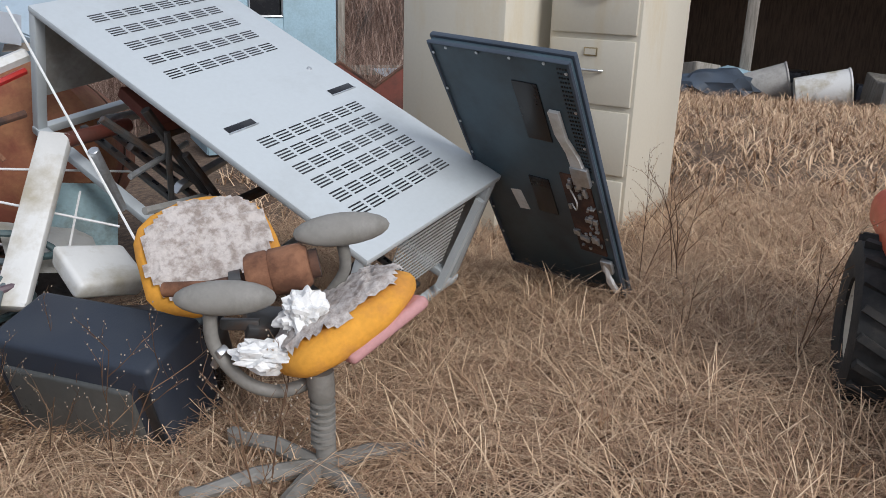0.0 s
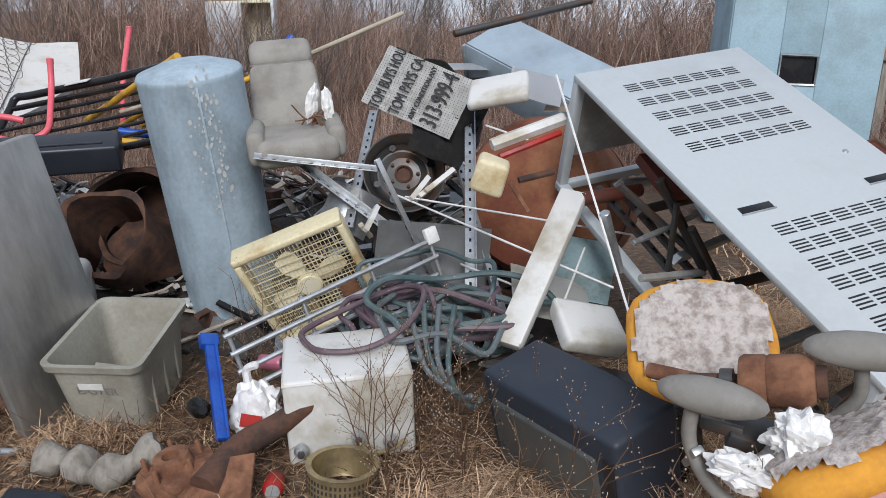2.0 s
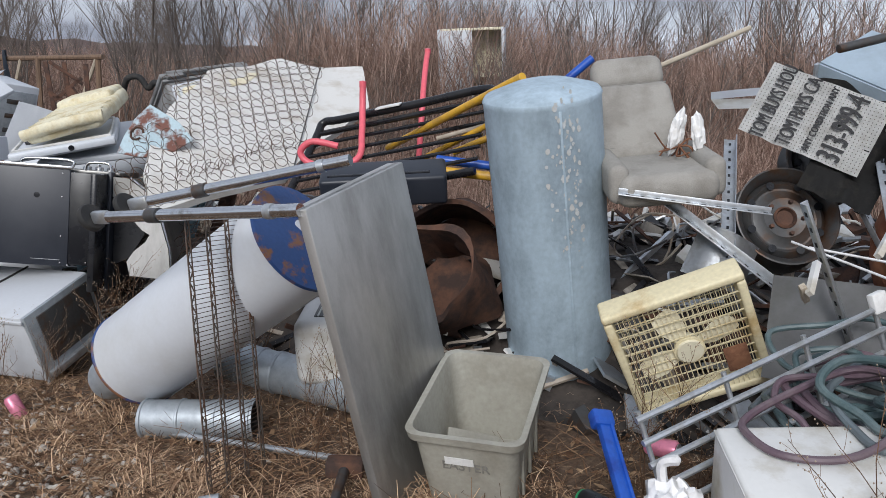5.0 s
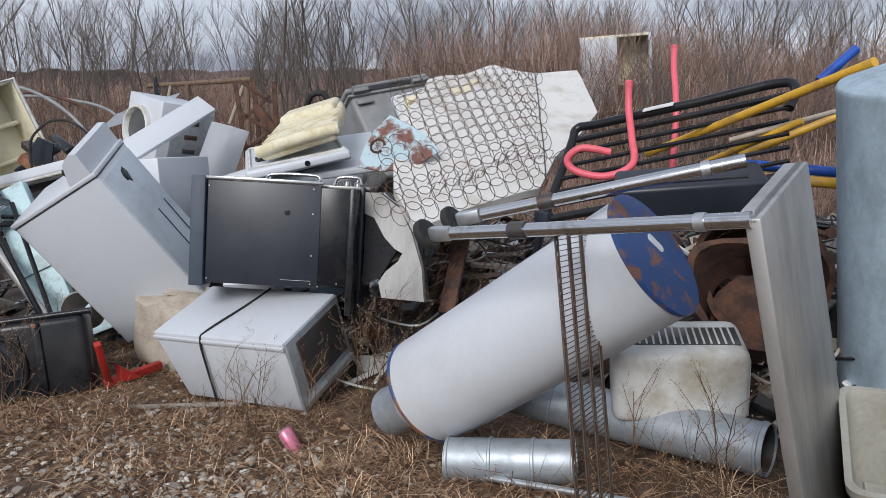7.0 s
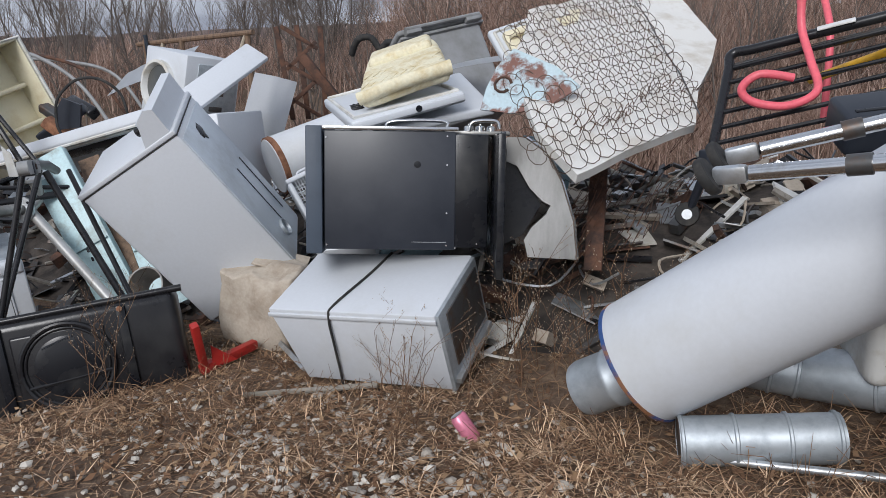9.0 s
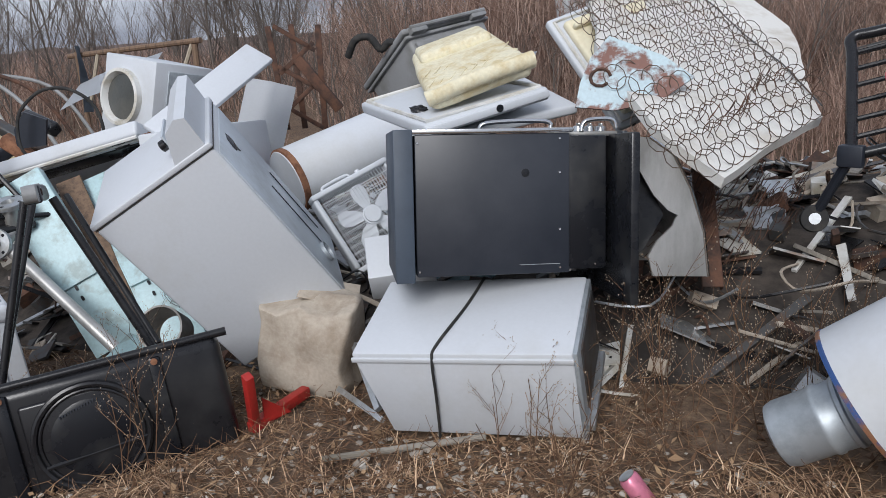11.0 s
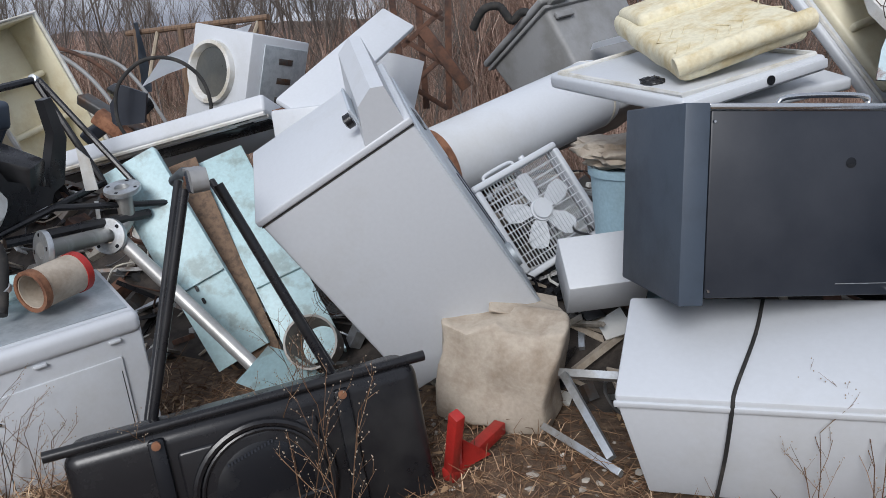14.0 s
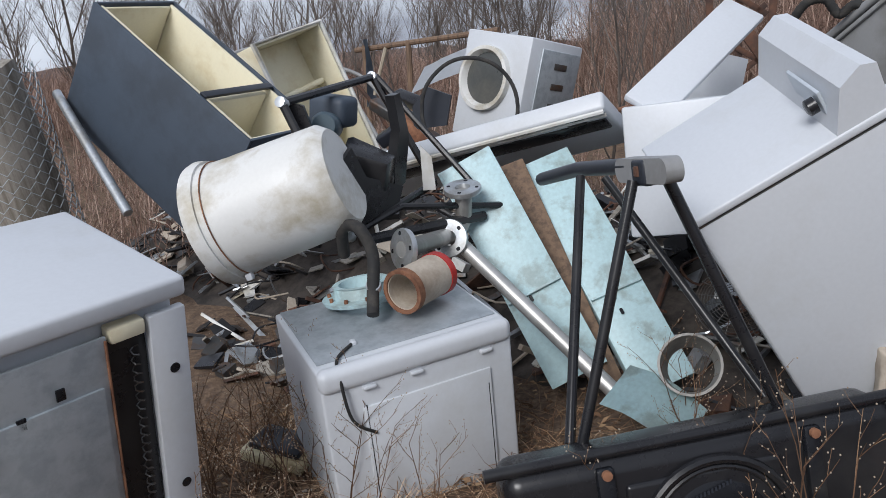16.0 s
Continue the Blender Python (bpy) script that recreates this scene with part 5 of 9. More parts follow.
bar("broken_lath", (-2.090, 2.487, 0.582), (-2.127, 2.607, 0.660), 0.014, white_dirty, "broken pale lath end in the scrap", "lath", 4)
bar("broken_lath", (-2.113, 2.483, 0.603), (-2.130, 2.570, 0.537), 0.014, pale_wood, "broken pale lath end in the scrap", "lath", 4)
bar("broken_lath", (-1.946, 2.593, 0.718), (-1.956, 2.723, 0.791), 0.014, white_dirty, "broken pale lath end in the scrap", "lath", 4)
solo("cream_box", rough_up(block(0.13, 0.12, 0.14, 0.02, seg=3), 0.006, 9), cream_plastic, Matrix.Translation((-1.677, 2.749, 0.833)) @ pose(0, 0, 0, 10, 15, 30), "small cream plastic box beside the rusty tank", "box")
solo("white_motor_cover", rough_up(block(0.26, 0.2, 0.08, 0.02, seg=3), 0.02, 8, 3), white_dirty, Matrix.Translation((-1.158, 2.621, 0.354)) @ pose(0, 0, 0, 25, 12, 50), "cracked grey-white plastic cover on the scrap", "plastic cover")
solo("appliance_top", rough_up(block(0.3, 0.22, 0.06, 0.025, seg=3), 0.01, 8, 5), white_dirty, Matrix.Translation((-2.041, 3.405, 1.119)) @ pose(0, 0, 0, 30, -12, 20), "dirty white appliance lid behind the banner", "lid")


# ---- white water heater with blue ends ----
def water_heater():
    t = thing("water_heater", pose(-4.173, 1.490, 0.198, 53.1, -0.5, 111.4), "white water heater lying tilted with blue rusty ends", "water heater")
    r, h = 0.228, 0.61
    part("jacket", rough_up(lathe([(r, -h + 0.076), (r, -0.2), (r, 0.2), (r, h - 0.015)], 56), 0.0025, 5), white_enamel, t, "smooth white steel jacket")
    part("blue_base", lathe([(0, -h + 0.06), (r * 0.9, -h + 0.06), (r + 0.004, -h + 0.066), (r + 0.004, -h + 0.076), (r, -h + 0.08)], 56), blue_rusty, t, "dark blue base ring")
    part("blue_top", lathe([(r, h - 0.02), (r + 0.006, h - 0.015), (r + 0.006, h), (r * 0.92, h + 0.004), (0, h + 0.006)], 56), blue_rusty, t, "blue lid with rust at the rim")
    part("lid_hole", plate(rounded(0.035, 0.08, 0.012), 0.004, z=h + 0.007), white_enamel, t, m=pose(0.03, 0.03, 0, 0, 0, 30))
    part("seam", block(0.004, 0.008, 2 * h - 0.14, 0.001, (0.0, -r, 0.04)), white_enamel, t)
    cap = part("vent_collar", lathe([(0, -0.25), (0.06, -0.25), (0.082, -0.24), (0.088, -0.22), (0.088, -0.12), (0.092, -0.115), (0.092, -0.1), (0.088, -0.095), (0.09, 0.0), (0, 0)], 36), galvanised, t, "short galvanised vent collar", m=pose(0.0, -0.02, -h + 0.07, 6, 0, 0) @ Matrix.Diagonal((1.2, 1.2, 1.15, 1)))
    part("collar_band", lathe([(0.089, -0.06), (0.094, -0.055), (0.094, -0.045), (0.089, -0.04)], 36, close=True), galvanised, cap)


water_heater()


def duct(name, a, b, r, label, dark=True):
    a, b = Vector(a), Vector(b)
    m = Matrix.Translation((a + b) / 2) @ (b - a).to_track_quat("Z", "Y").to_matrix().to_4x4()
    h = (b - a).length / 2
    t = thing(name, m, label, "duct", "galvanised ducts")
    part("pipe", rough_up(lathe([(r, -h), (r, h), (r * 0.97, h), (r * 0.97, -h)], 36, close=True), 0.004, 6), galvanised, t)
    for z in (-h * 0.96, -h * 0.3, h * 0.35, h * 0.94):
        part("crimp_ring", lathe([(r, z - 0.008), (r + 0.005, z - 0.004), (r + 0.005, z + 0.004), (r, z + 0.008)], 36, close=True), galvanised, t)
    # inner shell in dark steel colour, closed at one end
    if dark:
        part("inside", lathe([(r * 0.96, h - 0.01), (r * 0.95, -h), (0, -h)], 30), steel_dark, t, "dark inner lining")
    return t


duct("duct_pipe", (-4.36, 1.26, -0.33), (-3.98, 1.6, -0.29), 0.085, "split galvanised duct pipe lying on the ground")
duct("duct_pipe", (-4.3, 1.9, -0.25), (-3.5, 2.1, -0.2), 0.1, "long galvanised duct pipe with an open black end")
duct("duct_elbow", (-4.55, 1.75, -0.22), (-4.28, 1.9, -0.25), 0.1, "galvanised duct elbow on the ground", False)
bar("thin_bar", (-4.2, 1.32, -0.36), (-3.3, 1.75, -0.27), 0.014, aluminium, "flattened grey metal strip on the ground", "bar")

ac = thing("air_conditioner", pose(-3.93, 2.1, -0.02, 6, -3, 44), "dirty off-white window air conditioner shell", "air conditioner")
part("shell", block(0.52, 0.34, 0.32, 0.05, seg=4), white_dirty, ac)
part("top_grille", block(0.4, 0.16, 0.008, 0.003, (0.03, -0.02, 0.161)), screen_grey, ac, "dark top vent grille")
for i in range(14):
    part("grille_slat", block(0.008, 0.16, 0.006, 0.002, (-0.15 + 0.027 * i, -0.02, 0.166)), white_dirty, ac)
part("side_panel", block(0.006, 0.26, 0.24, 0.01, (0.259, 0, -0.01)), white_dirty, ac)
part("dent_cut", plate([(0.14, -0.12), (0.22, -0.115), (0.19, -0.1)], 0.004, axis="y", z=-0.171), black_gloss, ac)


# ---- black tubular futon frame, handles and coloured bars ----
def futon_frame():
    t = thing("futon_bed", Matrix.Translation((-4.7, 2.75, 0.75)), "black tubular metal bed frame thrown on the heap", "bed frame")
    o = Vector((-4.7, 2.75, 0.75))
    c, a, bl, br = (Vector(p) - o for p in ((-5.16, 2.75, 0.87), (-4.2, 3.2, 1.12), (-5.0, 2.36, 0.42), (-3.95, 2.85, 0.72)))
    part("outer_tube", tube(smooth_path([bl, bl.lerp(c, 0.8), c, c.lerp(a, 0.12), c.lerp(a, 0.6), a, a.lerp(br, 0.3)], 6), 0.024, 12), black_plastic, t)
    for i in range(1, 7):
        f = i / 7
        part("slat_tube", tube([c.lerp(bl, f), a.lerp(br, f)], 0.011, 8), black_plastic, t)
    part("side_tube", tube([c.lerp(bl, 0.05) + Vector((0, 0, -0.04)), a + Vector((0, 0, -0.06))], 0.018, 10), steel_dark, t)
    part("side_tube", tube([bl, br], 0.022, 10), black_plastic, t)
    part("white_label", block(0.16, 0.05, 0.008, 0.002), sign_white, t, "pale paper label", m=facing(*(c.lerp(a, 0.42) + Vector((0.01, -0.02, 0.02))), a - c, (0, -0.3, 1)))
    part("foot_plate", block(0.1, 0.05, 0.09, 0.01), charcoal, t, m=Matrix.Translation(bl))
    w = part("transport_wheel", lathe([(0, -0.02), (0.03, -0.02), (0.055, -0.018), (0.06, 0), (0.055, 0.018), (0.03, 0.02), (0, 0.02)], 24), black_rubber, t, m=Matrix.Translation(Vector((-5.15, 2.42, 0.13)) - o) @ pose(0, 0, 0, 78, 0, 30))
    part("wheel_centre", lathe([(0, -0.022), (0.025, -0.022), (0.025, 0.022), (0, 0.022)], 16), aluminium, w)
    part("wheel_arm", tube([bl, Vector((-5.15, 2.44, 0.15)) - o], 0.022, 8), charcoal, t)


futon_frame()
hb = thing("machine_housing", spanned((-4.32, 2.28, 0.62), (-4.0, 2.64, 0.66), (-4.25, 2.2, 0.9)), "long dark grey plastic machine housing under the bars", "housing")
part("shell", block(0.62, 0.16, 0.2, 0.02, (0.22, 0.02, 0.0), seg=3), charcoal, hb)
part("groove", block(0.5, 0.01, 0.02, 0.004, (0.2, 0.1, 0.05)), black_gloss, hb)


def handle(points, label):
    t = thing("pink_handle", Matrix.Translation(points[0]), label, "handle", "pink tubular handles")
    p = [Vector(q) - Vector(points[0]) for q in points]
    part("tube", tube(smooth_path(p, 6), 0.019, 10), pink_plastic, t)
    part("end_cap", lathe([(0, -0.02), (0.021, -0.015), (0.021, 0.02), (0, 0.025)], 10), pink_plastic, t)


handle([(-4.87, 2.825, 1.11), (-4.85, 2.81, 0.98), (-4.76, 2.74, 0.84), (-4.68, 2.66, 0.72), (-4.75, 2.55, 0.66), (-4.86, 2.45, 0.68), (-4.9, 2.42, 0.74), (-4.84, 2.46, 0.8), (-4.74, 2.56, 0.78)], "bright pink bent plastic handle on the bed frame")
handle([(-5.22, 3.63, 1.32), (-5.16, 3.56, 1.2), (-5.06, 3.46, 1.06), (-5.0, 3.4, 0.9), (-4.98, 3.36, 0.5)], "bright pink upright plastic handle behind the frame")
for a, b, r, mat, label in (
    ((-4.92, 3.06, 0.73), (-3.6, 2.78, 1.2), 0.021, yellow_paint, "long yellow painted steel tube on the heap"),
    ((-4.35, 3.07, 0.76), (-3.7, 3.6, 1.15), 0.019, yellow_paint, "yellow painted steel tube behind the tank"),
    ((-4.6, 2.95, 0.66), (-4.0, 3.0, 0.95), 0.016, yellow_paint, "thin yellow tube among the scrap"),
    ((-4.2, 2.78, 0.7), (-3.55, 3.25, 0.66), 0.024, yellow_paint, "yellow tube lying under a blue one"),
    ((-4.22, 2.83, 0.75), (-3.6, 3.3, 0.7), 0.024, blue_paint, "bright blue tube lying on a yellow one"),
    ((-4.73, 4.44, 1.12), (-4.62, 4.65, 1.32), 0.03, blue_paint, "short bright blue tube sticking up behind the tank"),
    ((-4.3, 2.9, 0.85), (-3.75, 3.2, 1.05), 0.012, cardboard, "pale stick among the coloured tubes"),
    ((-3.9, 3.7, 1.1), (-3.3, 4.3, 1.5), 0.014, pale_wood, "pale broken wooden lath"),
):
    bar("metal_tube", a, b, r, mat, label, "tube", 12, group="coloured tubes")
dr = thing("rusty_drum", Matrix.Translation((-4.15, 2.98, 0.2)) @ pose(0, 0, 0, 72, 0, 40), "dark rusty steel drum lying in the heap", "drum")
part("wall", rough_up(lathe([(0.29, -0.25), (0.3, -0.24), (0.29, -0.1), (0.3, -0.08), (0.29, -0.06), (0.29, 0.1), (0.3, 0.12), (0.29, 0.14), (0.3, 0.26), (0.27, 0.26), (0.26, -0.2)], 40, close=True), 0.05, 4), rust, dr)
part("bottom", lathe([(0, -0.18), (0.26, -0.19), (0.26, -0.2), (0, -0.2)], 36), rust, dr)
dr2 = thing("rusty_drum", Matrix.Translation((-3.95, 2.62, 0.16)) @ pose(0, 0, 0, 60, 20, 10), "rusty brown drum rim beside the tank", "drum")
part("wall", rough_up(lathe([(0.24, -0.2), (0.25, -0.19), (0.24, 0), (0.25, 0.2), (0.22, 0.2), (0.21, -0.15)], 36, close=True), 0.09, 5, 3), rust, dr2)
part("bottom", rough_up(lathe([(0, -0.12), (0.2, -0.14), (0.2, -0.15), (0, -0.15)], 30), 0.03, 7), rust, dr2)


# ---- white sheet with mattress springs ----
def wire_net(w, h, cell, r, mat, parent, name, bow=0.02, seed=0.0, label="", m=None):
    """Hexagon netting of thin wire as one joined part."""
    bm = bmesh.new()
    rows = int(h / cell)
    cols = int(w / cell)
    for j in range(rows):
        pts = []
        for i in range(cols * 2 + 1):
            up = cell * 0.5 if ((i // 1) % 2 == 0) == (j % 2 == 0) else 0.0
            x, y = -w / 2 + w * i / (cols * 2), -h / 2 + h * j / rows + up * 0.9
            pts.append((x, y, bow * noise.noise(Vector((x * 5 + seed, y * 5, seed)))))
        tube(pts, r, 4, bm, ends=False)
    ob = part(name, bm, mat, parent, label, m, smooth=False)
    ob["kind"] = "stuff"
    return ob


def coil_field(inside, x0, x1, y0, y1, step, r, wire, shape):
    """Interlinked spring coils over the part of a sheet that inside(x, y) allows; shape(x, y) gives the place of a point."""
    bm = bmesh.new()
    row = 0
    y = y0
    while y < y1:
        x = x0 + (step / 2 if row % 2 else 0)
        while x < x1:
            if inside(x, y):
                squash = 1 + 0.25 * noise.noise(Vector((x * 9, y * 9, 4)))
                ring = [shape(x + 0.69 * r * squash * math.cos(2 * math.pi * k / 10), y - 0.7 * r * squash * math.cos(2 * math.pi * k / 10) + 0.02 * math.sin(math.pi * k / 5), 0.025 + r + r * math.sin(2 * math.pi * k / 10)) for k in range(10)]
                tube(ring, wire, 3, bm, closed=True)
            x += step
        y += step * 1.25
        row += 1
    return bm


def spring_sheet():
    m = Matrix(((0.076, -0.923, 0.377, -5.216), (0.989, 0.022, -0.146, 1.697), (0.127, 0.384, 0.915, 0.403), (0, 0, 0, 1)))
    x, z = m.to_3x3().col[0].normalized(), m.to_3x3().col[2]
    y = z.cross(x).normalized()
    m = Matrix((x, y, x.cross(y))).transposed().to_4x4()
    m.translation = (-5.216, 1.697, 0.403)
    t = thing("mattress", m, "gutted white mattress with exposed spring coils, lying up the heap", "mattress")
    outline = [(0.0, 0.0), (0.4, 0.03), (0.8, 0.03), (1.1, 0.27), (1.5, 0.5), (1.87, 0.75), (2.05, 1.08), (2.19, 1.35), (1.9, 1.44), (1.6, 1.6), (1.25, 1.5), (0.95, 1.46), (0.7, 1.2), (0.5, 1.04), (0.24, 0.66), (0.08, 0.36)]

    def bow(px, py, lift):
        return (px, py, lift + 0.03 * math.sin(px * 2.1) + 0.025 * noise.noise(Vector((px * 3, py * 3, 1))))

    slab = plate(outline, 0.045)
    bmesh.ops.triangulate(slab, faces=slab.faces[:])
    bmesh.ops.subdivide_edges(slab, edges=[e for e in slab.edges if e.calc_length() > 0.12], cuts=3, use_grid_fill=True)
    for v in slab.verts:
        v.co = Vector(bow(v.co.x, v.co.y, v.co.z))
    part("slab", slab, mattress_cloth, t, "grubby white cloth backing")

    def left_of_border(px, py):
        hem = 0.86 + (py - 0.05) * 0.72
        low = 0.0 if px < 0.8 else (px - 0.8) * 0.68
        return px < hem and py > low and py < 0.42 + 1.42 * px and py < 1.52

    part("spring_netting", coil_field(left_of_border, -0.1, 2.0, -0.05, 1.6, 0.085, 0.05, 0.0022, bow), wire_iron, t, "dark interlinked spring coils", smooth=False)["kind"] = "stuff"
    part("border_wire", tube([bow(0.86 + 0.72 * (q - 0.05), q, 0.034) for q in (0.08, 0.4, 0.75, 1.1, 1.43)], 0.004, 6), steel_dark, t)
    part("stain", rough_up(plate([(0.95, 1.2), (1.15, 1.22), (1.3, 1.36), (1.12, 1.42), (0.98, 1.36)], 0.03, z=0.035), 0.02, 9), foam, t, "yellowed foam clump")

    def hang(px, py, lift):
        return (px, 0.3 - 0.28 * py + 0.1 * noise.noise(Vector((px * 3, py * 4, 6))), 0.02 - 0.72 * py + 0.09 * noise.noise(Vector((px * 4, py * 3, 2))) + lift)

    part("spring_tangle", coil_field(lambda px, py: noise.noise(Vector((px * 3, py * 3, 12))) > -0.28, 0.2, 1.15, 0.02, 0.95, 0.07, 0.044, 0.0021, hang), rust, t, "rusty loose springs hanging to the ground", smooth=False)["kind"] = "stuff"


mattress_cloth = material("mattress_cloth", (0.66, 0.65, 0.62), 0.9, dirt=(0.5, 0.46, 0.4), amount=0.4, scale=4, grain=180, bump=0.35, grit=0.15)
spring_sheet()
nt = thing("wire_netting", spanned((-5.66, 2.05, 0.05), (-5.35, 2.5, 0.1), (-5.7, 2.15, 0.5)), "crumpled rusty wire netting at the foot of the heap", "netting")
wire_net(0.75, 0.62, 0.045, 0.002, rust, nt, "netting", 0.06, 2)
pb = thing("steel_post", spanned((-5.4, 2.02, -0.12), (-5.73, 2.47, 0.56), (-5.3, 2.1, -0.12)), "rusty brown channel-iron post leaning in the netting", "post")
part("channel", block(0.88, 0.085, 0.012, 0.003, (0.44, 0, 0)), rust, pb)
for s in (-1, 1):
    part("flange", block(0.88, 0.01, 0.04, 0.003, (0.44, 0.04 * s, 0.018)), rust, pb)
bs = spanned((-5.891, 1.830, 0.660), (-5.543, 2.076, 0.705), (-5.827, 2.015, 0.888)) @ Matrix.Diagonal((0.96, 0.9, 1, 1))
b3 = thing("blue_scrap_sheet", bs, "pale blue enamel panel with a torn rusty edge", "panel")
part("sheet", rough_up(plate([(-0.06, 0.0), (0.1, -0.05), (0.3, -0.03), (0.46, 0.06), (0.34, 0.2), (0.12, 0.34), (0.02, 0.24), (-0.03, 0.12)], 0.01), 0.01, 6), blue_rust_sheet, b3)
part("rust_hole_rim", tube([(0.06 + 0.045 * math.cos(k), 0.13 + 0.045 * math.sin(k), 0.008) for k in [i * 0.6 for i in range(10)]], 0.008, 6), rust, b3)
scrap_panel(pose(-5.86, 2.15, 0.3, 70, 10, 30), 0.3, 0.34, 0.02, blue_faded, "pale blue torn panel behind the grill", bend=0.05, seed=31)


# ---- gas grill on its side, chest beneath it ----
def gas_grill():
    t = thing("gas_grill", pose(-6.078, 1.329, 0.313, -8.0, 3.3, 52.4), "black steel gas grill lying on its side with stainless hood", "grill")
    W, D, H = 0.752, 0.499, 0.553
    part("cabinet", block(0.6, D, H - 0.01, 0.006, (0.0, 0, 0.0)), charcoal, t)
    part("base_plate", block(0.075, D + 0.02, H + 0.03, 0.006, (-0.345, -0.005, 0)), charcoal_blue, t, "dark blue-grey base plate")
    part("top_trim", block(0.62, 0.03, 0.018, 0.004, (0.0, -D / 2 + 0.006, H / 2 + 0.006)), chrome, t, "bright trim strip")
    part("side_shelf", block(0.035, D + 0.2, 0.64, 0.008, (0.49, -0.1, -0.055)), black_gloss, t, "black side shelf panel")
    part("shelf_flange", block(0.02, D + 0.03, 0.66, 0.004, (0.515, -0.0, -0.055)), charcoal, t)
    part("firebox_end", block(0.2, D - 0.01, H - 0.03, 0.01, (0.35, 0.0, -0.0)), black_gloss, t)
    outline = [(0.53, 0.25), (0.62, 0.25), (0.72, 0.18), (0.79, 0.05), (0.85, -0.13), (0.872, -0.31), (0.64, -0.30), (0.62, -0.22), (0.655, -0.16), (0.72, -0.1), (0.73, -0.075), (0.74, -0.06), (0.7, -0.04), (0.64, 0.02), (0.58, 0.12), (0.53, 0.14)]
    hood = part("hood", plate(outline, 0.012, axis="y", z=-0.243), stainless, t, "brushed stainless hood end")
    arc = [(0.62, 0.25), (0.72, 0.18), (0.79, 0.05), (0.85, -0.13), (0.872, -0.31)]
    skin = bmesh.new()
    rows = [[skin.verts.new((x, y, z)) for x, z in arc] for y in (-0.24, 0.25)]
    for i in range(len(arc) - 1):
        skin.faces.new((rows[0][i], rows[0][i + 1], rows[1][i + 1], rows[1][i]))
    bmesh.ops.solidify(skin, geom=skin.faces[:], thickness=0.006)
    part("hood_skin", skin, stainless, t)
    part("hood_end", plate(outline, 0.012, axis="y", z=0.246), stainless, hood)
    part("burner_box", plate([(0.53, 0.2), (0.6, 0.14), (0.7, -0.06), (0.62, -0.2), (0.53, -0.25)], 0.4, axis="y", z=0.0), black_gloss, t)
    part("hood_edge", tube([(x, -0.246, z) for x, z in arc], 0.008, 8), chrome, hood)
    for x0, x1, y in ((-0.02, 0.26, -0.1), (0.36, 0.5, -0.2)):
        part("handle", tube(smooth_path([(x0, y, H / 2), (x0 + 0.02, y, H / 2 + 0.04), (x1 - 0.02, y, H / 2 + 0.045), (x1, y, H / 2 + 0.01)], 5), 0.009, 10), chrome, t, "chromed bar handle")
    for i in range(3):
        k = part("knob", lathe([(0, 0), (0.024, 0), (0.022, 0.02), (0.012, 0.024), (0, 0.024)], 16), chrome, t, m=pose(0.36 + 0.055 * i, -0.16 + 0.03 * i, H / 2 + 0.0))
        part("knob_bar", block(0.008, 0.04, 0.012, 0.003, (0, 0, 0.028)), chrome, k)
    part("control_panel", block(0.3, 0.2, 0.02, 0.006, (0.4, -0.1, H / 2 - 0.01)), stainless, t)
    part("screws", screw_heads([(0.26, -D / 2 - 0.002, z) for z in (0.25, 0.12, -0.1, -0.25)] + [(-0.29, -D / 2 - 0.002, z) for z in (0.24, -0.25)] + [(0.4, -D / 2 - 0.006, -0.24), (0.3, -D / 2 - 0.006, -0.26)], 0.006, 0.006, "y"), chrome, t)
    part("cable_hole", lathe([(0, -0.003), (0.014, -0.003), (0.016, 0), (0, 0.002)], 16), black_gloss, t, m=pose(0.125, -D / 2 - 0.001, 0.121, 90, 0, 0))
    part("scratches", block(0.16, 0.001, 0.002, 0, (0.18, -D / 2 - 0.0005, -0.235)), aluminium, t)


gas_grill()


def chest():
    t = thing("dishwasher", pose(-5.936, 1.123, -0.272, 16.0, -3.5, 28.2), "white enamel dishwasher on its back, open at one end", "dishwasher")
    W, D, H = 0.85, 0.5, 0.421
    bm = block(W, D, H, 0.012, (0, 0.0, 0), seg=2)
    for v in bm.verts:
        if v.co.z < 0 and v.co.x < 0:
            v.co.x += 0.07
        if v.co.z < 0 and v.co.y < 0:
            v.co.y += 0.02
    part("cabinet", bm, white_enamel, t)
    part("front_lip", block(W + 0.006, 0.012, 0.02, 0.004, (0, -D / 2 - 0.002, H / 2 - 0.03)), white_enamel, t)
    part("end_frame", block(0.02, D - 0.02, H - 0.01, 0.004, (W / 2 + 0.004, 0.0, 0)), galvanised, t, "grey metal end frame")
    # the cabinet is solid: a dark plate gives the open end its shade
    part("end_opening", block(0.02, D - 0.12, H - 0.14, 0.004, (W / 2 + 0.011, 0.02, 0.03)), steel_dark, t, "dark plate for the shade inside the hollow end")
    part("end_bracket", block(0.04, D - 0.06, 0.03, 0.004, (W / 2 + 0.02, 0, -H / 2 + 0.05)), aluminium, t)
    cord = smooth_path([(0.0, 0.25, H / 2 + 0.004), (-0.03, 0.05, H / 2 + 0.006), (-0.09, -0.2, H / 2 + 0.004), (-0.1, -D / 2 - 0.006, H / 2 - 0.03), (-0.12, -D / 2 - 0.006, 0), (-0.15, -D / 2 + 0.002, -H / 2), (-0.15, -D / 2 - 0.06, -H / 2 - 0.05)], 5)
    part("power_cord", tube(cord, 0.006, 8), black_rubber, t, "black power cord across the cabinet")


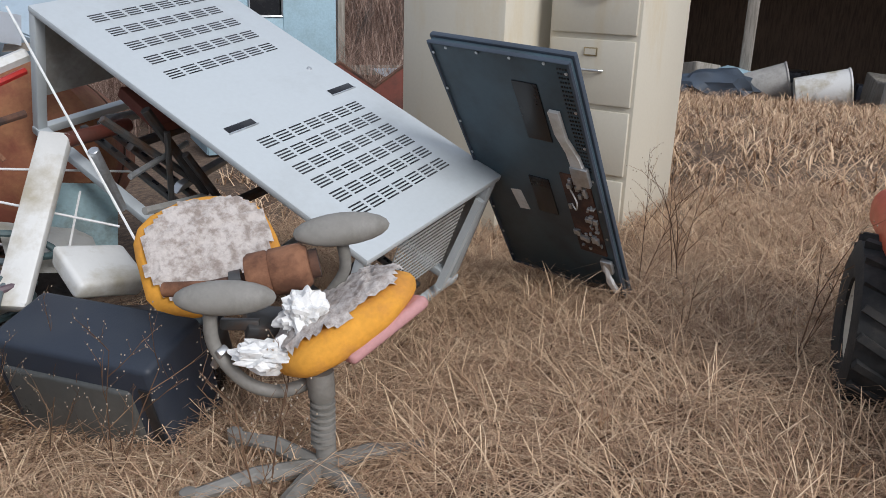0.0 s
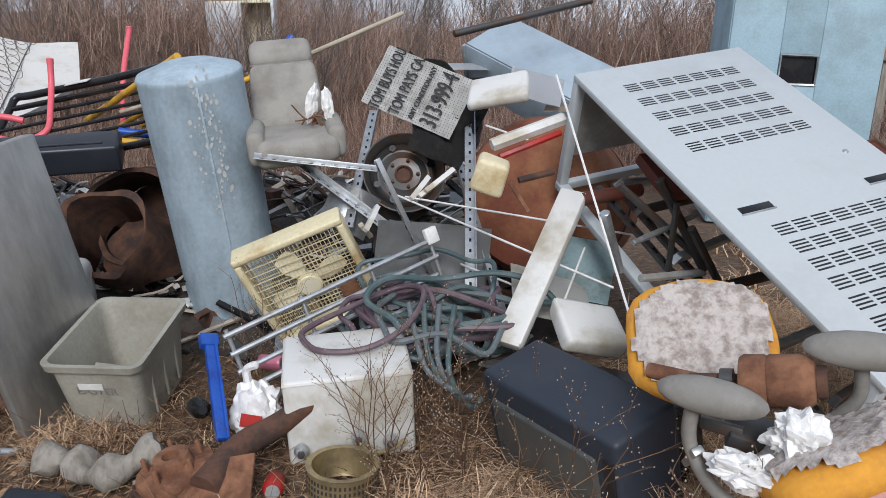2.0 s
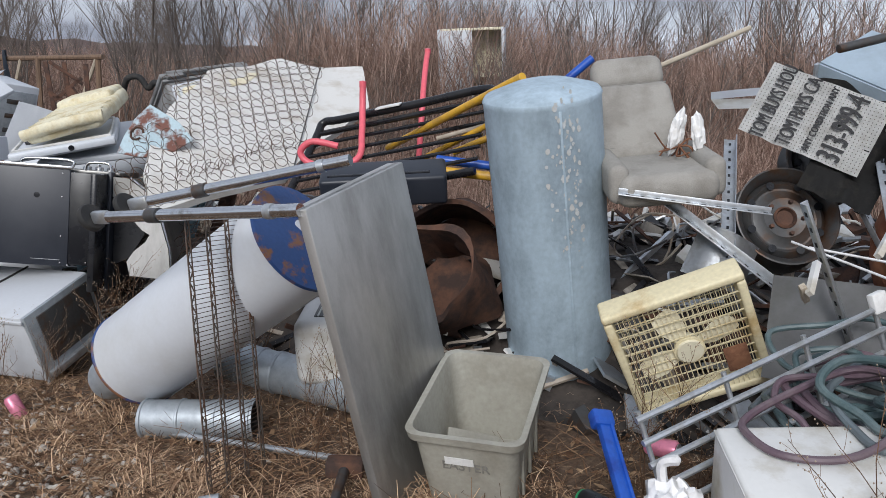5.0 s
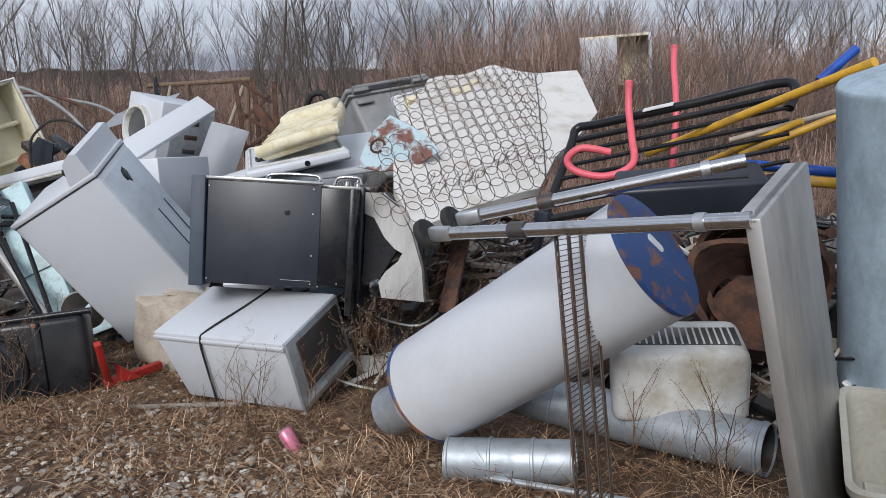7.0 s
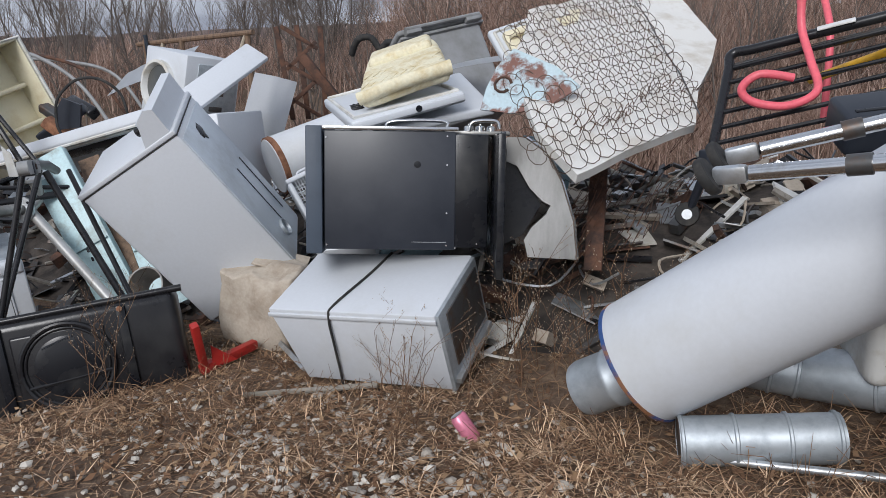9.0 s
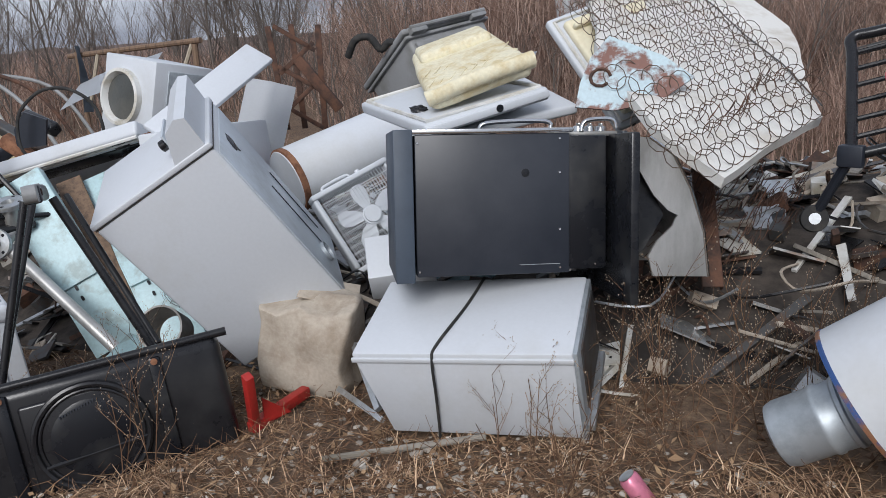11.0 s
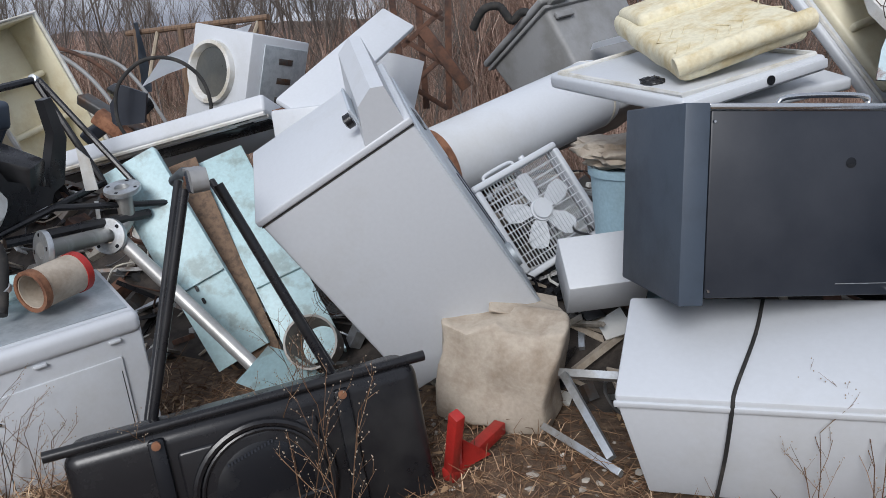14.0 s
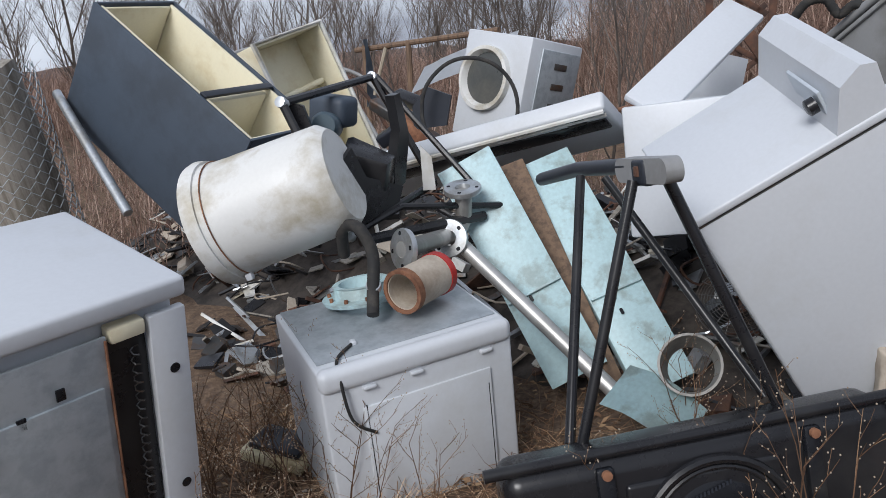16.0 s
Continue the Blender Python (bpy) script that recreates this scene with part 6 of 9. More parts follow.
chest()
bar("stick", (-6.25, 0.52, -0.585), (-5.8, 0.99, -0.53), 0.014, grey_wood, "pale weathered stick lying on the ground", "stick", 8)
cn = thing("drink_can", pose(-5.083, 0.922, ground_z(-5.08, 0.92) + 0.05, 35, 0, -60), "pink and silver drink can lying on the gravel", "can")
part("can_body", rough_up(lathe([(0, -0.061), (0.025, -0.061), (0.033, -0.05), (0.033, 0.048), (0.026, 0.06)], 22), 0.003, 30), can_pink, cn)
part("can_end", lathe([(0.026, 0.06), (0.027, 0.063), (0.023, 0.0615), (0, 0.058)], 22), aluminium, cn)

# ---- cream foam cushion, white doors over the grill ----
lc = thing("fridge_liner", spanned((-6.43, 1.43, 0.63), (-6.145, 1.785, 0.76), (-6.929, 2.227, 0.838)), "cream foam-backed refrigerator door liner, quilted and torn", "door liner")
n = block(0.49, 0.82, 0.1, 0.04, (0.24, 0.44, 0.07), seg=4)
bmesh.ops.subdivide_edges(n, edges=[e for e in n.edges if e.calc_length() > 0.2], cuts=5, use_grid_fill=True)
for v in n.verts:
    k = max(0.0, v.co.y / 0.85)
    v.co.x = 0.24 + (v.co.x - 0.24) * (1 - 0.16 * k * k)
    v.co.z += 0.05 * k
part("foam_body", rough_up(n, 0.01, 7), foam, lc)
for i in range(9):
    x0 = 0.02 + 0.05 * i
    part("quilt_seam", tube([(x0, 0.1, 0.124), (x0 + 0.05, 0.19, 0.13), (x0, 0.28, 0.135), (x0 + 0.05, 0.37, 0.14)], 0.0035, 5), foam, lc)
part("front_roll", rough_up(tube(smooth_path([(-0.01, 0.04, 0.09), (0.12, 0.03, 0.1), (0.36, 0.03, 0.1), (0.5, 0.05, 0.09)], 5), 0.036, 10), 0.008, 8), foam, lc)
part("rear_step", block(0.38, 0.3, 0.07, 0.03, (0.24, 0.68, 0.16), seg=3), foam, lc)


def fridge_door(m, w, h, label, liner=cream_liner):
    t = thing("loose_fridge_slab", m, label, "refrigerator door", "loose refrigerator doors")
    part("skin", block(w, h, 0.05, 0.014, seg=3), white_enamel, t)
    part("gasket", tube([(-w / 2 + 0.03, -h / 2 + 0.03, 0.03), (w / 2 - 0.03, -h / 2 + 0.03, 0.03), (w / 2 - 0.03, h / 2 - 0.03, 0.03), (-w / 2 + 0.03, h / 2 - 0.03, 0.03)], 0.01, 6, closed=True), white_dirty, t)
    part("liner", block(w - 0.12, h - 0.12, 0.05, 0.02, (0, 0, 0.04), seg=3), liner, t, "cream inner liner")
    for i in range(3):
        part("shelf_rib", block(w - 0.16, 0.03, 0.06, 0.012, (0, -h / 3 + h / 3 * i, 0.07), seg=3), liner, t)
    part("hinge_hole", lathe([(0, 0), (0.013, 0), (0.013, 0.004), (0, 0.004)], 14), black_gloss, t, m=pose(-w / 2 + 0.1, -h / 2 - 0.001, 0, 90, 0, 0))
    return t


def lying_door():
    m = spanned((-6.37, 1.30, 0.60), (-6.13, 1.87, 0.72), (-6.929, 2.127, 0.748))
    t = thing("loose_fridge_slab", m, "white refrigerator door lying on the grill under foam", "refrigerator door", "loose refrigerator doors")
    part("skin", block(0.62, 0.95, 0.06, 0.016, (0.31, 0.475, -0.01), seg=3), white_enamel, t)
    part("front_edge", block(0.61, 0.012, 0.034, 0.005, (0.31, -0.004, -0.01)), white_enamel, t)
    part("gasket", tube([(0.03, 0.03, 0.024), (0.59, 0.03, 0.024), (0.59, 0.9, 0.024), (0.03, 0.9, 0.024)], 0.012, 6, closed=True), white_dirty, t)
    part("hinge_hole", lathe([(0, 0), (0.017, 0), (0.017, 0.004), (0, 0.004)], 16), black_gloss, t, m=pose(0.36, -0.0105, -0.006, 90, 0, 0))
    under = thing("loose_fridge_slab", m @ pose(0.1, 0.1, -0.09, 5, 3, -7), "white refrigerator door wedged under another door", "refrigerator door", "loose refrigerator doors")
    part("skin", block(0.66, 0.9, 0.05, 0.016, (0.35, 0.47, -0.01), seg=3), white_enamel, under)


lying_door()
fridge_door(spanned((-6.31, 2.62, 0.79), (-6.22, 2.87, 0.86), (-6.47, 2.72, 1.05)), 0.4, 0.72, "white refrigerator door with cream liner standing on the heap")
solo("torn_plastic", crumple(0.03, 22, (1.6, 1, 0.7)), black_plastic, Matrix.Translation((-6.62, 1.5, 0.66)), "torn black plastic scrap on the heap", "plastic scrap", smooth=False)


# ---- clothes dryer toppled on its front ----
def dryer():
    t = thing("clothes_dryer", pose(-7.364, 0.850, 0.093, 32.3, 15.2, -30.3), "white clothes dryer toppled over with its console up", "dryer")
    W, D, H = 0.6, 0.636, 1.0
    part("cabinet", block(W, D, H, 0.012, seg=3), white_enamel, t)
    part("top_panel", block(W + 0.01, D + 0.012, 0.03, 0.008, (0, -0.002, H / 2 + 0.016), seg=3), white_enamel, t)
    part("seam", block(W + 0.002, D + 0.002, 0.004, 0, (0, 0, H / 2 - 0.004)), steel_dark, t)
    con = plate([(0.14, 0.0), (0.3, 0.0), (0.31, 0.14), (0.27, 0.16), (0.2, 0.13)], W, axis="x", z=0)
    part("console", con, white_enamel, t, "raised control console", m=pose(0, 0, H / 2 + 0.03))
    part("console_panel", block(0.22, 0.012, 0.09, 0.004, (0.12, 0.163, H / 2 + 0.1)), grey_enamel, t, m=pose(0, 0, 0, 0, 0, 0))
    kn = part("timer_knob", lathe([(0, 0), (0.026, 0), (0.026, 0.025), (0.016, 0.03), (0, 0.03)], 16), black_plastic, t, "dark timer knob", m=pose(0.2, 0.15, H / 2 + 0.1, 90, 0, 0))
    back = part("rear_panel", block(W - 0.03, 0.008, H - 0.06, 0.003, (0, D / 2 + 0.003, -0.01)), grey_enamel, t, "grey rear panel")
    lou = bmesh.new()
    for c in range(2):
        for i in range(9):
            block(0.012, 0.006, 0.05, 0.002, (-0.18 + 0.16 * c, D / 2 + 0.008, 0.05 - 0.045 * i), lou, 1)
    ob = part("louvres", lou, charcoal, back, "narrow vent louvres", smooth=False)
    part("inlet_hole", crumple(0.045, 3, (1, 0.3, 1.2), 0.4, 2), black_gloss, back, "torn terminal opening", m=pose(0.0, D / 2 + 0.002, 0.37))
    part("exhaust_ring", lathe([(0.04, -0.005), (0.055, -0.005), (0.055, 0.02), (0.048, 0.02)], 24, close=True), galvanised, back, m=pose(0.05, D / 2 + 0.006, -0.36, -90, 0, 0))
    part("door_hinge", block(0.03, 0.03, 0.06, 0.006, (-W / 2, D / 2 - 0.05, H / 2 + 0.05)), steel_dark, t)


dryer()

wf = box_fan(facing(-7.50, 1.862, -0.03, (0.2, 0.93, 0.32), (-0.51, -0.08, 0.85)), 0.54, 0.1, white_enamel, white_enamel, 5, "white box fan standing tilted between the appliances", 1)
part("carry_handle", tube(smooth_path([(-0.17, 0, 0.268), (-0.15, 0, 0.292), (0.0, 0, 0.292), (0.02, 0, 0.268)], 5), 0.009, 8), white_enamel, wf)
part("control_knob", lathe([(0, 0), (0.018, 0), (0.016, 0.02), (0, 0.02)], 12), white_enamel, wf, m=pose(0.08, 0, 0.268))

e0, e1 = Vector((-8.13, 1.72, 0.15)), Vector((-7.96, 2.97, 0.46))
h2 = thing("water_heater", Matrix.Translation((e0 + e1) / 2) @ (e1 - e0).to_track_quat("Z", "Y").to_matrix().to_4x4(), "smooth white water heater tank lying behind the fan", "water heater")
part("jacket", lathe([(0, -0.66), (0.2, -0.66), (0.212, -0.64), (0.212, 0.58), (0.204, 0.63), (0.17, 0.655), (0, 0.665)], 48), white_enamel, h2)
part("end_rim", lathe([(0.212, 0.565), (0.216, 0.57), (0.216, 0.58), (0.212, 0.585)], 48, close=True), white_dirty, h2)
part("rust_ring", lathe([(0.205, -0.655), (0.216, -0.65), (0.216, -0.62), (0.211, -0.61)], 48, close=True), rust_light, h2)

bb = thing("blue_barrel", pose(-6.98, 2.12, -0.12, 4, -3, 0), "faded light blue plastic barrel behind the fan", "barrel")
part("wall", lathe([(0, -0.4), (0.27, -0.4), (0.285, -0.38), (0.285, -0.1), (0.295, -0.08), (0.285, -0.06), (0.285, 0.32), (0.29, 0.35), (0.28, 0.36), (0, 0.36)], 44), blue_faded, bb)
part("rim", lathe([(0.28, 0.33), (0.296, 0.335), (0.296, 0.365), (0.28, 0.37)], 44, close=True), blue_faded, bb)
solo("burlap_sack", crumple(0.2, 31, (1.2, 0.9, 0.36), 0.3, 4), cardboard, Matrix.Translation((-7.05, 1.95, 0.3)), "torn brown burlap sack on the barrel", "sack")
sb = thing("metal_box", spanned((-6.86, 1.29, -0.15), (-6.6, 1.6, -0.12), (-7.0, 1.5, 0.05)), "small white enamel sheet-metal box wedged in the heap", "box")
part("case", block(0.34, 0.26, 0.2, 0.008, (0.18, 0.12, -0.1)), white_enamel, sb)
part("vents", block(0.05, 0.04, 0.003, 0, (0.3, 0.04, 0.001)), screen_grey, sb)
cb = thing("cardboard_box", pose(-6.98, 1.02, -0.42, 4, 6, 28), "soggy crumpled brown cardboard box under the dryer", "cardboard box")
bm = block(0.46, 0.3, 0.44, 0.02, seg=3)
bmesh.ops.subdivide_edges(bm, edges=[e for e in bm.edges if e.calc_length() > 0.1], cuts=5, use_grid_fill=True)
part("box_body", rough_up(bm, 0.055, 7, 4), cardboard, cb)
part("flap", rough_up(block(0.3, 0.2, 0.012, 0.003), 0.04, 7), cardboard, cb, m=pose(0.06, 0.1, 0.23, 8, 10, 20))
rb = thing("red_bracket", Matrix.Translation((-6.76, 0.6, -0.62)), "red painted steel bracket on the ground", "bracket")
part("foot", block(0.05, 0.36, 0.05, 0.006, (-0.03, 0.1, 0.0)), red_paint, rb, m=pose(0, 0, 0, 4, 0, 12))
part("upright", block(0.045, 0.04, 0.34, 0.006, (0, 0, 0.15)), red_paint, rb, m=pose(-0.02, -0.06, 0, 12, 22, 0))
part("gusset", plate([(-0.02, 0), (0.12, 0), (-0.02, 0.12)], 0.008, axis="x", z=0), red_paint, rb)
for a, b, w in (((-6.69, 1.06, -0.4), (-6.36, 0.91, -0.56), 0.02), ((-6.75, 1.08, -0.42), (-6.45, 1.25, -0.41), 0.022), ((-6.7, 0.95, -0.58), (-6.3, 0.88, -0.58), 0.018)):
    bar("channel_bar", a, b, w, aluminium, "short grey steel channel bar beside the dishwasher", "bar", 4, group="loose channel bars")


# ---- black moulded base with its struts ----
def hoop_base():
    t = thing("hoop_base", pose(-7.086, -0.023, -0.485, -9.0, -4.5, 67.5), "black moulded plastic hoop base tipped on edge with struts", "hoop base")
    W, T, H = 1.12, 0.2, 0.5
    part("shell", block(W, T, H, 0.05, seg=4), black_plastic, t)
    part("recess_panel", block(0.44, 0.03, H * 0.8, 0.04, (-0.02, -T / 2 + 0.004, -0.03), seg=3), black_plastic, t)
    ring = [(0.0 + 0.215 * math.cos(2 * math.pi * k / 40), -T / 2 - 0.012, -0.02 + 0.215 * math.sin(2 * math.pi * k / 40)) for k in range(40)]
    part("moulded_ring", tube(ring, 0.014, 8, closed=True), black_plastic, t)
    part("moulded_ring", tube([(x * 0.9, y, -0.02 + (z + 0.02) * 0.9) for x, y, z in ring], 0.008, 8, closed=True), black_plastic, t)
    part("ring_dome", lathe([(0, 0.02), (0.12, 0.014), (0.19, 0.0), (0.2, -0.01)], 36), black_gloss, t, m=pose(0.0, -T / 2 - 0.004, -0.02, 90, 0, 0))
    part("rib", tube([(-0.2, -T / 2 - 0.014, -0.1), (0.2, -T / 2 - 0.014, -0.08)], 0.01, 6), black_plastic, t)
    for x in (-0.29, 0.29):
        part("channel", block(0.05, 0.03, H * 0.92, 0.01, (x, -T / 2 - 0.004, 0)), black_gloss, t)
        part("bolt", lathe([(0, 0), (0.014, 0), (0.014, 0.012), (0, 0.014)], 10), rust_light, t, m=pose(x, -T / 2 - 0.02, 0.215, 90, 0, 0))
    part("top_bar", tube([(-0.605, -0.07, H / 2 + 0.005), (0.595, -0.07, H / 2 + 0.005)], 0.018, 10), black_plastic, t)
    marks = bmesh.new()
    for i in range(14):
        block(0.006, 0.001, 0.012, 0, (-0.1 + 0.011 * i, -T / 2 - 0.021, 0.09 + 0.003 * i), marks)
    part("moulded_lettering", marks, charcoal, t, "small raised marks", smooth=False)
    inv = t.matrix_world.inverted()

    def strut(a, b, r=0.016):
        part("strut", tube([inv @ Vector(a), inv @ Vector(b)], r, 10), black_plastic, t, "black tubular strut")

    strut((-7.325, -0.05, 0.44), (-7.29, -0.29, -0.31))
    strut((-7.74, 0.11, 0.39), (-7.36, -0.27, -0.31))
    strut((-7.295, 0.05, 0.44), (-7.06, 0.27, -0.25), 0.018)
    strut((-7.80, 0.27, 0.36), (-7.16, 0.33, -0.26), 0.015)
    for p in ((-7.264, -0.284, -0.281), (-7.042, 0.261, -0.243)):
        part("pivot_bolt", lathe([(0, -0.03), (0.013, -0.03), (0.013, 0.03), (0, 0.03)], 10), rust_light, t, m=Matrix.Translation(inv @ Vector(p)) @ pose(0, 0, 0, 90, 0, 0))
    arm = Matrix.Translation((inv @ Vector((-7.3, -0.02, 0.47)))) @ (inv.to_3x3() @ Vector((-0.93, 0.34, -0.12))).to_track_quat("X", "Z").to_matrix().to_4x4()
    head = part("joint_plate", plate(rounded(0.34, 0.07, 0.034, 6), 0.05, axis="y", z=0), bin_grey, t, "grey joint plate", m=arm)
    part("joint_block", block(0.085, 0.064, 0.075, 0.012, (0.0, 0, -0.005), seg=3), charcoal, head)
    part("square_hole", block(0.03, 0.074, 0.03, 0.004, (0, 0, 0)), rust, head)
    part("arm_tube", tube([(0.1, 0, 0.01), (0.55, 0.0, 0.0), (0.95, 0.02, -0.04)], 0.026, 10), charcoal, head)
    return t


hoop_base()


# ---- grey lidded bin, rusty lattice, white appliances at the back ----
gb = thing("rubbish_bin", spanned((-8.67, 3.28, 1.02), (-8.6, 4.1, 1.14), (-9.26, 2.96, 0.6)), "big grey plastic lidded bin tipped on the heap", "bin")
n = block(0.84, 0.76, 0.85, 0.04, (0.42, 0.38, -0.46), seg=3)
for v in n.verts:
    if v.co.z < -0.4:
        v.co.x = 0.42 + (v.co.x - 0.42) * 0.84
        v.co.y = 0.38 + (v.co.y - 0.38) * 0.8
part("body", n, bin_grey, gb)
part("lid", block(0.92, 0.84, 0.05, 0.02, (0.42, 0.38, 0.0), seg=3), bin_grey, gb)
part("rim", block(0.9, 0.82, 0.03, 0.012, (0.42, 0.38, -0.05), seg=2), bin_grey, gb)
for x in (0.1, 0.74):
    part("hinge_lug", block(0.16, 0.07, 0.06, 0.012, (x, -0.05, -0.02)), bin_grey, gb)
part("hand_rail", tube([(0.02, -0.075, 0.0), (0.82, -0.075, 0.0)], 0.018, 8), bin_grey, gb)
part("side_latch", block(0.17, 0.03, 0.05, 0.01, (0.12, -0.02, -0.13)), bin_grey, gb)
part("label_patch", block(0.3, 0.004, 0.22, 0.0, (0.32, 0.003, -0.3)), blue_faded, gb, "faded blue panel", m=pose(0, 0.017, 0, 6, 0, 0))

lt = thing("iron_lattice", spanned((-9.24, 2.48, 0.36), (-9.02, 2.71, 0.36), (-9.3, 2.32, 1.1)), "rusty riveted iron lattice standing on the heap", "lattice")
for x in (0.0, 0.14, 0.3):
    part("flat_bar", block(0.045, 0.8, 0.012, 0.003, (x, 0.38, 0)), rust, lt, m=pose(0, 0, 0, 0, 0, 4 - 20 * x))
for i in range(5):
    part("diagonal_bar", block(0.36, 0.035, 0.01, 0.003), rust, lt, m=pose(0.14, 0.08 + 0.15 * i, 0.012, 0, 0, 38 if i % 2 else -34))
part("angle_iron", block(0.08, 0.5, 0.06, 0.006, (0.42, 0.1, 0.0)), rust, lt, m=pose(0, 0, 0, 0, 0, 35))

wl_ = thing("freezer_lid", spanned((-8.46, 1.0, 0.58), (-8.605, 1.83, 1.0), (-8.196, 0.928, 0.339)), "white enamel freezer lid tilted up on the heap", "freezer lid")
part("skin", block(0.96, 0.22, 0.04, 0.014, (0.46, 0.1, 0), seg=2), white_enamel, wl_)
part("inner_tray", block(0.82, 0.16, 0.03, 0.012, (0.49, 0.11, 0.03)), grey_enamel, wl_, "pale grey inner skin")
part("hinge_tab", block(0.03, 0.02, 0.06, 0.004, (0.72, 0.15, 0.05)), steel_dark, wl_)
part("latch", block(0.05, 0.03, 0.03, 0.006, (0.06, 0.1, 0.035)), galvanised, wl_)
cf_ = thing("chest_freezer", spanned((-8.38, 0.96, 0.56), (-8.0, 1.3, 0.6), (-8.9, 1.5, 0.5)), "white enamel chest freezer tipped against the dryer", "freezer")
part("cabinet", block(0.55, 0.75, 0.6, 0.015, (0.22, 0.36, -0.32), seg=2), white_enamel, cf_)
part("rust_corner", crumple(0.05, 41, (1, 1, 0.4), 0.3, 2), rust_light, cf_, m=pose(-0.03, 0.1, -0.03))

dp = thing("loose_fridge_slab", spanned((-9.83, 0.23, 0.2), (-8.6, 1.08, 0.54), (-9.9, 0.3, 0.4)), "long white refrigerator door lying across the heap", "refrigerator door", "loose refrigerator doors")
part("skin", block(1.5, 0.1, 0.5, 0.02, (0.72, 0.02, -0.2), seg=3), white_enamel, dp)
part("gasket", tube([(0.0, -0.035, 0.03), (1.46, -0.035, 0.03)], 0.012, 6), white_dirty, dp)
part("gasket", tube([(0.0, -0.036, -0.01), (1.46, -0.036, -0.01)], 0.01, 6), white_dirty, dp)
part("handle_slot", block(0.1, 0.01, 0.06, 0.01, (1.3, -0.035, -0.03)), black_gloss, dp, "black handle slot")
part("dark_lining", block(1.4, 0.08, 0.12, 0.01, (0.74, -0.0, -0.12)), black_plastic, dp)

wm = thing("washing_machine", facing(-11.2, 2.33, 0.5, (0.95, 0.22, -0.16), (0.14, 0.2, 0.97)), "white front-loading washing machine tipped on the heap", "washing machine")
part("cabinet", block(0.7, 0.66, 0.86, 0.015, seg=2), white_enamel, wm)
part("drum_rim", lathe([(0.2, -0.02), (0.26, -0.02), (0.26, 0.05), (0.23, 0.055), (0.21, 0.02)], 36, close=True), white_dirty, wm, m=pose(-0.06, -0.335, 0.06, 90, 0, 0))
part("drum", lathe([(0, 0.012), (0.12, 0.004), (0.215, 0.0)], 36), screen_grey, wm, "dark drum opening", m=pose(-0.06, -0.338, 0.06, 90, 0, 0))
part("rear_panel", block(0.02, 0.5, 0.6, 0.01, (0.36, 0.05, 0.06)), galvanised, wm, "bare metal side bracing")
for i in range(3):
    part("side_slot", block(0.006, 0.16, 0.05, 0.004, (0.373, 0.05, 0.24 - 0.16 * i)), steel_dark, wm)
for (x, y, z, w, h, a, b, c) in ((-11.7, 2.15, 0.76, 0.95, 0.6, 22, -16, 40), (-8.98, 2.12, 0.48, 0.36, 0.56, 66, 15, 48), (-8.05, 3.6, 0.76, 0.7, 0.2, 12, -8, 30)):
    scrap_panel(pose(x, y, z, a, b, c), w, h, 0.05, white_enamel, "white enamel appliance panel on the heap", "appliance panel", bend=0.02, seed=x)
hs = thing("ribbed_hose", Matrix.Translation((-8.95, 3.2, 0.92)) @ pose(0, 0, 0, 20, 10, 40), "black corrugated hose looped on the heap", "hose")
pts = smooth_path([(-0.22, 0, -0.1), (-0.16, 0.0, 0.05), (-0.05, 0.02, 0.08), (0.05, 0.0, 0.0), (0.12, 0, 0.07), (0.22, 0, 0.04), (0.28, 0, -0.1)], 10)
part("hose", tube(pts, 0.028, 10, radii=[0.028 + (0.004 if i % 2 else 0) for i in range(len(pts))]), black_rubber, hs)


# ---- hoop of black cable ----
rg = thing("cable_hoop", Matrix.Translation((-9.75, 0.945, 0.5)) @ Vector((0.79, -0.6, 0.12)).to_track_quat("Z", "Y").to_matrix().to_4x4(), "big hoop of black cable standing on the white door", "cable")
part("hoop", tube([(0.29 * math.cos(2 * math.pi * k / 48), 0.3 * math.sin(2 * math.pi * k / 48), 0.01 * math.sin(k)) for k in range(48)], 0.012, 8, closed=True), black_rubber, rg)
part("clamp", block(0.14, 0.04, 0.04, 0.01, (0.03, -0.27, 0)), bin_grey, rg)
part("tail", tube(smooth_path([(0.1, -0.26, 0), (0.16, -0.2, 0.03), (0.2, -0.1, 0.04)], 5), 0.012, 8), black_rubber, rg)


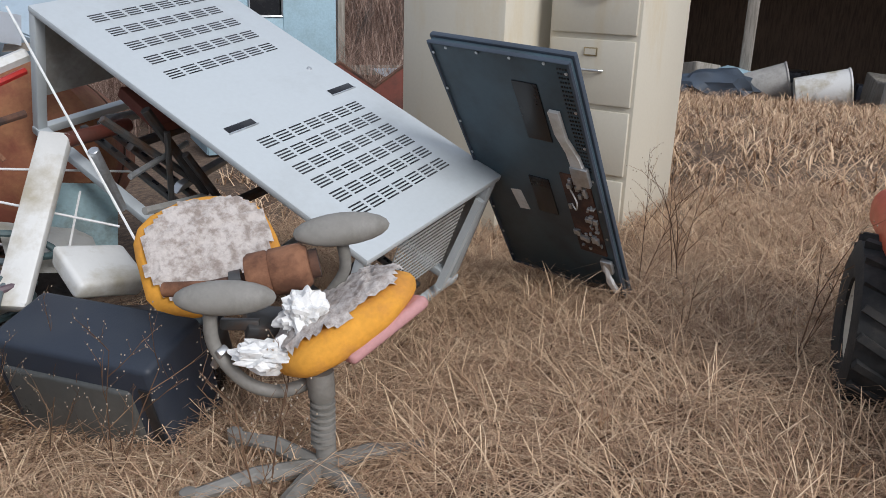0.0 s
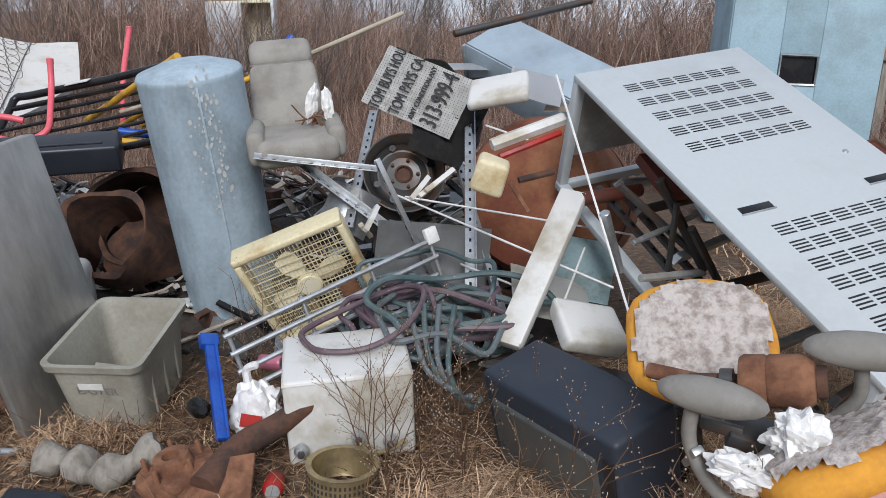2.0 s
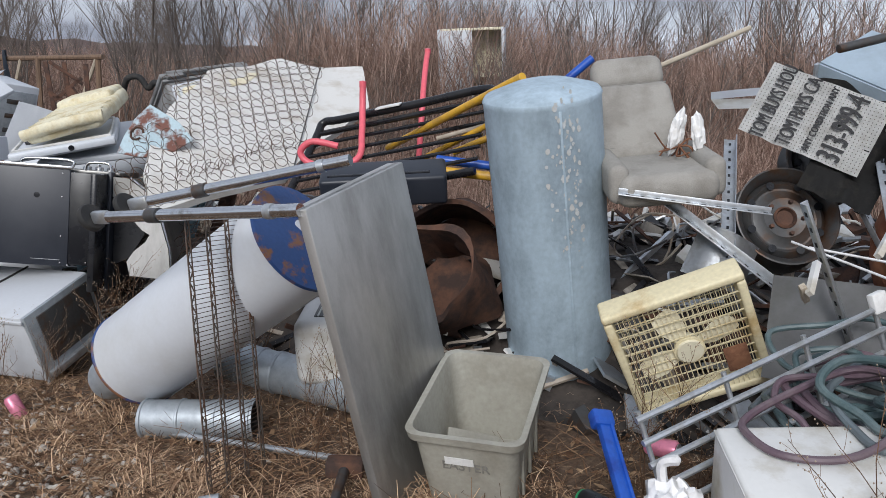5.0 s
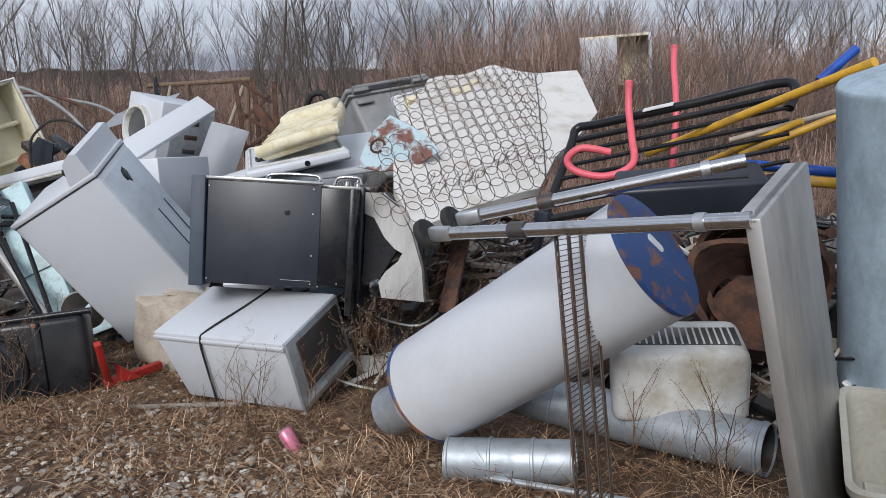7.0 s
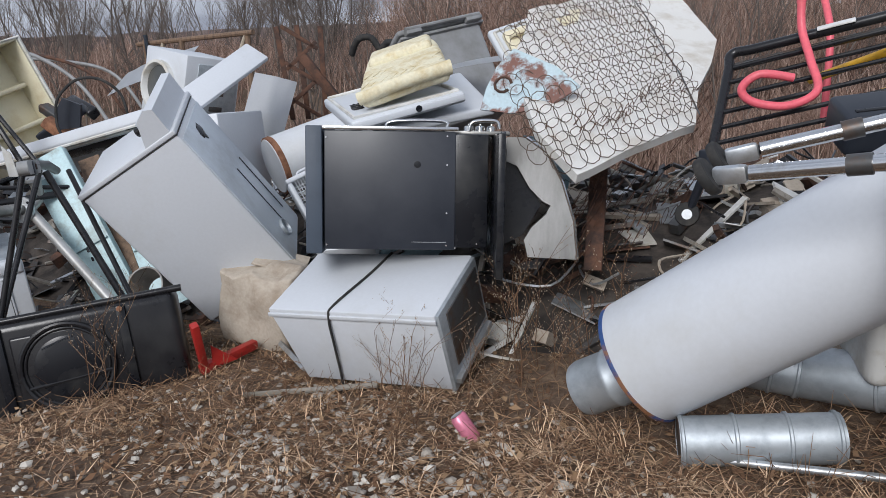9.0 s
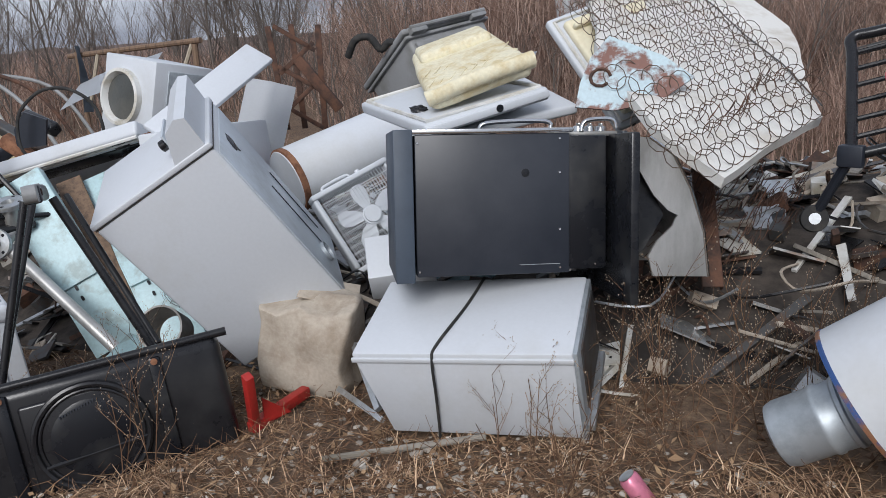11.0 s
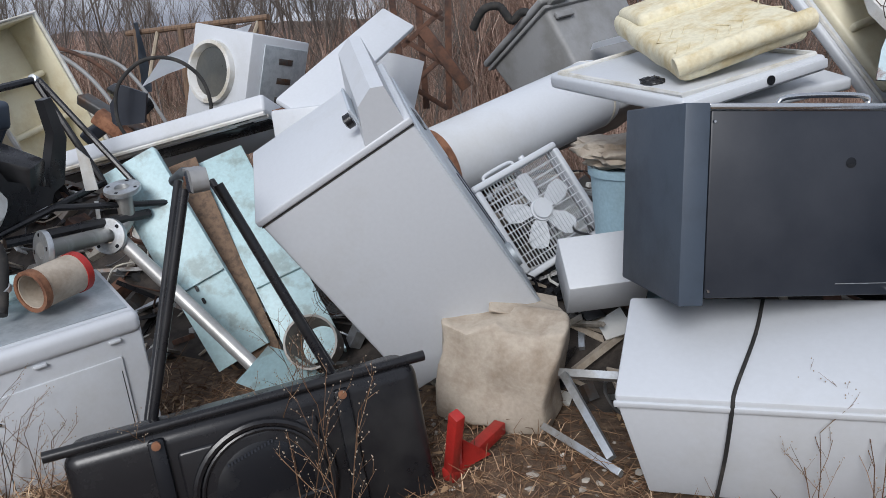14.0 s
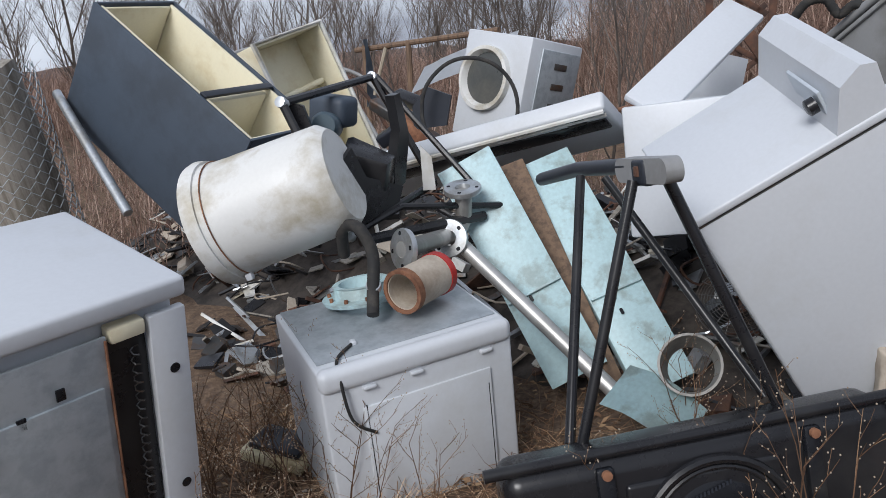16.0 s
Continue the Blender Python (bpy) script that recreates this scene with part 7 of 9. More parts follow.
# ---- dryer with scrap on its top ----
def front_dryer():
    t = thing("clothes_dryer", pose(-8.385, -0.325, -0.565, 5.0, -4.4, 84.0), "white clothes dryer standing upright with a bare grey top", "dryer")
    W, D, H = 0.745, 0.62, 0.82
    part("cabinet", block(W, D, H, 0.012, seg=3), white_enamel, t)
    part("rounded_front", block(W + 0.004, 0.07, 0.09, 0.03, (0, -D / 2 + 0.02, H / 2 - 0.035), seg=4), white_enamel, t)
    part("top_sheet", block(W - 0.04, D - 0.09, 0.006, 0.002, (0, 0.035, H / 2 + 0.003)), galvanised, t, "bare scuffed galvanised top sheet")
    part("door", block(W * 0.68, 0.012, H * 0.8, 0.006, (0.02, -D / 2 - 0.004, -0.08)), white_enamel, t, "square white loading door")
    for x in (-0.2, -0.02, 0.26):
        part("hinge_clip", block(0.05, 0.02, 0.014, 0.005, (x, -D / 2 - 0.006, H / 2 - 0.088)), white_enamel, t)
    part("door_gap", block(0.004, 0.004, H * 0.82, 0, (-0.22, -D / 2 - 0.008, -0.08)), black_gloss, t)
    part("door_gap", block(0.004, 0.004, H * 0.7, 0, (0.26, -D / 2 - 0.008, -0.1)), black_gloss, t)
    part("power_cord", tube(smooth_path([(-0.2, -0.16, H / 2 + 0.012), (-0.28, -0.24, H / 2 + 0.01), (-0.3, -D / 2 - 0.01, H / 2 - 0.03), (-0.28, -D / 2 - 0.02, 0.22), (-0.2, -D / 2 - 0.014, 0.14)], 6), 0.006, 8), black_rubber, t)
    part("plug", block(0.02, 0.03, 0.016, 0.004, (-0.19, -0.15, H / 2 + 0.012)), white_enamel, t)
    return t


front_dryer()
tb = thing("clay_pipe", Matrix.Translation((-8.30, -0.225, -0.03)) @ Vector((-0.42, 0.9, 0.05)).to_track_quat("Z", "Y").to_matrix().to_4x4(), "grey-brown pipe section with red painted rims", "pipe")
part("pipe", lathe([(0.068, -0.12), (0.084, -0.12), (0.084, 0.12), (0.068, 0.12)], 32, close=True), cardboard, tb)
for z in (-0.115, 0.1):
    part("red_rim", lathe([(0.072, z - 0.012), (0.088, z - 0.012), (0.088, z + 0.02), (0.072, z + 0.02)], 32, close=True), rust_light if z < 0 else red_paint, tb)
bs_ = thing("pump_flange", pose(-8.52, -0.38, -0.11, 3, -5, 20), "round pale aqua cast flange resting on the dryer", "flange")
part("dish", lathe([(0.08, 0.0), (0.16, 0.0), (0.165, 0.015), (0.12, 0.02), (0.11, 0.06), (0.115, 0.065), (0.09, 0.065), (0.085, 0.02)], 36, close=True), aqua, bs_)
bl_ = bmesh.new()
for k in range(10):
    a = 2 * math.pi * k / 10
    bmesh.ops.create_cone(bl_, cap_ends=True, segments=6, radius1=0.009, radius2=0.008, depth=0.016, matrix=Matrix.Translation((0.137 * math.cos(a), 0.137 * math.sin(a), 0.024)))
part("bolts", bl_, rust_light, bs_)
hz = thing("rubber_hose", Matrix.Translation((-8.42, -0.42, -0.06)), "thick black rubber radiator hose over the dryer", "hose")
part("hose", tube(smooth_path([(-0.16, 0.0, 0.12), (-0.1, -0.02, 0.24), (0.0, 0.0, 0.26), (0.05, 0.03, 0.16), (0.09, 0.0, 0.02), (0.14, -0.03, -0.05)], 8), 0.024, 12), black_rubber, hz)
part("clamp", lathe([(0.024, -0.012), (0.03, -0.012), (0.03, 0.012), (0.024, 0.012)], 16, close=True), aluminium, hz, m=pose(0.08, 0.01, 0.04, 20, 30, 0))


# ---- steel pipework with flanges ----
def pipe_assembly():
    o = Vector((-8.6, 0.1, 0.0))
    t = thing("steel_pipework", Matrix.Translation(o), "corroded steel pipe with bolted flanges and an elbow", "pipework")
    B, E, L, A = (Vector(p) - o for p in ((-8.756, 0.188, 0.012), (-8.755, 0.262, 0.216), (-7.92, 0.47, -0.6), (-8.469, -0.206, 0.066)))
    part("main_pipe", tube([B, B.lerp(L, 0.5), L], 0.034, 16), stainless, t)
    part("elbow", tube(smooth_path([B + Vector((0, 0.02, 0)), B + Vector((-0.02, 0.08, 0.06)), E + Vector((0, 0, -0.06)), E], 6), 0.04, 16), stainless, t)
    part("branch", tube([B, A], 0.038, 16), stainless, t)

    def flange(p, m):
        f = part("flange", lathe([(0.035, -0.012), (0.085, -0.012), (0.088, 0), (0.085, 0.012), (0.05, 0.014), (0.035, 0.012)], 32, close=True), aluminium, t, "bolted pipe flange", m)
        for k in range(4):
            a = math.pi / 4 + math.pi / 2 * k
            part("bolt_hole", lathe([(0, -0.0135), (0.01, -0.0135), (0.01, 0.0135), (0, 0.0135)], 10), black_gloss, f, m=pose(0.066 * math.cos(a), 0.066 * math.sin(a), 0))

    flange(A, Matrix.Translation(A) @ pose(0, 0, 0, 80, 30, 0))
    flange(B + Vector((0.05, -0.03, 0.0)), Matrix.Translation(B + Vector((0.05, -0.04, 0.0))) @ pose(0, 0, 0, 75, 0, 40))
    flange(E, Matrix.Translation(E) @ pose(0, 0, 0, 10, 12, 0))


pipe_assembly()


def aqua_channel(m, w, h, label):
    t = thing("aqua_scrap_sheet", m, label, "metal panel", "pale aqua panels")
    part("face", rough_up(block(w, h, 0.012, 0.003), 0.006, 5), aqua, t)
    for s in (-1, 1):
        part("side_flange", block(0.012, h, 0.08, 0.003, (s * w / 2, 0, -0.035)), aqua, t)
    part("fold", block(w, 0.01, 0.03, 0.003, (0, -h * 0.12, 0.012)), aqua, t)
    for y in (-0.2, -0.14):
        part("slot", plate(rounded(0.016, 0.032, 0.007), 0.003, z=0.013), black_gloss, t, m=pose(-w * 0.1, y * h, 0.0))


aqua_channel(spanned((-8.62, 0.47, -0.16), (-8.52, 0.66, -0.06), (-8.98, 0.27, 0.3)), 0.27, 1.15, "pale aqua sheet-metal channel slanting down the heap")
aqua_channel(spanned((-8.5, 0.86, -0.2), (-8.42, 1.06, -0.13), (-9.0, 0.72, 0.22)), 0.26, 1.3, "pale aqua speckled panel behind the struts")
solo("plank", block(0.15, 1.2, 0.03, 0.006), brown_wood, spanned((-8.62, 0.68, -0.22), (-8.54, 0.87, -0.16), (-9.05, 0.5, 0.2)), "old brown plank between the aqua panels", "plank")
scrap_panel(pose(-7.75, 0.45, -0.55, 30, 20, 20), 0.34, 0.22, 0.02, aqua, "torn aqua and white scrap at the foot of the heap", bend=0.05, seed=51)
solo("bucket_shell", lathe([(0.09, -0.1), (0.1, -0.1), (0.12, 0.1), (0.11, 0.1)], 28, close=True), concrete, pose(-7.72, 0.62, -0.42, 60, 20, 30), "chipped grey clay pot lying on its side", "pot")
cg = thing("wire_basket", Matrix.Translation((-7.6, 0.72, -0.15)) @ pose(0, 0, 0, 50, 10, 30), "round black wire fan guard behind the struts", "wire guard")
gd = bmesh.new()
for r in range(3, 14):
    tube([(0.011 * r * math.cos(2 * math.pi * k / 30), 0.011 * r * math.sin(2 * math.pi * k / 30), 0.03 - 0.0002 * r * r) for k in range(30)], 0.0018, 4, gd, closed=True)
for k in range(16):
    a = 2 * math.pi * k / 16
    tube([(0.03 * math.cos(a), 0.03 * math.sin(a), 0.03), (0.15 * math.cos(a), 0.15 * math.sin(a), -0.01)], 0.002, 4, gd)
part("guard_wires", gd, steel_dark, cg, smooth=False)


# ---- cream barrel, black seat frame with motor ----
b0, b1 = Vector((-8.923, -0.774, 0.214)), Vector((-8.628, -0.408, 0.369))
cr = thing("cream_barrel", Matrix.Translation(b0) @ (b1 - b0).to_track_quat("Z", "Y").to_matrix().to_4x4(), "grimy cream plastic barrel lying on its side", "barrel")
part("wall", lathe([(0.2, -0.02), (0.245, -0.02), (0.248, 0.0), (0.242, 0.02), (0.236, 0.1), (0.23, 0.3), (0.222, 0.5), (0.19, 0.54), (0, 0.54)], 48), white_dirty, cr)
part("mouth_rim", lathe([(0.2, -0.06), (0.262, -0.06), (0.268, -0.03), (0.258, 0.0), (0.2, 0.0)], 48, close=True), white_dirty, cr, "wide off-white flanged rim")
part("inner_wall", lathe([(0.235, -0.055), (0.225, 0.3), (0, 0.32)], 40), bin_grey, cr)
part("weld_seam", tube([(0.246 * math.cos(a * 0.13), 0.246 * math.sin(a * 0.13), 0.03) for a in range(48)], 0.003, 4, closed=True), rust_light, cr)
part("clip", block(0.03, 0.03, 0.03, 0.006, (-0.1, -0.24, 0.03)), white_enamel, cr)


def seat_frame():
    o = Vector((-8.95, -0.1, 0.42))
    t = thing("garden_machine", Matrix.Translation(o), "black steel machine frame with a small motor", "machine frame")
    tl, tr, bl, br = (Vector(p) - o for p in ((-8.858, -0.514, 0.67), (-9.298, 0.111, 0.738), (-8.671, -0.353, 0.112), (-9.05, 0.28, 0.211)))
    for a, b in ((tl, tr), (tl, bl), (tr, br), (bl, br)):
        part("frame_bar", tube([a, b], 0.019, 8), black_plastic, t)
    for p in (tl, tr, bl):
        part("end_cap", lathe([(0, -0.024), (0.024, -0.02), (0.024, 0.02), (0, 0.024)], 10), aluminium, t, m=Matrix.Translation(p) @ pose(0, 0, 0, 70, 0, 40))
    part("bracket_arm", plate([(0, 0), (0.1, 0.02), (0.2, 0.22), (0.18, 0.42), (0.13, 0.42), (0.13, 0.26), (0.03, 0.1)], 0.05, axis="y"), black_plastic, t, "curved black bracket", m=Matrix.Translation((bl + br) / 2 + Vector((-0.04, 0.0, 0.06))) @ pose(0, 0, 0, 0, -10, 120))
    part("side_bracket", plate([(0, 0), (0.08, 0), (0.1, 0.2), (0.06, 0.34), (0, 0.36)], 0.04, axis="y"), black_plastic, t, m=Matrix.Translation(tl + Vector((-0.06, 0.05, -0.36))) @ pose(0, 0, 0, 0, 0, 60))
    part("motor", lathe([(0, -0.1), (0.06, -0.1), (0.062, -0.09), (0.062, 0.08), (0.05, 0.1), (0, 0.1)], 22), tv_back, t, "slate grey motor", m=Matrix.Translation((tl + tr) / 2 + Vector((0.05, -0.06, -0.16))) @ pose(0, 0, 0, 84, 0, 60))
    part("motor_cover", block(0.2, 0.14, 0.14, 0.03, seg=3), charcoal_blue, t, m=Matrix.Translation((tl + tr) / 2 + Vector((-0.05, 0.02, -0.1))) @ pose(0, 0, 0, 0, 8, 30))
    g = part("gear", lathe([(0.01, -0.012), (0.045, -0.012), (0.05, 0), (0.045, 0.012), (0.01, 0.012)], 20, close=True), steel_dark, t, m=Matrix.Translation((bl + br) / 2 + Vector((0.02, -0.06, 0.14))) @ pose(0, 0, 0, 80, 0, 60))
    part("gear_nut", lathe([(0, -0.02), (0.016, -0.02), (0.016, 0.02), (0, 0.02)], 6), brass, g)
    part("gear_case", rough_up(block(0.24, 0.16, 0.2, 0.03, seg=2), 0.02, 9), black_plastic, t, "black gear case", m=Matrix.Translation((bl + br + tl) / 3 + Vector((0.02, 0.02, 0.02))) @ pose(0, 0, 0, 10, 20, 50))
    part("side_web", plate([(0, 0), (0.3, 0.04), (0.34, 0.1), (0.12, 0.2), (0.06, 0.34), (0.0, 0.3)], 0.02, axis="y"), black_plastic, t, m=Matrix.Translation(bl + Vector((0.0, 0.02, 0.02))) @ pose(0, 0, 0, 0, -6, 112))
    part("drag_bar", tube([bl + Vector((0.0, 0.05, -0.03)), br + Vector((0.28, 0.1, -0.14))], 0.024, 8), black_plastic, t)
    part("drag_bar", tube([tr + Vector((0.0, 0.02, 0.0)), br + Vector((0.25, 0.06, 0.02))], 0.016, 8), black_plastic, t)
    part("plastic_fin", plate([(0, 0), (0.06, 0.0), (0.05, 0.16), (0.0, 0.22)], 0.008, axis="y"), white_dirty, t, m=Matrix.Translation(br + Vector((0.14, -0.14, 0.0))) @ pose(0, 0, 0, 10, 0, 60))
    part("cross_tube", tube([bl, (bl + br) / 2 + Vector((0.1, -0.02, 0.02)), br + Vector((0.3, 0.2, -0.1))], 0.016, 8), black_plastic, t)


seat_frame()


# ---- refrigerator cabinets with cream liners ----
def open_refrigerator():
    m = spanned((-9.988, -0.328, 0.431), (-10.878, -0.875, 1.237), (-10.376, 0.001, 0.579))
    t = thing("refrigerator_cabinet", m, "slate grey refrigerator cabinet with a bare cream liner", "refrigerator")
    L, W, D = 1.36, 0.6, 0.82
    part("side_panel", block(L, 0.02, D, 0.006, (L / 2, 0.0, D / 2)), charcoal_blue, t, "slate grey side panel")
    part("side_panel", block(L, 0.02, D, 0.006, (L / 2, W, D / 2)), charcoal_blue, t)
    part("back_panel", block(L, W - 0.024, 0.02, 0.006, (L / 2, W / 2, D - 0.01)), charcoal_blue, t)
    for x in (0.01, L - 0.01):
        part("end_panel", block(0.02, W - 0.024, D - 0.024, 0.006, (x, W / 2, D / 2 - 0.012)), charcoal_blue, t)
    for y in (0.035, W - 0.035):
        part("liner_wall", block(L - 0.05, 0.02, D - 0.06, 0.006, (L / 2, y, D / 2 - 0.02)), cream_liner, t, "cream plastic liner")
    part("liner_back", block(L - 0.05, W - 0.1, 0.02, 0.006, (L / 2, W / 2, D - 0.1)), cream_liner, t)
    for x in (0.035, L - 0.035):
        part("liner_end", block(0.02, W - 0.1, D - 0.14, 0.006, (x, W / 2, D / 2 - 0.05)), cream_liner, t)
    part("divider", block(0.05, W - 0.1, D - 0.16, 0.01, (0.42, W / 2, D / 2 - 0.04)), cream_liner, t)
    part("front_trim", block(0.05, W - 0.03, 0.02, 0.006, (0.42, W / 2, 0.0)), charcoal, t)
    part("shelf_ledge", block(0.03, W - 0.1, 0.2, 0.008, (0.85, W / 2, D - 0.2)), cream_liner, t)


open_refrigerator()
fr = thing("refrigerator_liner", spanned((-11.75, 0.17, 0.92), (-12.12, 0.84, 1.09), (-11.7, 0.67, -0.04)), "cream plastic refrigerator liner standing open on the heap", "refrigerator liner")
part("back", block(0.78, 1.2, 0.02, 0.006, (0.39, 0.58, 0.1)), cream_liner, fr)
for x in (0.01, 0.77):
    part("side_wall", block(0.02, 1.2, 0.3, 0.008, (x, 0.58, -0.05)), cream_liner, fr)
for y in (0.0, 1.16):
    part("end_wall", block(0.74, 0.02, 0.3, 0.008, (0.39, y, -0.05)), cream_liner, fr)
for y in (0.42, 0.8):
    part("shelf_mould", block(0.7, 0.05, 0.14, 0.02, (0.39, y, 0.03), seg=3), cream_liner, fr)
part("rim", tube([(-0.02, -0.02, -0.2), (0.8, -0.02, -0.2), (0.8, 1.18, -0.2), (-0.02, 1.18, -0.2)], 0.022, 6, closed=True), white_dirty, fr)
mc = thing("machine_parts", Matrix.Translation((-10.6, 0.95, 0.38)), "dark greasy machine castings heaped behind the hoop", "machine part")
for i, (x, y, z, a, b, c, w) in enumerate(((0, 0, 0, 10, 30, 30, 0.6), (0.25, -0.1, 0.03, 20, -30, 50, 0.5), (-0.2, 0.2, 0.12, 30, 15, 10, 0.45), (0.5, -0.15, -0.05, 5, 40, 45, 0.4))):
    part("casting", rough_up(block(w, 0.1, 0.09, 0.02, seg=3), 0.015, 9, i), (steel_dark, charcoal, black_plastic, rust_light)[i], mc, m=pose(x, y, z, a, b, c))
part("dark_plate", plate([(0, 0), (0.22, 0.02), (0.26, 0.2), (0.1, 0.26), (0, 0.14)], 0.02, axis="y"), charcoal, mc, m=pose(0.5, -0.2, 0.0, 0, 0, 40))


# ---- upright dryer seen from its back at the end of the walk ----
def back_dryer():
    t = thing("clothes_dryer", Matrix.Translation((-7.858, -1.185, 0.26)) @ pose(0, 0, 0, 11, -3, 108.6) @ Matrix.Translation((-0.345, 0.34, -0.55)), "white clothes dryer seen from its galvanised rear panel", "dryer")
    W, D, H = 0.69, 0.68, 1.12
    part("cabinet", block(W - 0.02, D - 0.06, H - 0.02, 0.01, (0, 0.03, -0.01)), white_enamel, t)
    part("top_panel", block(W + 0.01, D, 0.06, 0.014, (0, 0, H / 2 - 0.02), seg=3), white_enamel, t, "glossy white top")
    part("side_post", block(0.11, 0.03, H - 0.08, 0.006, (W / 2 - 0.055, -D / 2 + 0.02, -0.04)), white_enamel, t)
    for z in (0.3, -0.1, -0.4):
        part("post_hole", lathe([(0, 0), (0.015, 0), (0.015, 0.003), (0, 0.003)], 14), black_gloss, t, m=pose(W / 2 - 0.05, -D / 2 + 0.004, z, 90, 0, 0))
    # black slab behind the coil paints the shade of the open gap
    part("inner_void", block(0.12, 0.02, H - 0.14, 0.004, (W / 2 - 0.17, -D / 2 + 0.045, -0.04)), black_plastic, t, "black slab for the shade in the rear gap")
    coil = [(W / 2 - 0.15 + 0.012 * math.cos(k * 1.3), -D / 2 + 0.025 + 0.012 * math.sin(k * 1.3), 0.4 - 0.006 * k) for k in range(130)]
    part("heating_coil", tube(coil, 0.0025, 4), steel_dark, t, "dark coiled wire")
    rear = part("rear_panel", block(W - 0.23, 0.012, H - 0.1, 0.004, (-0.115, -D / 2 + 0.012, -0.04)), galvanised, t, "embossed galvanised rear panel")
    part("emboss_field", block(0.3, 0.01, 0.9, 0.004, (-0.06, -D / 2 + 0.002, -0.12)), galvanised, rear)
    for z in (0.22, 0.02, -0.2):
        part("emboss_bar", tube([(-0.34, -D / 2 + 0.004, z), (-0.24, -D / 2 - 0.002, z + 0.02), (-0.2, -D / 2 + 0.002, z + 0.05)], 0.014, 8), galvanised, rear)
    for x, z in ((-0.12, 0.32), (-0.02, 0.36), (-0.24, 0.38)):
        part("knock_out", block(0.024, 0.006, 0.034, 0.002, (x, -D / 2 + 0.0, z)), black_gloss, rear)
    part("cream_block", block(0.1, 0.05, 0.045, 0.008, (W / 2 - 0.17, -D / 2 + 0.03, 0.46)), cream_liner, t)
    part("rust_hem", block(0.006, 0.014, H - 0.12, 0.002, (W / 2 - 0.235, -D / 2 + 0.006, -0.04)), rust_light, rear)


back_dryer()
ps = thing("plastic_tray", pose(-8.75, -0.72, -0.78, 5, 8, 40), "dark plastic part with a cream tray on the ground", "plastic part")
part("tray", block(0.3, 0.2, 0.06, 0.015, seg=3), cream_plastic, ps)
part("dark_lid", block(0.24, 0.16, 0.03, 0.01, (0, 0, 0.045)), charcoal, ps)


# ---- buildings and things beyond the heap ----
sd = thing("metal_shed", pose(-1.62, 7.95, ground_z(-1.6, 7.9), 0, 0, 24), "blue-grey sheet-metal shed with a small window opening", "shed")
part("front_wall", block(0.42, 0.04, 2.6, 0.006, (-0.42, -0.5, 1.3)), blue_faded, sd)
part("front_wall", block(0.5, 0.04, 2.6, 0.006, (0.36, -0.5, 1.3)), blue_faded, sd)
part("front_wall", block(0.32, 0.04, 1.24, 0.006, (-0.05, -0.5, 0.62)), blue_faded, sd)
part("front_wall", block(0.32, 0.04, 1.1, 0.006, (-0.05, -0.5, 2.05)), blue_faded, sd)
for x in (-0.62, 0.6):
    part("side_wall", block(0.04, 1.0, 2.6, 0.006, (x, 0.0, 1.3)), blue_faded, sd)
part("rear_wall", block(1.24, 0.04, 2.6, 0.006, (0, 0.5, 1.3)), blue_faded, sd)
part("roof", block(1.4, 1.2, 0.05, 0.01, (0, 0, 2.62)), galvanised, sd)
wn_ = part("window_frame", tube([(-0.2, -0.525, 1.25), (0.1, -0.525, 1.25), (0.1, -0.525, 1.49), (-0.2, -0.525, 1.49)], 0.014, 4, closed=True), aluminium, sd, "small metal window frame")
part("pane", block(0.28, 0.01, 0.22, 0.0, (-0.05, -0.49, 1.37)), black_gloss, wn_, "dark dusty pane")

rbn = thing("steel_hopper", pose(-0.5, 6.75, ground_z(-0.5, 6.7) + 0.3, 0, 0, 24), "red-brown painted steel hopper with a peaked edge", "hopper")
part("front", plate([(-0.62, -0.3), (0.62, -0.3), (0.62, 0.32), (0.3, 0.52), (0.0, 0.32), (-0.3, 0.52), (-0.62, 0.36)], 0.02, axis="y", z=-0.2), red_brown, rbn)
for s in (-1, 1):
    part("side", block(0.02, 0.7, 0.66, 0.004, (s * 0.62, 0.15, 0.03)), red_brown, rbn)
part("floor_plate", block(1.24, 0.7, 0.02, 0.004, (0, 0.15, -0.28)), red_brown, rbn)
part("rim_tube", tube([(-0.62, -0.2, 0.36), (-0.3, -0.2, 0.52), (0.0, -0.2, 0.32), (0.3, -0.2, 0.52), (0.62, -0.2, 0.32)], 0.018, 6), rust, rbn)

tbl = thing("work_table", pose(-0.45, 10.3, ground_z(-0.4, 10.3), 0, 0, 20), "weathered grey plank work table in the yard", "table")
part("tabletop", block(1.6, 0.8, 0.06, 0.01, (0, 0, 1.42)), grey_wood, tbl)
for x in (-0.7, 0.7):
    for y in (-0.3, 0.3):
        part("leg", block(0.09, 0.09, 1.4, 0.01, (x, y, 0.7)), grey_wood, tbl)
part("cross_rail", block(1.5, 0.05, 0.12, 0.01, (0, -0.32, 0.5)), grey_wood, tbl)
for i, (x, y, w, h) in enumerate(((-0.9, 9.2, 1.1, 0.5), (-0.1, 9.4, 0.9, 0.6), (0.3, 8.6, 0.8, 0.4))):
    scrap_panel(pose(x, y, ground_z(x, y) + 0.35 + 0.1 * i, 12, 8 - 6 * i, 20 + 14 * i), w, h, 0.02, white_enamel, "white metal sheet lying in the yard", "metal sheet", seed=60 + i, name="metal_sheet")
    solo("crate", rough_up(block(0.4, 0.4, 0.34, 0.01), 0.01, 5), grey_wood, pose(x, y, ground_z(x, y) + 0.17, 0, 0, 30 * i), "weathered wooden crate under a sheet", "crate")
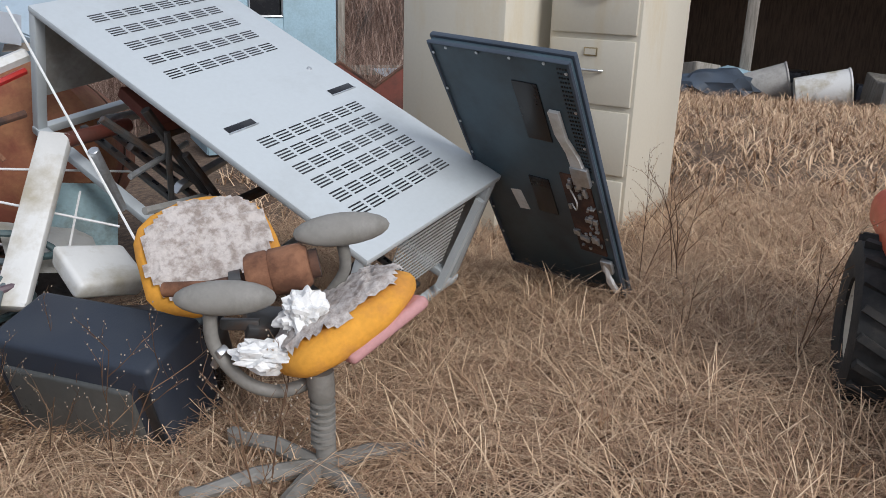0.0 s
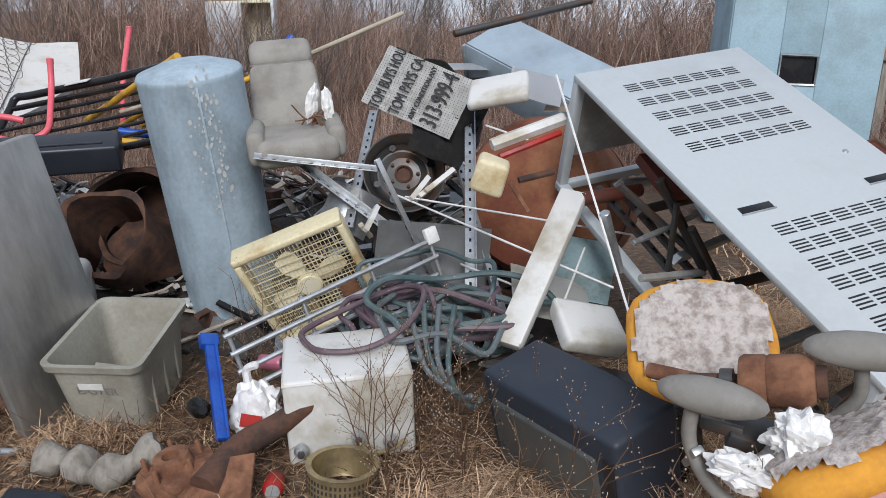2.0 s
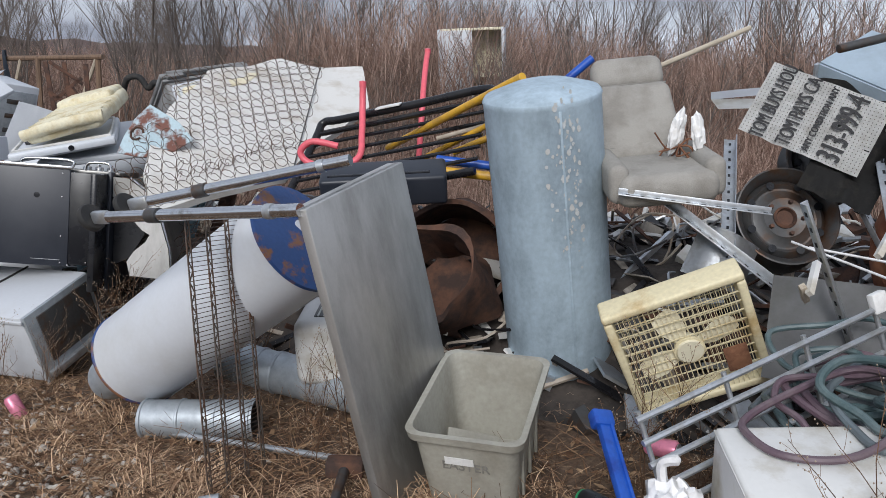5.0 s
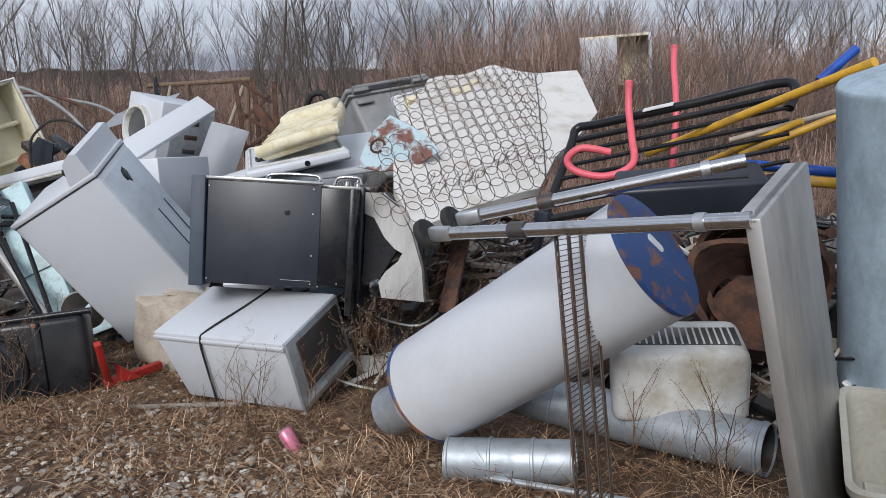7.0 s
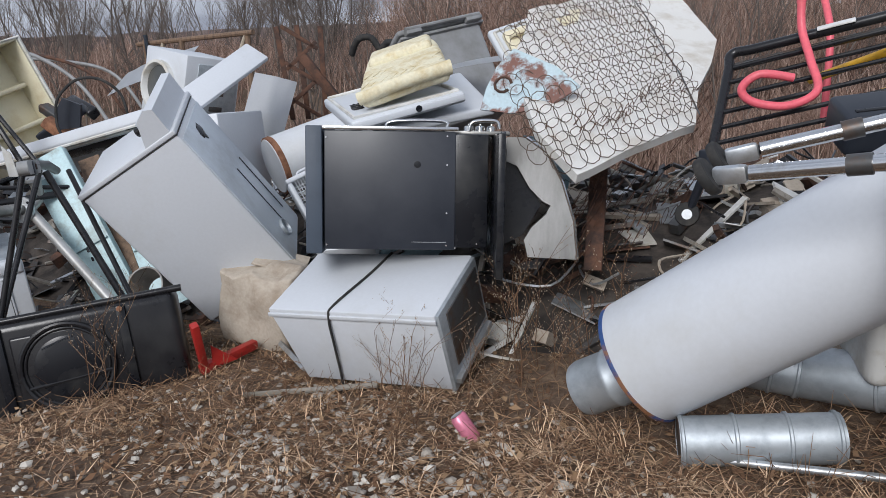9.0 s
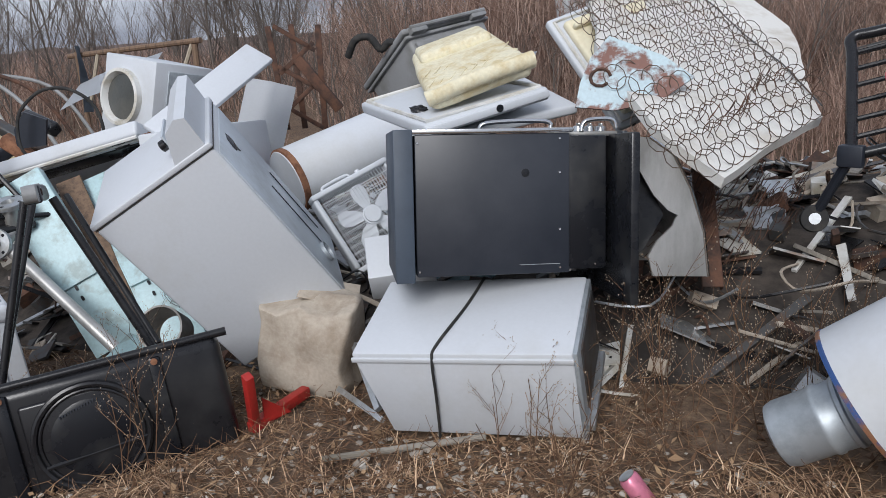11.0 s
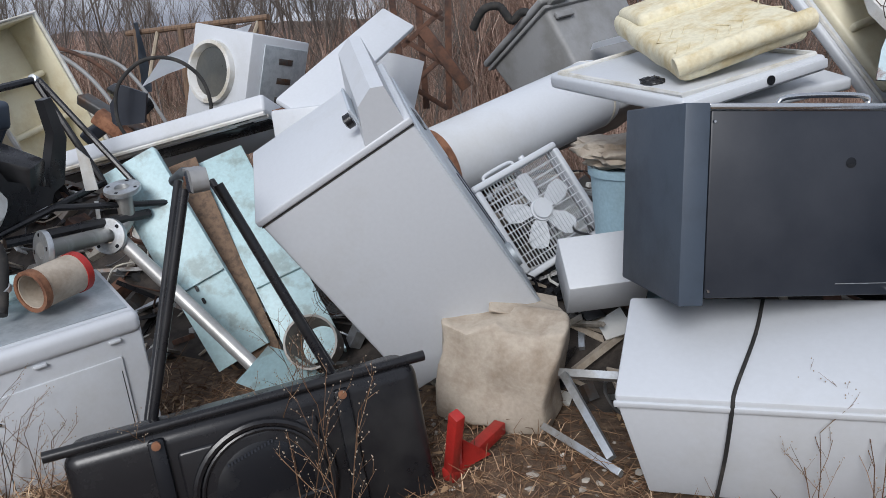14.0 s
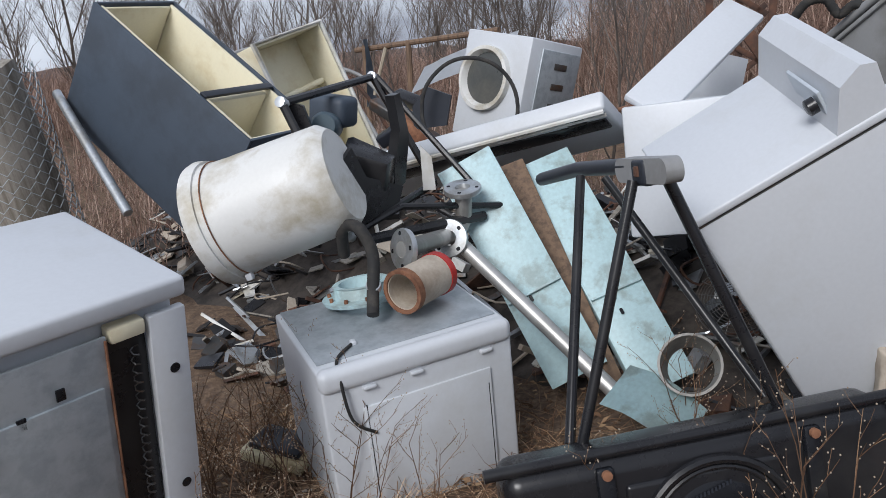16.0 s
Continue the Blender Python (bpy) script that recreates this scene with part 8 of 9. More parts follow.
ym = thing("yellow_machine", pose(-1.45, 15.5, ground_z(-1.4, 15.5), 0, 0, 15), "small yellow machine standing far off in the yard", "machine")
part("body", block(0.9, 0.5, 0.4, 0.06, (0, 0, 1.7), seg=3), yellow_paint, ym)
part("engine", block(0.4, 0.4, 0.3, 0.04, (0.2, 0, 1.95), seg=2), yellow_paint, ym)
part("stand", block(0.8, 0.4, 1.5, 0.02, (0, 0, 0.75)), rust, ym)

# open lean-to with dark clutter
ln = thing("lean_to", pose(7.2, 13.6, ground_z(7, 13.6), 0, 0, -28), "dark weathered open-fronted timber lean-to full of clutter", "shed")
part("rear_wall", block(8.0, 0.12, 3.0, 0.01, (0, 2.6, 1.5)), brown_wood, ln)
for x in (-4.0, 4.0):
    part("side_wall", block(0.12, 5.2, 3.0, 0.01, (x, 0, 1.5)), brown_wood, ln)
part("roof", block(8.6, 5.8, 0.12, 0.01, (0, 0, 3.0)), steel_dark, ln, m=pose(0, 0, 0, -4, 0, 0))
for x in (-3.9, -1.3, 1.3, 3.9):
    part("post", block(0.16, 0.16, 2.9, 0.02, (x, -2.5, 1.45)), grey_wood, ln)
rnd = random.Random(5)
for i in range(16):
    x, y = 3.6 + 0.42 * i + rnd.uniform(-0.2, 0.2), 11.9 - 0.12 * i + rnd.uniform(0.2, 2.0)
    solo("scrap_box", rough_up(block(rnd.uniform(0.3, 0.8), rnd.uniform(0.3, 0.6), rnd.uniform(0.25, 0.7), 0.03, seg=2), 0.03, 4, i), (steel_dark, black_plastic, grey_wood, charcoal, bin_grey)[i % 5], pose(x, y, ground_z(x, y) + 0.2, rnd.uniform(-8, 8), rnd.uniform(-8, 8), rnd.uniform(0, 90)), "dark dusty clutter box under the lean-to", "box", "clutter under the lean-to")
for x, y, r, a, mat in ((5.6, 11.0, 0.26, 80, white_dirty), (5.0, 11.6, 0.26, 75, concrete), (6.5, 10.5, 0.3, 8, concrete)):
    b = thing("bucket", pose(x, y, ground_z(x, y) + r * 0.95, a, 0, 70), "dirty pale plastic bucket in the dry grass", "bucket", "old buckets")
    part("wall", lathe([(r * 0.78, -0.34), (r * 0.82, -0.35), (r, 0.34), (r * 1.05, 0.35), (r * 1.05, 0.37), (r * 0.95, 0.37), (r * 0.76, -0.3)], 32, close=True), mat, b)
    part("bottom", lathe([(0, -0.33), (r * 0.8, -0.33), (r * 0.8, -0.35), (0, -0.35)], 28), mat, b)
solo("tarp", crumple(0.42, 44, (1.4, 1.0, 0.5), 0.3, 3), blue_faded, pose(4.75, 11.9, ground_z(4.7, 11.9) + 0.25), "crumpled pale blue tarp by the lean-to", "tarp")
solo("tarp", crumple(0.4, 47, (1.5, 1.0, 0.6), 0.3, 3), charcoal_blue, pose(4.2, 11.4, ground_z(4.2, 11.4) + 0.2), "dark crumpled tarp bundle by the lean-to", "tarp")

# upright white refrigerators far behind the heap
for x, y, z, a in ((-12.5, 11.3, 1.25, 40), (-13.1, 12.0, 0.35, 35)):
    f = thing("refrigerator", pose(x, y, z, 3, -4, a), "white refrigerator carcass with cream shelves, far behind", "refrigerator")
    for px in (-0.62, 0.62):
        part("side", block(0.06, 0.7, 1.4, 0.01, (px, 0, 0)), white_enamel, f)
    part("back", block(1.3, 0.05, 1.4, 0.01, (0, 0.33, 0)), cream_liner, f)
    for pz in (-0.68, -0.2, 0.68):
        part("shelf", block(1.2, 0.66, 0.05, 0.01, (0, 0, pz)), cream_liner, f)
    part("door", block(0.66, 0.05, 1.3, 0.02, (-0.3, -0.36, 0.02)), white_enamel, f)
sf = thing("scrap_stack", pose(-12.9, 11.6, -0.4, 0, 0, 30), "rusty steel stack under the far refrigerator", "scrap")
part("frame", block(1.4, 0.9, 0.9, 0.02, (0, 0, 0.45)), rust, sf)

# timber frame with a dark blue cloth hung on it
fm = thing("timber_frame", pose(-17.2, 4.8, ground_z(-17, 4.8), 0, 0, 16), "weathered pole frame standing out in the field", "frame")
for x in (-1.5, -0.4, 1.4):
    part("post", tube([(x, 0, 0), (x + 0.05, 0, 1.75)], 0.05, 8), brown_wood, fm)
part("top_rail", tube([(-1.7, 0, 1.68), (0.2, 0.02, 1.75), (1.6, 0, 1.8)], 0.045, 8), brown_wood, fm)
part("top_rail", tube([(-1.5, 0, 1.7), (-1.9, 1.0, 1.72)], 0.045, 8), brown_wood, fm)
part("brace", tube([(0.9, 0, 1.0), (1.4, 0, 1.75)], 0.035, 6), pale_wood, fm)
part("brace", tube([(-1.3, 0, 0.9), (-0.9, 0, 1.7)], 0.035, 6), pale_wood, fm)
clo = bmesh.new()
g = [[clo.verts.new((-1.42 + 0.16 * i / 4 + 0.06 * noise.noise(Vector((j, i, 1))), -0.06 + 0.07 * math.sin(i * 1.4 + j * 0.3), 1.85 - 1.15 * j / 10)) for i in range(5)] for j in range(11)]
for j in range(10):
    for i in range(4):
        clo.faces.new((g[j][i], g[j][i + 1], g[j + 1][i + 1], g[j + 1][i]))
bmesh.ops.solidify(clo, geom=clo.faces[:], thickness=0.02)
solo("hanging_cloth", clo, charcoal_blue, fm.matrix_world.copy(), "dark blue work cloth hanging on the pole frame", "cloth")
# bent conduit arch behind the barrels
bar("steel_pole", (-11.3, -1.15, 0.75), (-10.5, -0.95, 0.05), 0.03, aluminium, "thin grey steel pole leaning by the refrigerator", "pole")
for k in range(3):
    ar = thing("bent_conduit", Matrix.Translation((-14.5 - 0.5 * k, 1.6 + 0.4 * k, -0.5)), "bent grey conduit arching out of the heap", "conduit")
    part("conduit", tube(smooth_path([(0.9, 0.7, 0.2), (0.4, 0.35, 1.1), (-0.4, -0.2, 1.55 - 0.1 * k), (-1.3, -0.7, 1.4)], 8), 0.025, 8), (bin_grey, rust, bin_grey)[k], ar)
rl = thing("fence_roll", pose(-11.4, -1.45, 0.2, 8, 6, 0), "old roll of wire fencing standing at the end of the heap", "fence roll")
net = bmesh.new()
for j in range(26):
    tube([(0.3 * math.cos(2 * math.pi * k / 40), 0.3 * math.sin(2 * math.pi * k / 40), -0.7 + 0.056 * j + (0.02 if (k + j) % 2 else -0.02)) for k in range(40)], 0.0035, 4, net, closed=True)
part("fence_wire", net, galvanised, rl, smooth=False)["kind"] = "stuff"
part("core", rough_up(lathe([(0, -0.75), (0.22, -0.74), (0.24, 0), (0.22, 0.74), (0, 0.75)], 24), 0.03, 5), grey_wood, rl, "matted dead stems inside the roll")


# ---- plants: dry grass, weeds, litter, brush and bare trees ----
def island_material(name, stops, rough=0.9):
    m = bpy.data.materials.new(name)
    m.use_nodes = True
    n, k = m.node_tree.nodes, m.node_tree.links
    b = n["Principled BSDF"]
    geo = n.new("ShaderNodeNewGeometry")
    ramp = n.new("ShaderNodeValToRGB")
    for i, (p, c) in enumerate(stops):
        e = ramp.color_ramp.elements[i] if i < 2 else ramp.color_ramp.elements.new(p)
        e.position, e.color = p, (*c, 1)
    k.new(geo.outputs["Random Per Island"], ramp.inputs["Fac"])
    k.new(ramp.outputs["Color"], b.inputs["Base Color"])
    b.inputs["Roughness"].default_value = rough
    b.inputs["Specular IOR Level"].default_value = 0.25
    return m


straw = island_material("straw", [(0.0, (0.2, 0.115, 0.075)), (1.0, (0.8, 0.61, 0.42)), (0.4, (0.46, 0.3, 0.19)), (0.75, (0.66, 0.46, 0.3))])
weed_brown = island_material("weed_brown", [(0.0, (0.07, 0.04, 0.025)), (1.0, (0.3, 0.19, 0.11)), (0.5, (0.15, 0.085, 0.05))])
leaf_litter = island_material("leaf_litter", [(0.0, (0.07, 0.038, 0.022)), (1.0, (0.36, 0.24, 0.14)), (0.55, (0.17, 0.095, 0.055))])
stone = island_material("stone", [(0.0, (0.22, 0.19, 0.16)), (1.0, (0.6, 0.56, 0.5)), (0.6, (0.4, 0.36, 0.31))])
brush_stem = island_material("brush_stem", [(0.0, (0.13, 0.08, 0.062)), (1.0, (0.46, 0.34, 0.28)), (0.5, (0.27, 0.175, 0.138))])
bark = material("bark", (0.15, 0.125, 0.11), 0.95, dirt=(0.08, 0.065, 0.055), amount=0.5, scale=5, streak=(3, 3, 0.5), bump=0.5)
seed_head = material("seed_head", (0.38, 0.31, 0.235), 0.95)


def raw(name, verts, faces, mat, label, category, kind="stuff"):
    me = bpy.data.meshes.new(name)
    me.from_pydata(verts, [], faces)
    me.materials.append(mat)
    return tagged(new(name, me), label, category, kind=kind)


def blades(name, clumps, mat, label, seed, width=0.0032):
    """Clumps of (x, y, count, length, lean, spread): bent ribbons that lean together."""
    rg = np.random.default_rng(seed)
    verts, faces = [], []
    for x, y, count, length, lean, spread in clumps:
        way = rg.uniform(0, 2 * np.pi)
        for _ in range(int(count)):
            a = way + rg.normal(0, 1.0)
            r = spread * math.sqrt(rg.uniform())
            b = rg.uniform(0, 2 * np.pi)
            px, py = x + r * math.cos(b), y + r * math.sin(b)
            pz = ground_z(px, py) - 0.01
            L = length * rg.uniform(0.5, 1.15)
            w = width * rg.uniform(0.6, 1.3)
            l = lean * rg.uniform(0.5, 1.3)
            c, s = math.cos(a), math.sin(a)
            i = len(verts)
            curl = rg.normal(0, 0.35)
            for k, (f, up) in enumerate(((0.0, 0.0), (0.4, 0.36), (0.75, 0.58), (1.0, 0.6 - 0.25 * l))):
                d = L * f * f * l * 0.9 + L * 0.1 * f
                h = L * up * (1.25 - 0.6 * min(l, 1.4))
                ca, sa = math.cos(a + curl * f), math.sin(a + curl * f)
                cx, cy = px + d * ca, py + d * sa
                ww = w * (1 - 0.8 * f)
                verts.append((cx - sa * ww, cy + ca * ww, pz + max(h, 0.012 * f + 0.01)))
                verts.append((cx + sa * ww, cy - ca * ww, pz + max(h, 0.012 * f + 0.01)))
            faces += [(i, i + 1, i + 3, i + 2), (i + 2, i + 3, i + 5, i + 4), (i + 4, i + 5, i + 7, i + 6)]
    return raw(name, verts, faces, mat, label, "grass")


rg = np.random.default_rng(11)
near, far_, path = [], [], []
for _ in range(2100):
    x, y = rg.uniform(-1.1, 2.4), rg.uniform(0.55, 4.6)
    if x < -0.75 and y < 1.9:
        continue
    near.append((x, y, 34, rg.uniform(0.16, 0.38), rg.uniform(1.0, 2.0), 0.1))
blades("dry_grass", near, straw, "matted pale straw-coloured dry grass", 1, 0.0023)
for _ in range(2600):
    x, y = rg.uniform(-1.5, 9), rg.uniform(4.4, 13.5)
    far_.append((x, y, 13, rg.uniform(0.2, 0.4), rg.uniform(0.7, 1.4), 0.16))
blades("dry_grass_field", far_, straw, "pale dry grass running back to the lean-to", 2, 0.006)
for _ in range(900):
    x = rg.uniform(-9.2, -0.8)
    front = 2.5 + (x + 0.6) * 0.338
    y = front + rg.normal(-0.35, 0.5)
    path.append((x, y, rg.integers(6, 16), rg.uniform(0.06, 0.2), rg.uniform(0.8, 1.6), 0.09))
for (cx, cy, n, L) in ((-2.95, 1.62, 22, 0.24), (-3.3, 1.9, 20, 0.26), (-3.2, 1.35, 16, 0.2), (-4.6, 1.0, 14, 0.16), (-8.0, -0.75, 16, 0.3), (-1.3, 1.9, 20, 0.25), (-0.9, 1.75, 22, 0.26), (-3.75, 1.15, 18, 0.22)):
    for _ in range(n):
        path.append((cx + rg.normal(0, 0.16), cy + rg.normal(0, 0.12), 18, L * rg.uniform(0.6, 1.1), rg.uniform(0.7, 1.4), 0.06))
blades("path_grass", path, straw, "sparse flattened straw along the foot of the heap", 3, 0.0026)


def litter():
    r = np.random.default_rng(8)
    verts, faces = [], []
    for _ in range(15000):
        x = r.uniform(-9.4, 1.8)
        front = 2.6 + (x + 0.6) * 0.338
        y = front + r.normal(-0.5, 0.8)
        if x > -1:
            y = r.uniform(0.4, 4.5)
        z = ground_z(x, y) + 0.012 + abs(r.normal(0, 0.012))
        L, W = r.uniform(0.008, 0.032), r.uniform(0.003, 0.014)
        a, t1, t2 = r.uniform(0, 6.28), r.normal(0, 0.35), r.normal(0, 0.35)
        c, s = math.cos(a), math.sin(a)
        i = len(verts)
        for u, v, lift in ((-1, -0.4, 0), (-0.2, -1, 0.3), (1, 0, 0), (-0.1, 1, 0.3)):
            verts.append((x + L * u * c - W * v * s, y + L * u * s + W * v * c, z + L * u * t1 + W * v * t2 + lift * 0.006))
        faces.append((i, i + 1, i + 2, i + 3))
    raw("leaf_litter", verts, faces, leaf_litter, "brown curled leaf litter and bark crumbs", "leaf litter")


litter()


def twigs():
    r = np.random.default_rng(18)
    verts, faces = [], []
    for _ in range(8500):
        x = r.uniform(-9.6, -0.6)
        front = 2.6 + (x + 0.6) * 0.338
        y = front + r.normal(-0.2, 0.5)
        z = ground_z(x, y) + r.uniform(0.0, 0.03)
        L, a, up = r.uniform(0.05, 0.2), r.uniform(0, 6.28), abs(r.normal(0, 0.5))
        d = np.array([math.cos(a), math.sin(a), up])
        d /= np.linalg.norm(d)
        side = np.array([-math.sin(a), math.cos(a), 0]) * 0.0018
        p0 = np.array([x, y, z])
        p1 = p0 + d * L * 0.5 + r.normal(0, 0.012, 3)
        p2 = p1 + d * L * 0.5 + r.normal(0, 0.02, 3)
        i = len(verts)
        for p, k in ((p0, 1.0), (p1, 0.8), (p2, 0.4)):
            verts += [tuple(p - side * k), tuple(p + side * k), tuple(p + np.array([0, 0, 0.003 * k]))]
        for j in (0, 3):
            for q in range(3):
                faces.append((i + j + q, i + j + (q + 1) % 3, i + j + 3 + (q + 1) % 3, i + j + 3 + q))
    raw("dead_twigs", verts, faces, weed_brown, "tangled thin dead weed twigs at the heap's foot", "twigs")


twigs()


def gravel():
    r = np.random.default_rng(28)
    base = bmesh.new()
    bmesh.ops.create_icosphere(base, subdivisions=1, radius=1)
    bv = np.array([v.co[:] for v in base.verts])
    bf = [[v.index for v in f.verts] for f in base.faces]
    base.free()
    verts, faces = [], []
    for n in range(2600):
        if n % 3:
            x, y = r.normal(-4.7, 1.0), r.normal(0.45, 0.38)
        else:
            x = r.uniform(-8.5, -2.2)
            y = 2.3 + (x + 0.6) * 0.338 + r.normal(-0.7, 0.4)
        size = r.uniform(0.004, 0.017) * (1.5 if r.uniform() < 0.08 else 1)
        k = bv * (1 + 0.25 * r.normal(size=bv.shape)) * size * np.array([r.uniform(0.8, 1.4), r.uniform(0.8, 1.4), r.uniform(0.45, 0.8)])
        k = k + np.array([x, y, ground_z(x, y) + 0.012 + size * 0.25])
        i = len(verts)
        verts += [tuple(q) for q in k]
        faces += [[i + j for j in f] for f in bf]
    raw("gravel", verts, faces, stone, "pale gravel stones scattered on the bare ground", "gravel")


gravel()


def weed_mesh(seed, height):
    """A dry branching weed with many tiny pale seed heads."""
    r = random.Random(seed)
    stems, heads = bmesh.new(), bmesh.new()

    def grow(p, d, length, rad, depth):
        pts = [p]
        for i in range(3):
            d = (d + Vector((r.uniform(-0.16, 0.16), r.uniform(-0.16, 0.16), 0.04))).normalized()
            pts.append(pts[-1] + d * length / 3)
        tube(pts, rad, 3, stems, ends=False, radii=[rad, rad * 0.85, rad * 0.7, rad * 0.5])
        if depth == 0:
            for q in pts[1:]:
                for _ in range(1):
                    m = Matrix.Translation(q + Vector((r.uniform(-0.012, 0.012), r.uniform(-0.012, 0.012), r.uniform(-0.008, 0.012)))) @ Matrix.Diagonal((0.0024, 0.0024, 0.003, 1))
                    bmesh.ops.create_icosphere(heads, subdivisions=1, radius=1, matrix=m)
            return
        for i in range(5 if depth == 2 else 3):
            f = 0.3 + 0.7 * i / 4 if depth == 2 else 0.3 + 0.3 * i
            k = min(int(f * 3), 2)
            q = pts[k].lerp(pts[k + 1], f * 3 - k if f < 1 else 1.0)
            a = r.uniform(0, 6.28)
            grow(q, (d + 0.9 * Vector((math.cos(a), math.sin(a), 0.25))).normalized(), length * r.uniform(0.32, 0.5), rad * 0.55, depth - 1)

    for _ in range(2):
        a = r.uniform(0, 6.28)
        grow(Vector((0, 0, 0)), Vector((0.18 * math.cos(a), 0.18 * math.sin(a), 1)).normalized(), height * r.uniform(0.75, 1.1), 0.0028, 2)
    return mesh_of(stems, "weed_stems", weed_brown), mesh_of(heads, "seed_spray", seed_head)


weeds = [weed_mesh(s, 0.42) for s in range(5)]
rnd = random.Random(77)
spots = []
for cx, cy, n, sx, sy in ((-1.42, 2.0, 7, 0.12, 0.08), (-1.05, 1.8, 2, 0.2, 0.08), (-0.5, 1.6, 1, 0.2, 0.1), (-2.5, 2.25, 4, 0.12, 0.12), (-1.75, 1.9, 2, 0.12, 0.06), (-6.85, 0.05, 2, 0.08, 0.04), (-7.2, -0.35, 1, 0.1, 0.04), (-8.0, -0.6, 3, 0.15, 0.08), (-5.6, 0.95, 3, 0.2, 0.05), (-5.3, 1.6, 9, 0.22, 0.2), (-8.45, -0.8, 3, 0.12, 0.1), (-3.6, 1.75, 4, 0.15, 0.12), (0.9, 3.2, 3, 0.4, 0.3), (1.1, 2.4, 2, 0.2, 0.3), (-7.6, 0.35, 3, 0.15, 0.1), (-4.9, 1.8, 8, 0.2, 0.2), (-8.62, -0.95, 9, 0.14, 0.14), (-8.1, -0.9, 4, 0.1, 0.1), (-5.2, 1.25, 3, 0.2, 0.15)):
    for _ in range(n):
        spots.append((cx + rnd.gauss(0, sx), cy + rnd.gauss(0, sy)))
for i, (x, y) in enumerate(spots):
    st, hd = weeds[i % 5]
    w = new("dry_weed", st)
    k = rnd.uniform(0.7, 1.15)
    w.matrix_world = Matrix.Translation((x, y, ground_z(x, y) - 0.01)) @ pose(0, 0, 0, rnd.uniform(-12, 12), rnd.uniform(-12, 12), rnd.uniform(0, 360)) @ Matrix.Diagonal((k, k, k, 1))
    tagged(w, "thin dry branching weed with pale seed heads", "weed", "dry weeds")
    h = new("seed_spray", hd)
    h.parent = w
    h["kind"] = "stuff"


def bare_tree(seed, height, spread=0.5):
    r = random.Random(seed)
    bm = bmesh.new()

    def grow(p, d, length, rad, depth):
        pts, radii = [p], [rad]
        n = 4 if depth > 1 else 3
        for i in range(n):
            d = (d + Vector((r.uniform(-0.14, 0.14), r.uniform(-0.14, 0.14), 0.07))).normalized()
            pts.append(pts[-1] + d * length / n)
            radii.append(rad * (1 - 0.55 * (i + 1) / n))
        tube(pts, rad, 5 if depth > 2 else 3, bm, ends=False, radii=radii)
        if depth == 0:
            return
        kids = {4: 7, 3: 5, 2: 5, 1: 4}[depth]
        for i in range(kids):
            f = 0.22 + 0.75 * i / max(kids - 1, 1)
            k = min(int(f * n), n - 1)
            q = pts[k].lerp(pts[k + 1], f * n - k)
            a = r.uniform(0, 6.28)
            nd = (d * 0.9 + spread * Vector((math.cos(a), math.sin(a), 0.35))).normalized()
            grow(q, nd, length * r.uniform(0.38, 0.62) * (1.1 - 0.3 * f), rad * 0.5 * (1.1 - 0.4 * f), depth - 1)

    for j in range(r.choice((1, 2, 3))):
        a = r.uniform(0, 6.28)
        grow(Vector((0.15 * math.cos(a), 0.15 * math.sin(a), 0)), Vector((0.16 * math.cos(a), 0.16 * math.sin(a), 1)).normalized(), height * r.uniform(0.7, 1.0), 0.018 * height / 2.2, 4)
    return mesh_of(bm, "bare_tree", bark, True)


trees = [bare_tree(s, 3.9, (0.5, 0.75, 0.62, 0.9, 0.55, 0.8)[s]) for s in range(6)]
saplings = [bare_tree(20 + s, 2.4, 0.6) for s in range(3)]
rnd = random.Random(31)
for i in range(190):
    yaw = radians(-14 + 124 * (i + rnd.uniform(-0.4, 0.4)) / 190)
    near_ = rnd.choice((0, 0, 1, 2))
    dist = (rnd.uniform(20, 30), rnd.uniform(30, 45), rnd.uniform(45, 62))[near_]
    x, y = -3.5 - dist * math.sin(yaw), dist * math.cos(yaw)
    if 0 < x < 14 and y < 24:
        continue
    k = rnd.uniform(0.6, 1.35) * (1, 1.15, 1.35)[near_]
    ob = new("bare_tree", trees[rnd.randrange(6)])
    ob.matrix_world = Matrix.Translation((x, y, ground_z(x, y) - 0.05)) @ pose(0, 0, 0, rnd.uniform(-5, 5), rnd.uniform(-5, 5), rnd.uniform(0, 360)) @ Matrix.Diagonal((k, k, k, 1))
    tagged(ob, "leafless grey-brown winter tree at the field edge", "tree", "bare trees")
for i in range(64):
    yaw = radians(-14 + 102 * (i + rnd.uniform(-0.4, 0.4)) / 64)
    dist = rnd.uniform(9.5, 18)
    x, y = -3.5 - dist * math.sin(yaw), 1 + dist * math.cos(yaw)
    if x > 1.5 or (yaw > radians(72) and dist < 16):
        continue
    k = rnd.uniform(0.6, 1.15)
    ob = new("bare_sapling", saplings[i % 3])
    ob.matrix_world = Matrix.Translation((x, y, ground_z(x, y) - 0.05)) @ pose(0, 0, 0, rnd.uniform(-8, 8), rnd.uniform(-8, 8), rnd.uniform(0, 360)) @ Matrix.Diagonal((k, k, k, 1))
    tagged(ob, "thin leafless sapling in the brush", "sapling", "bare saplings")


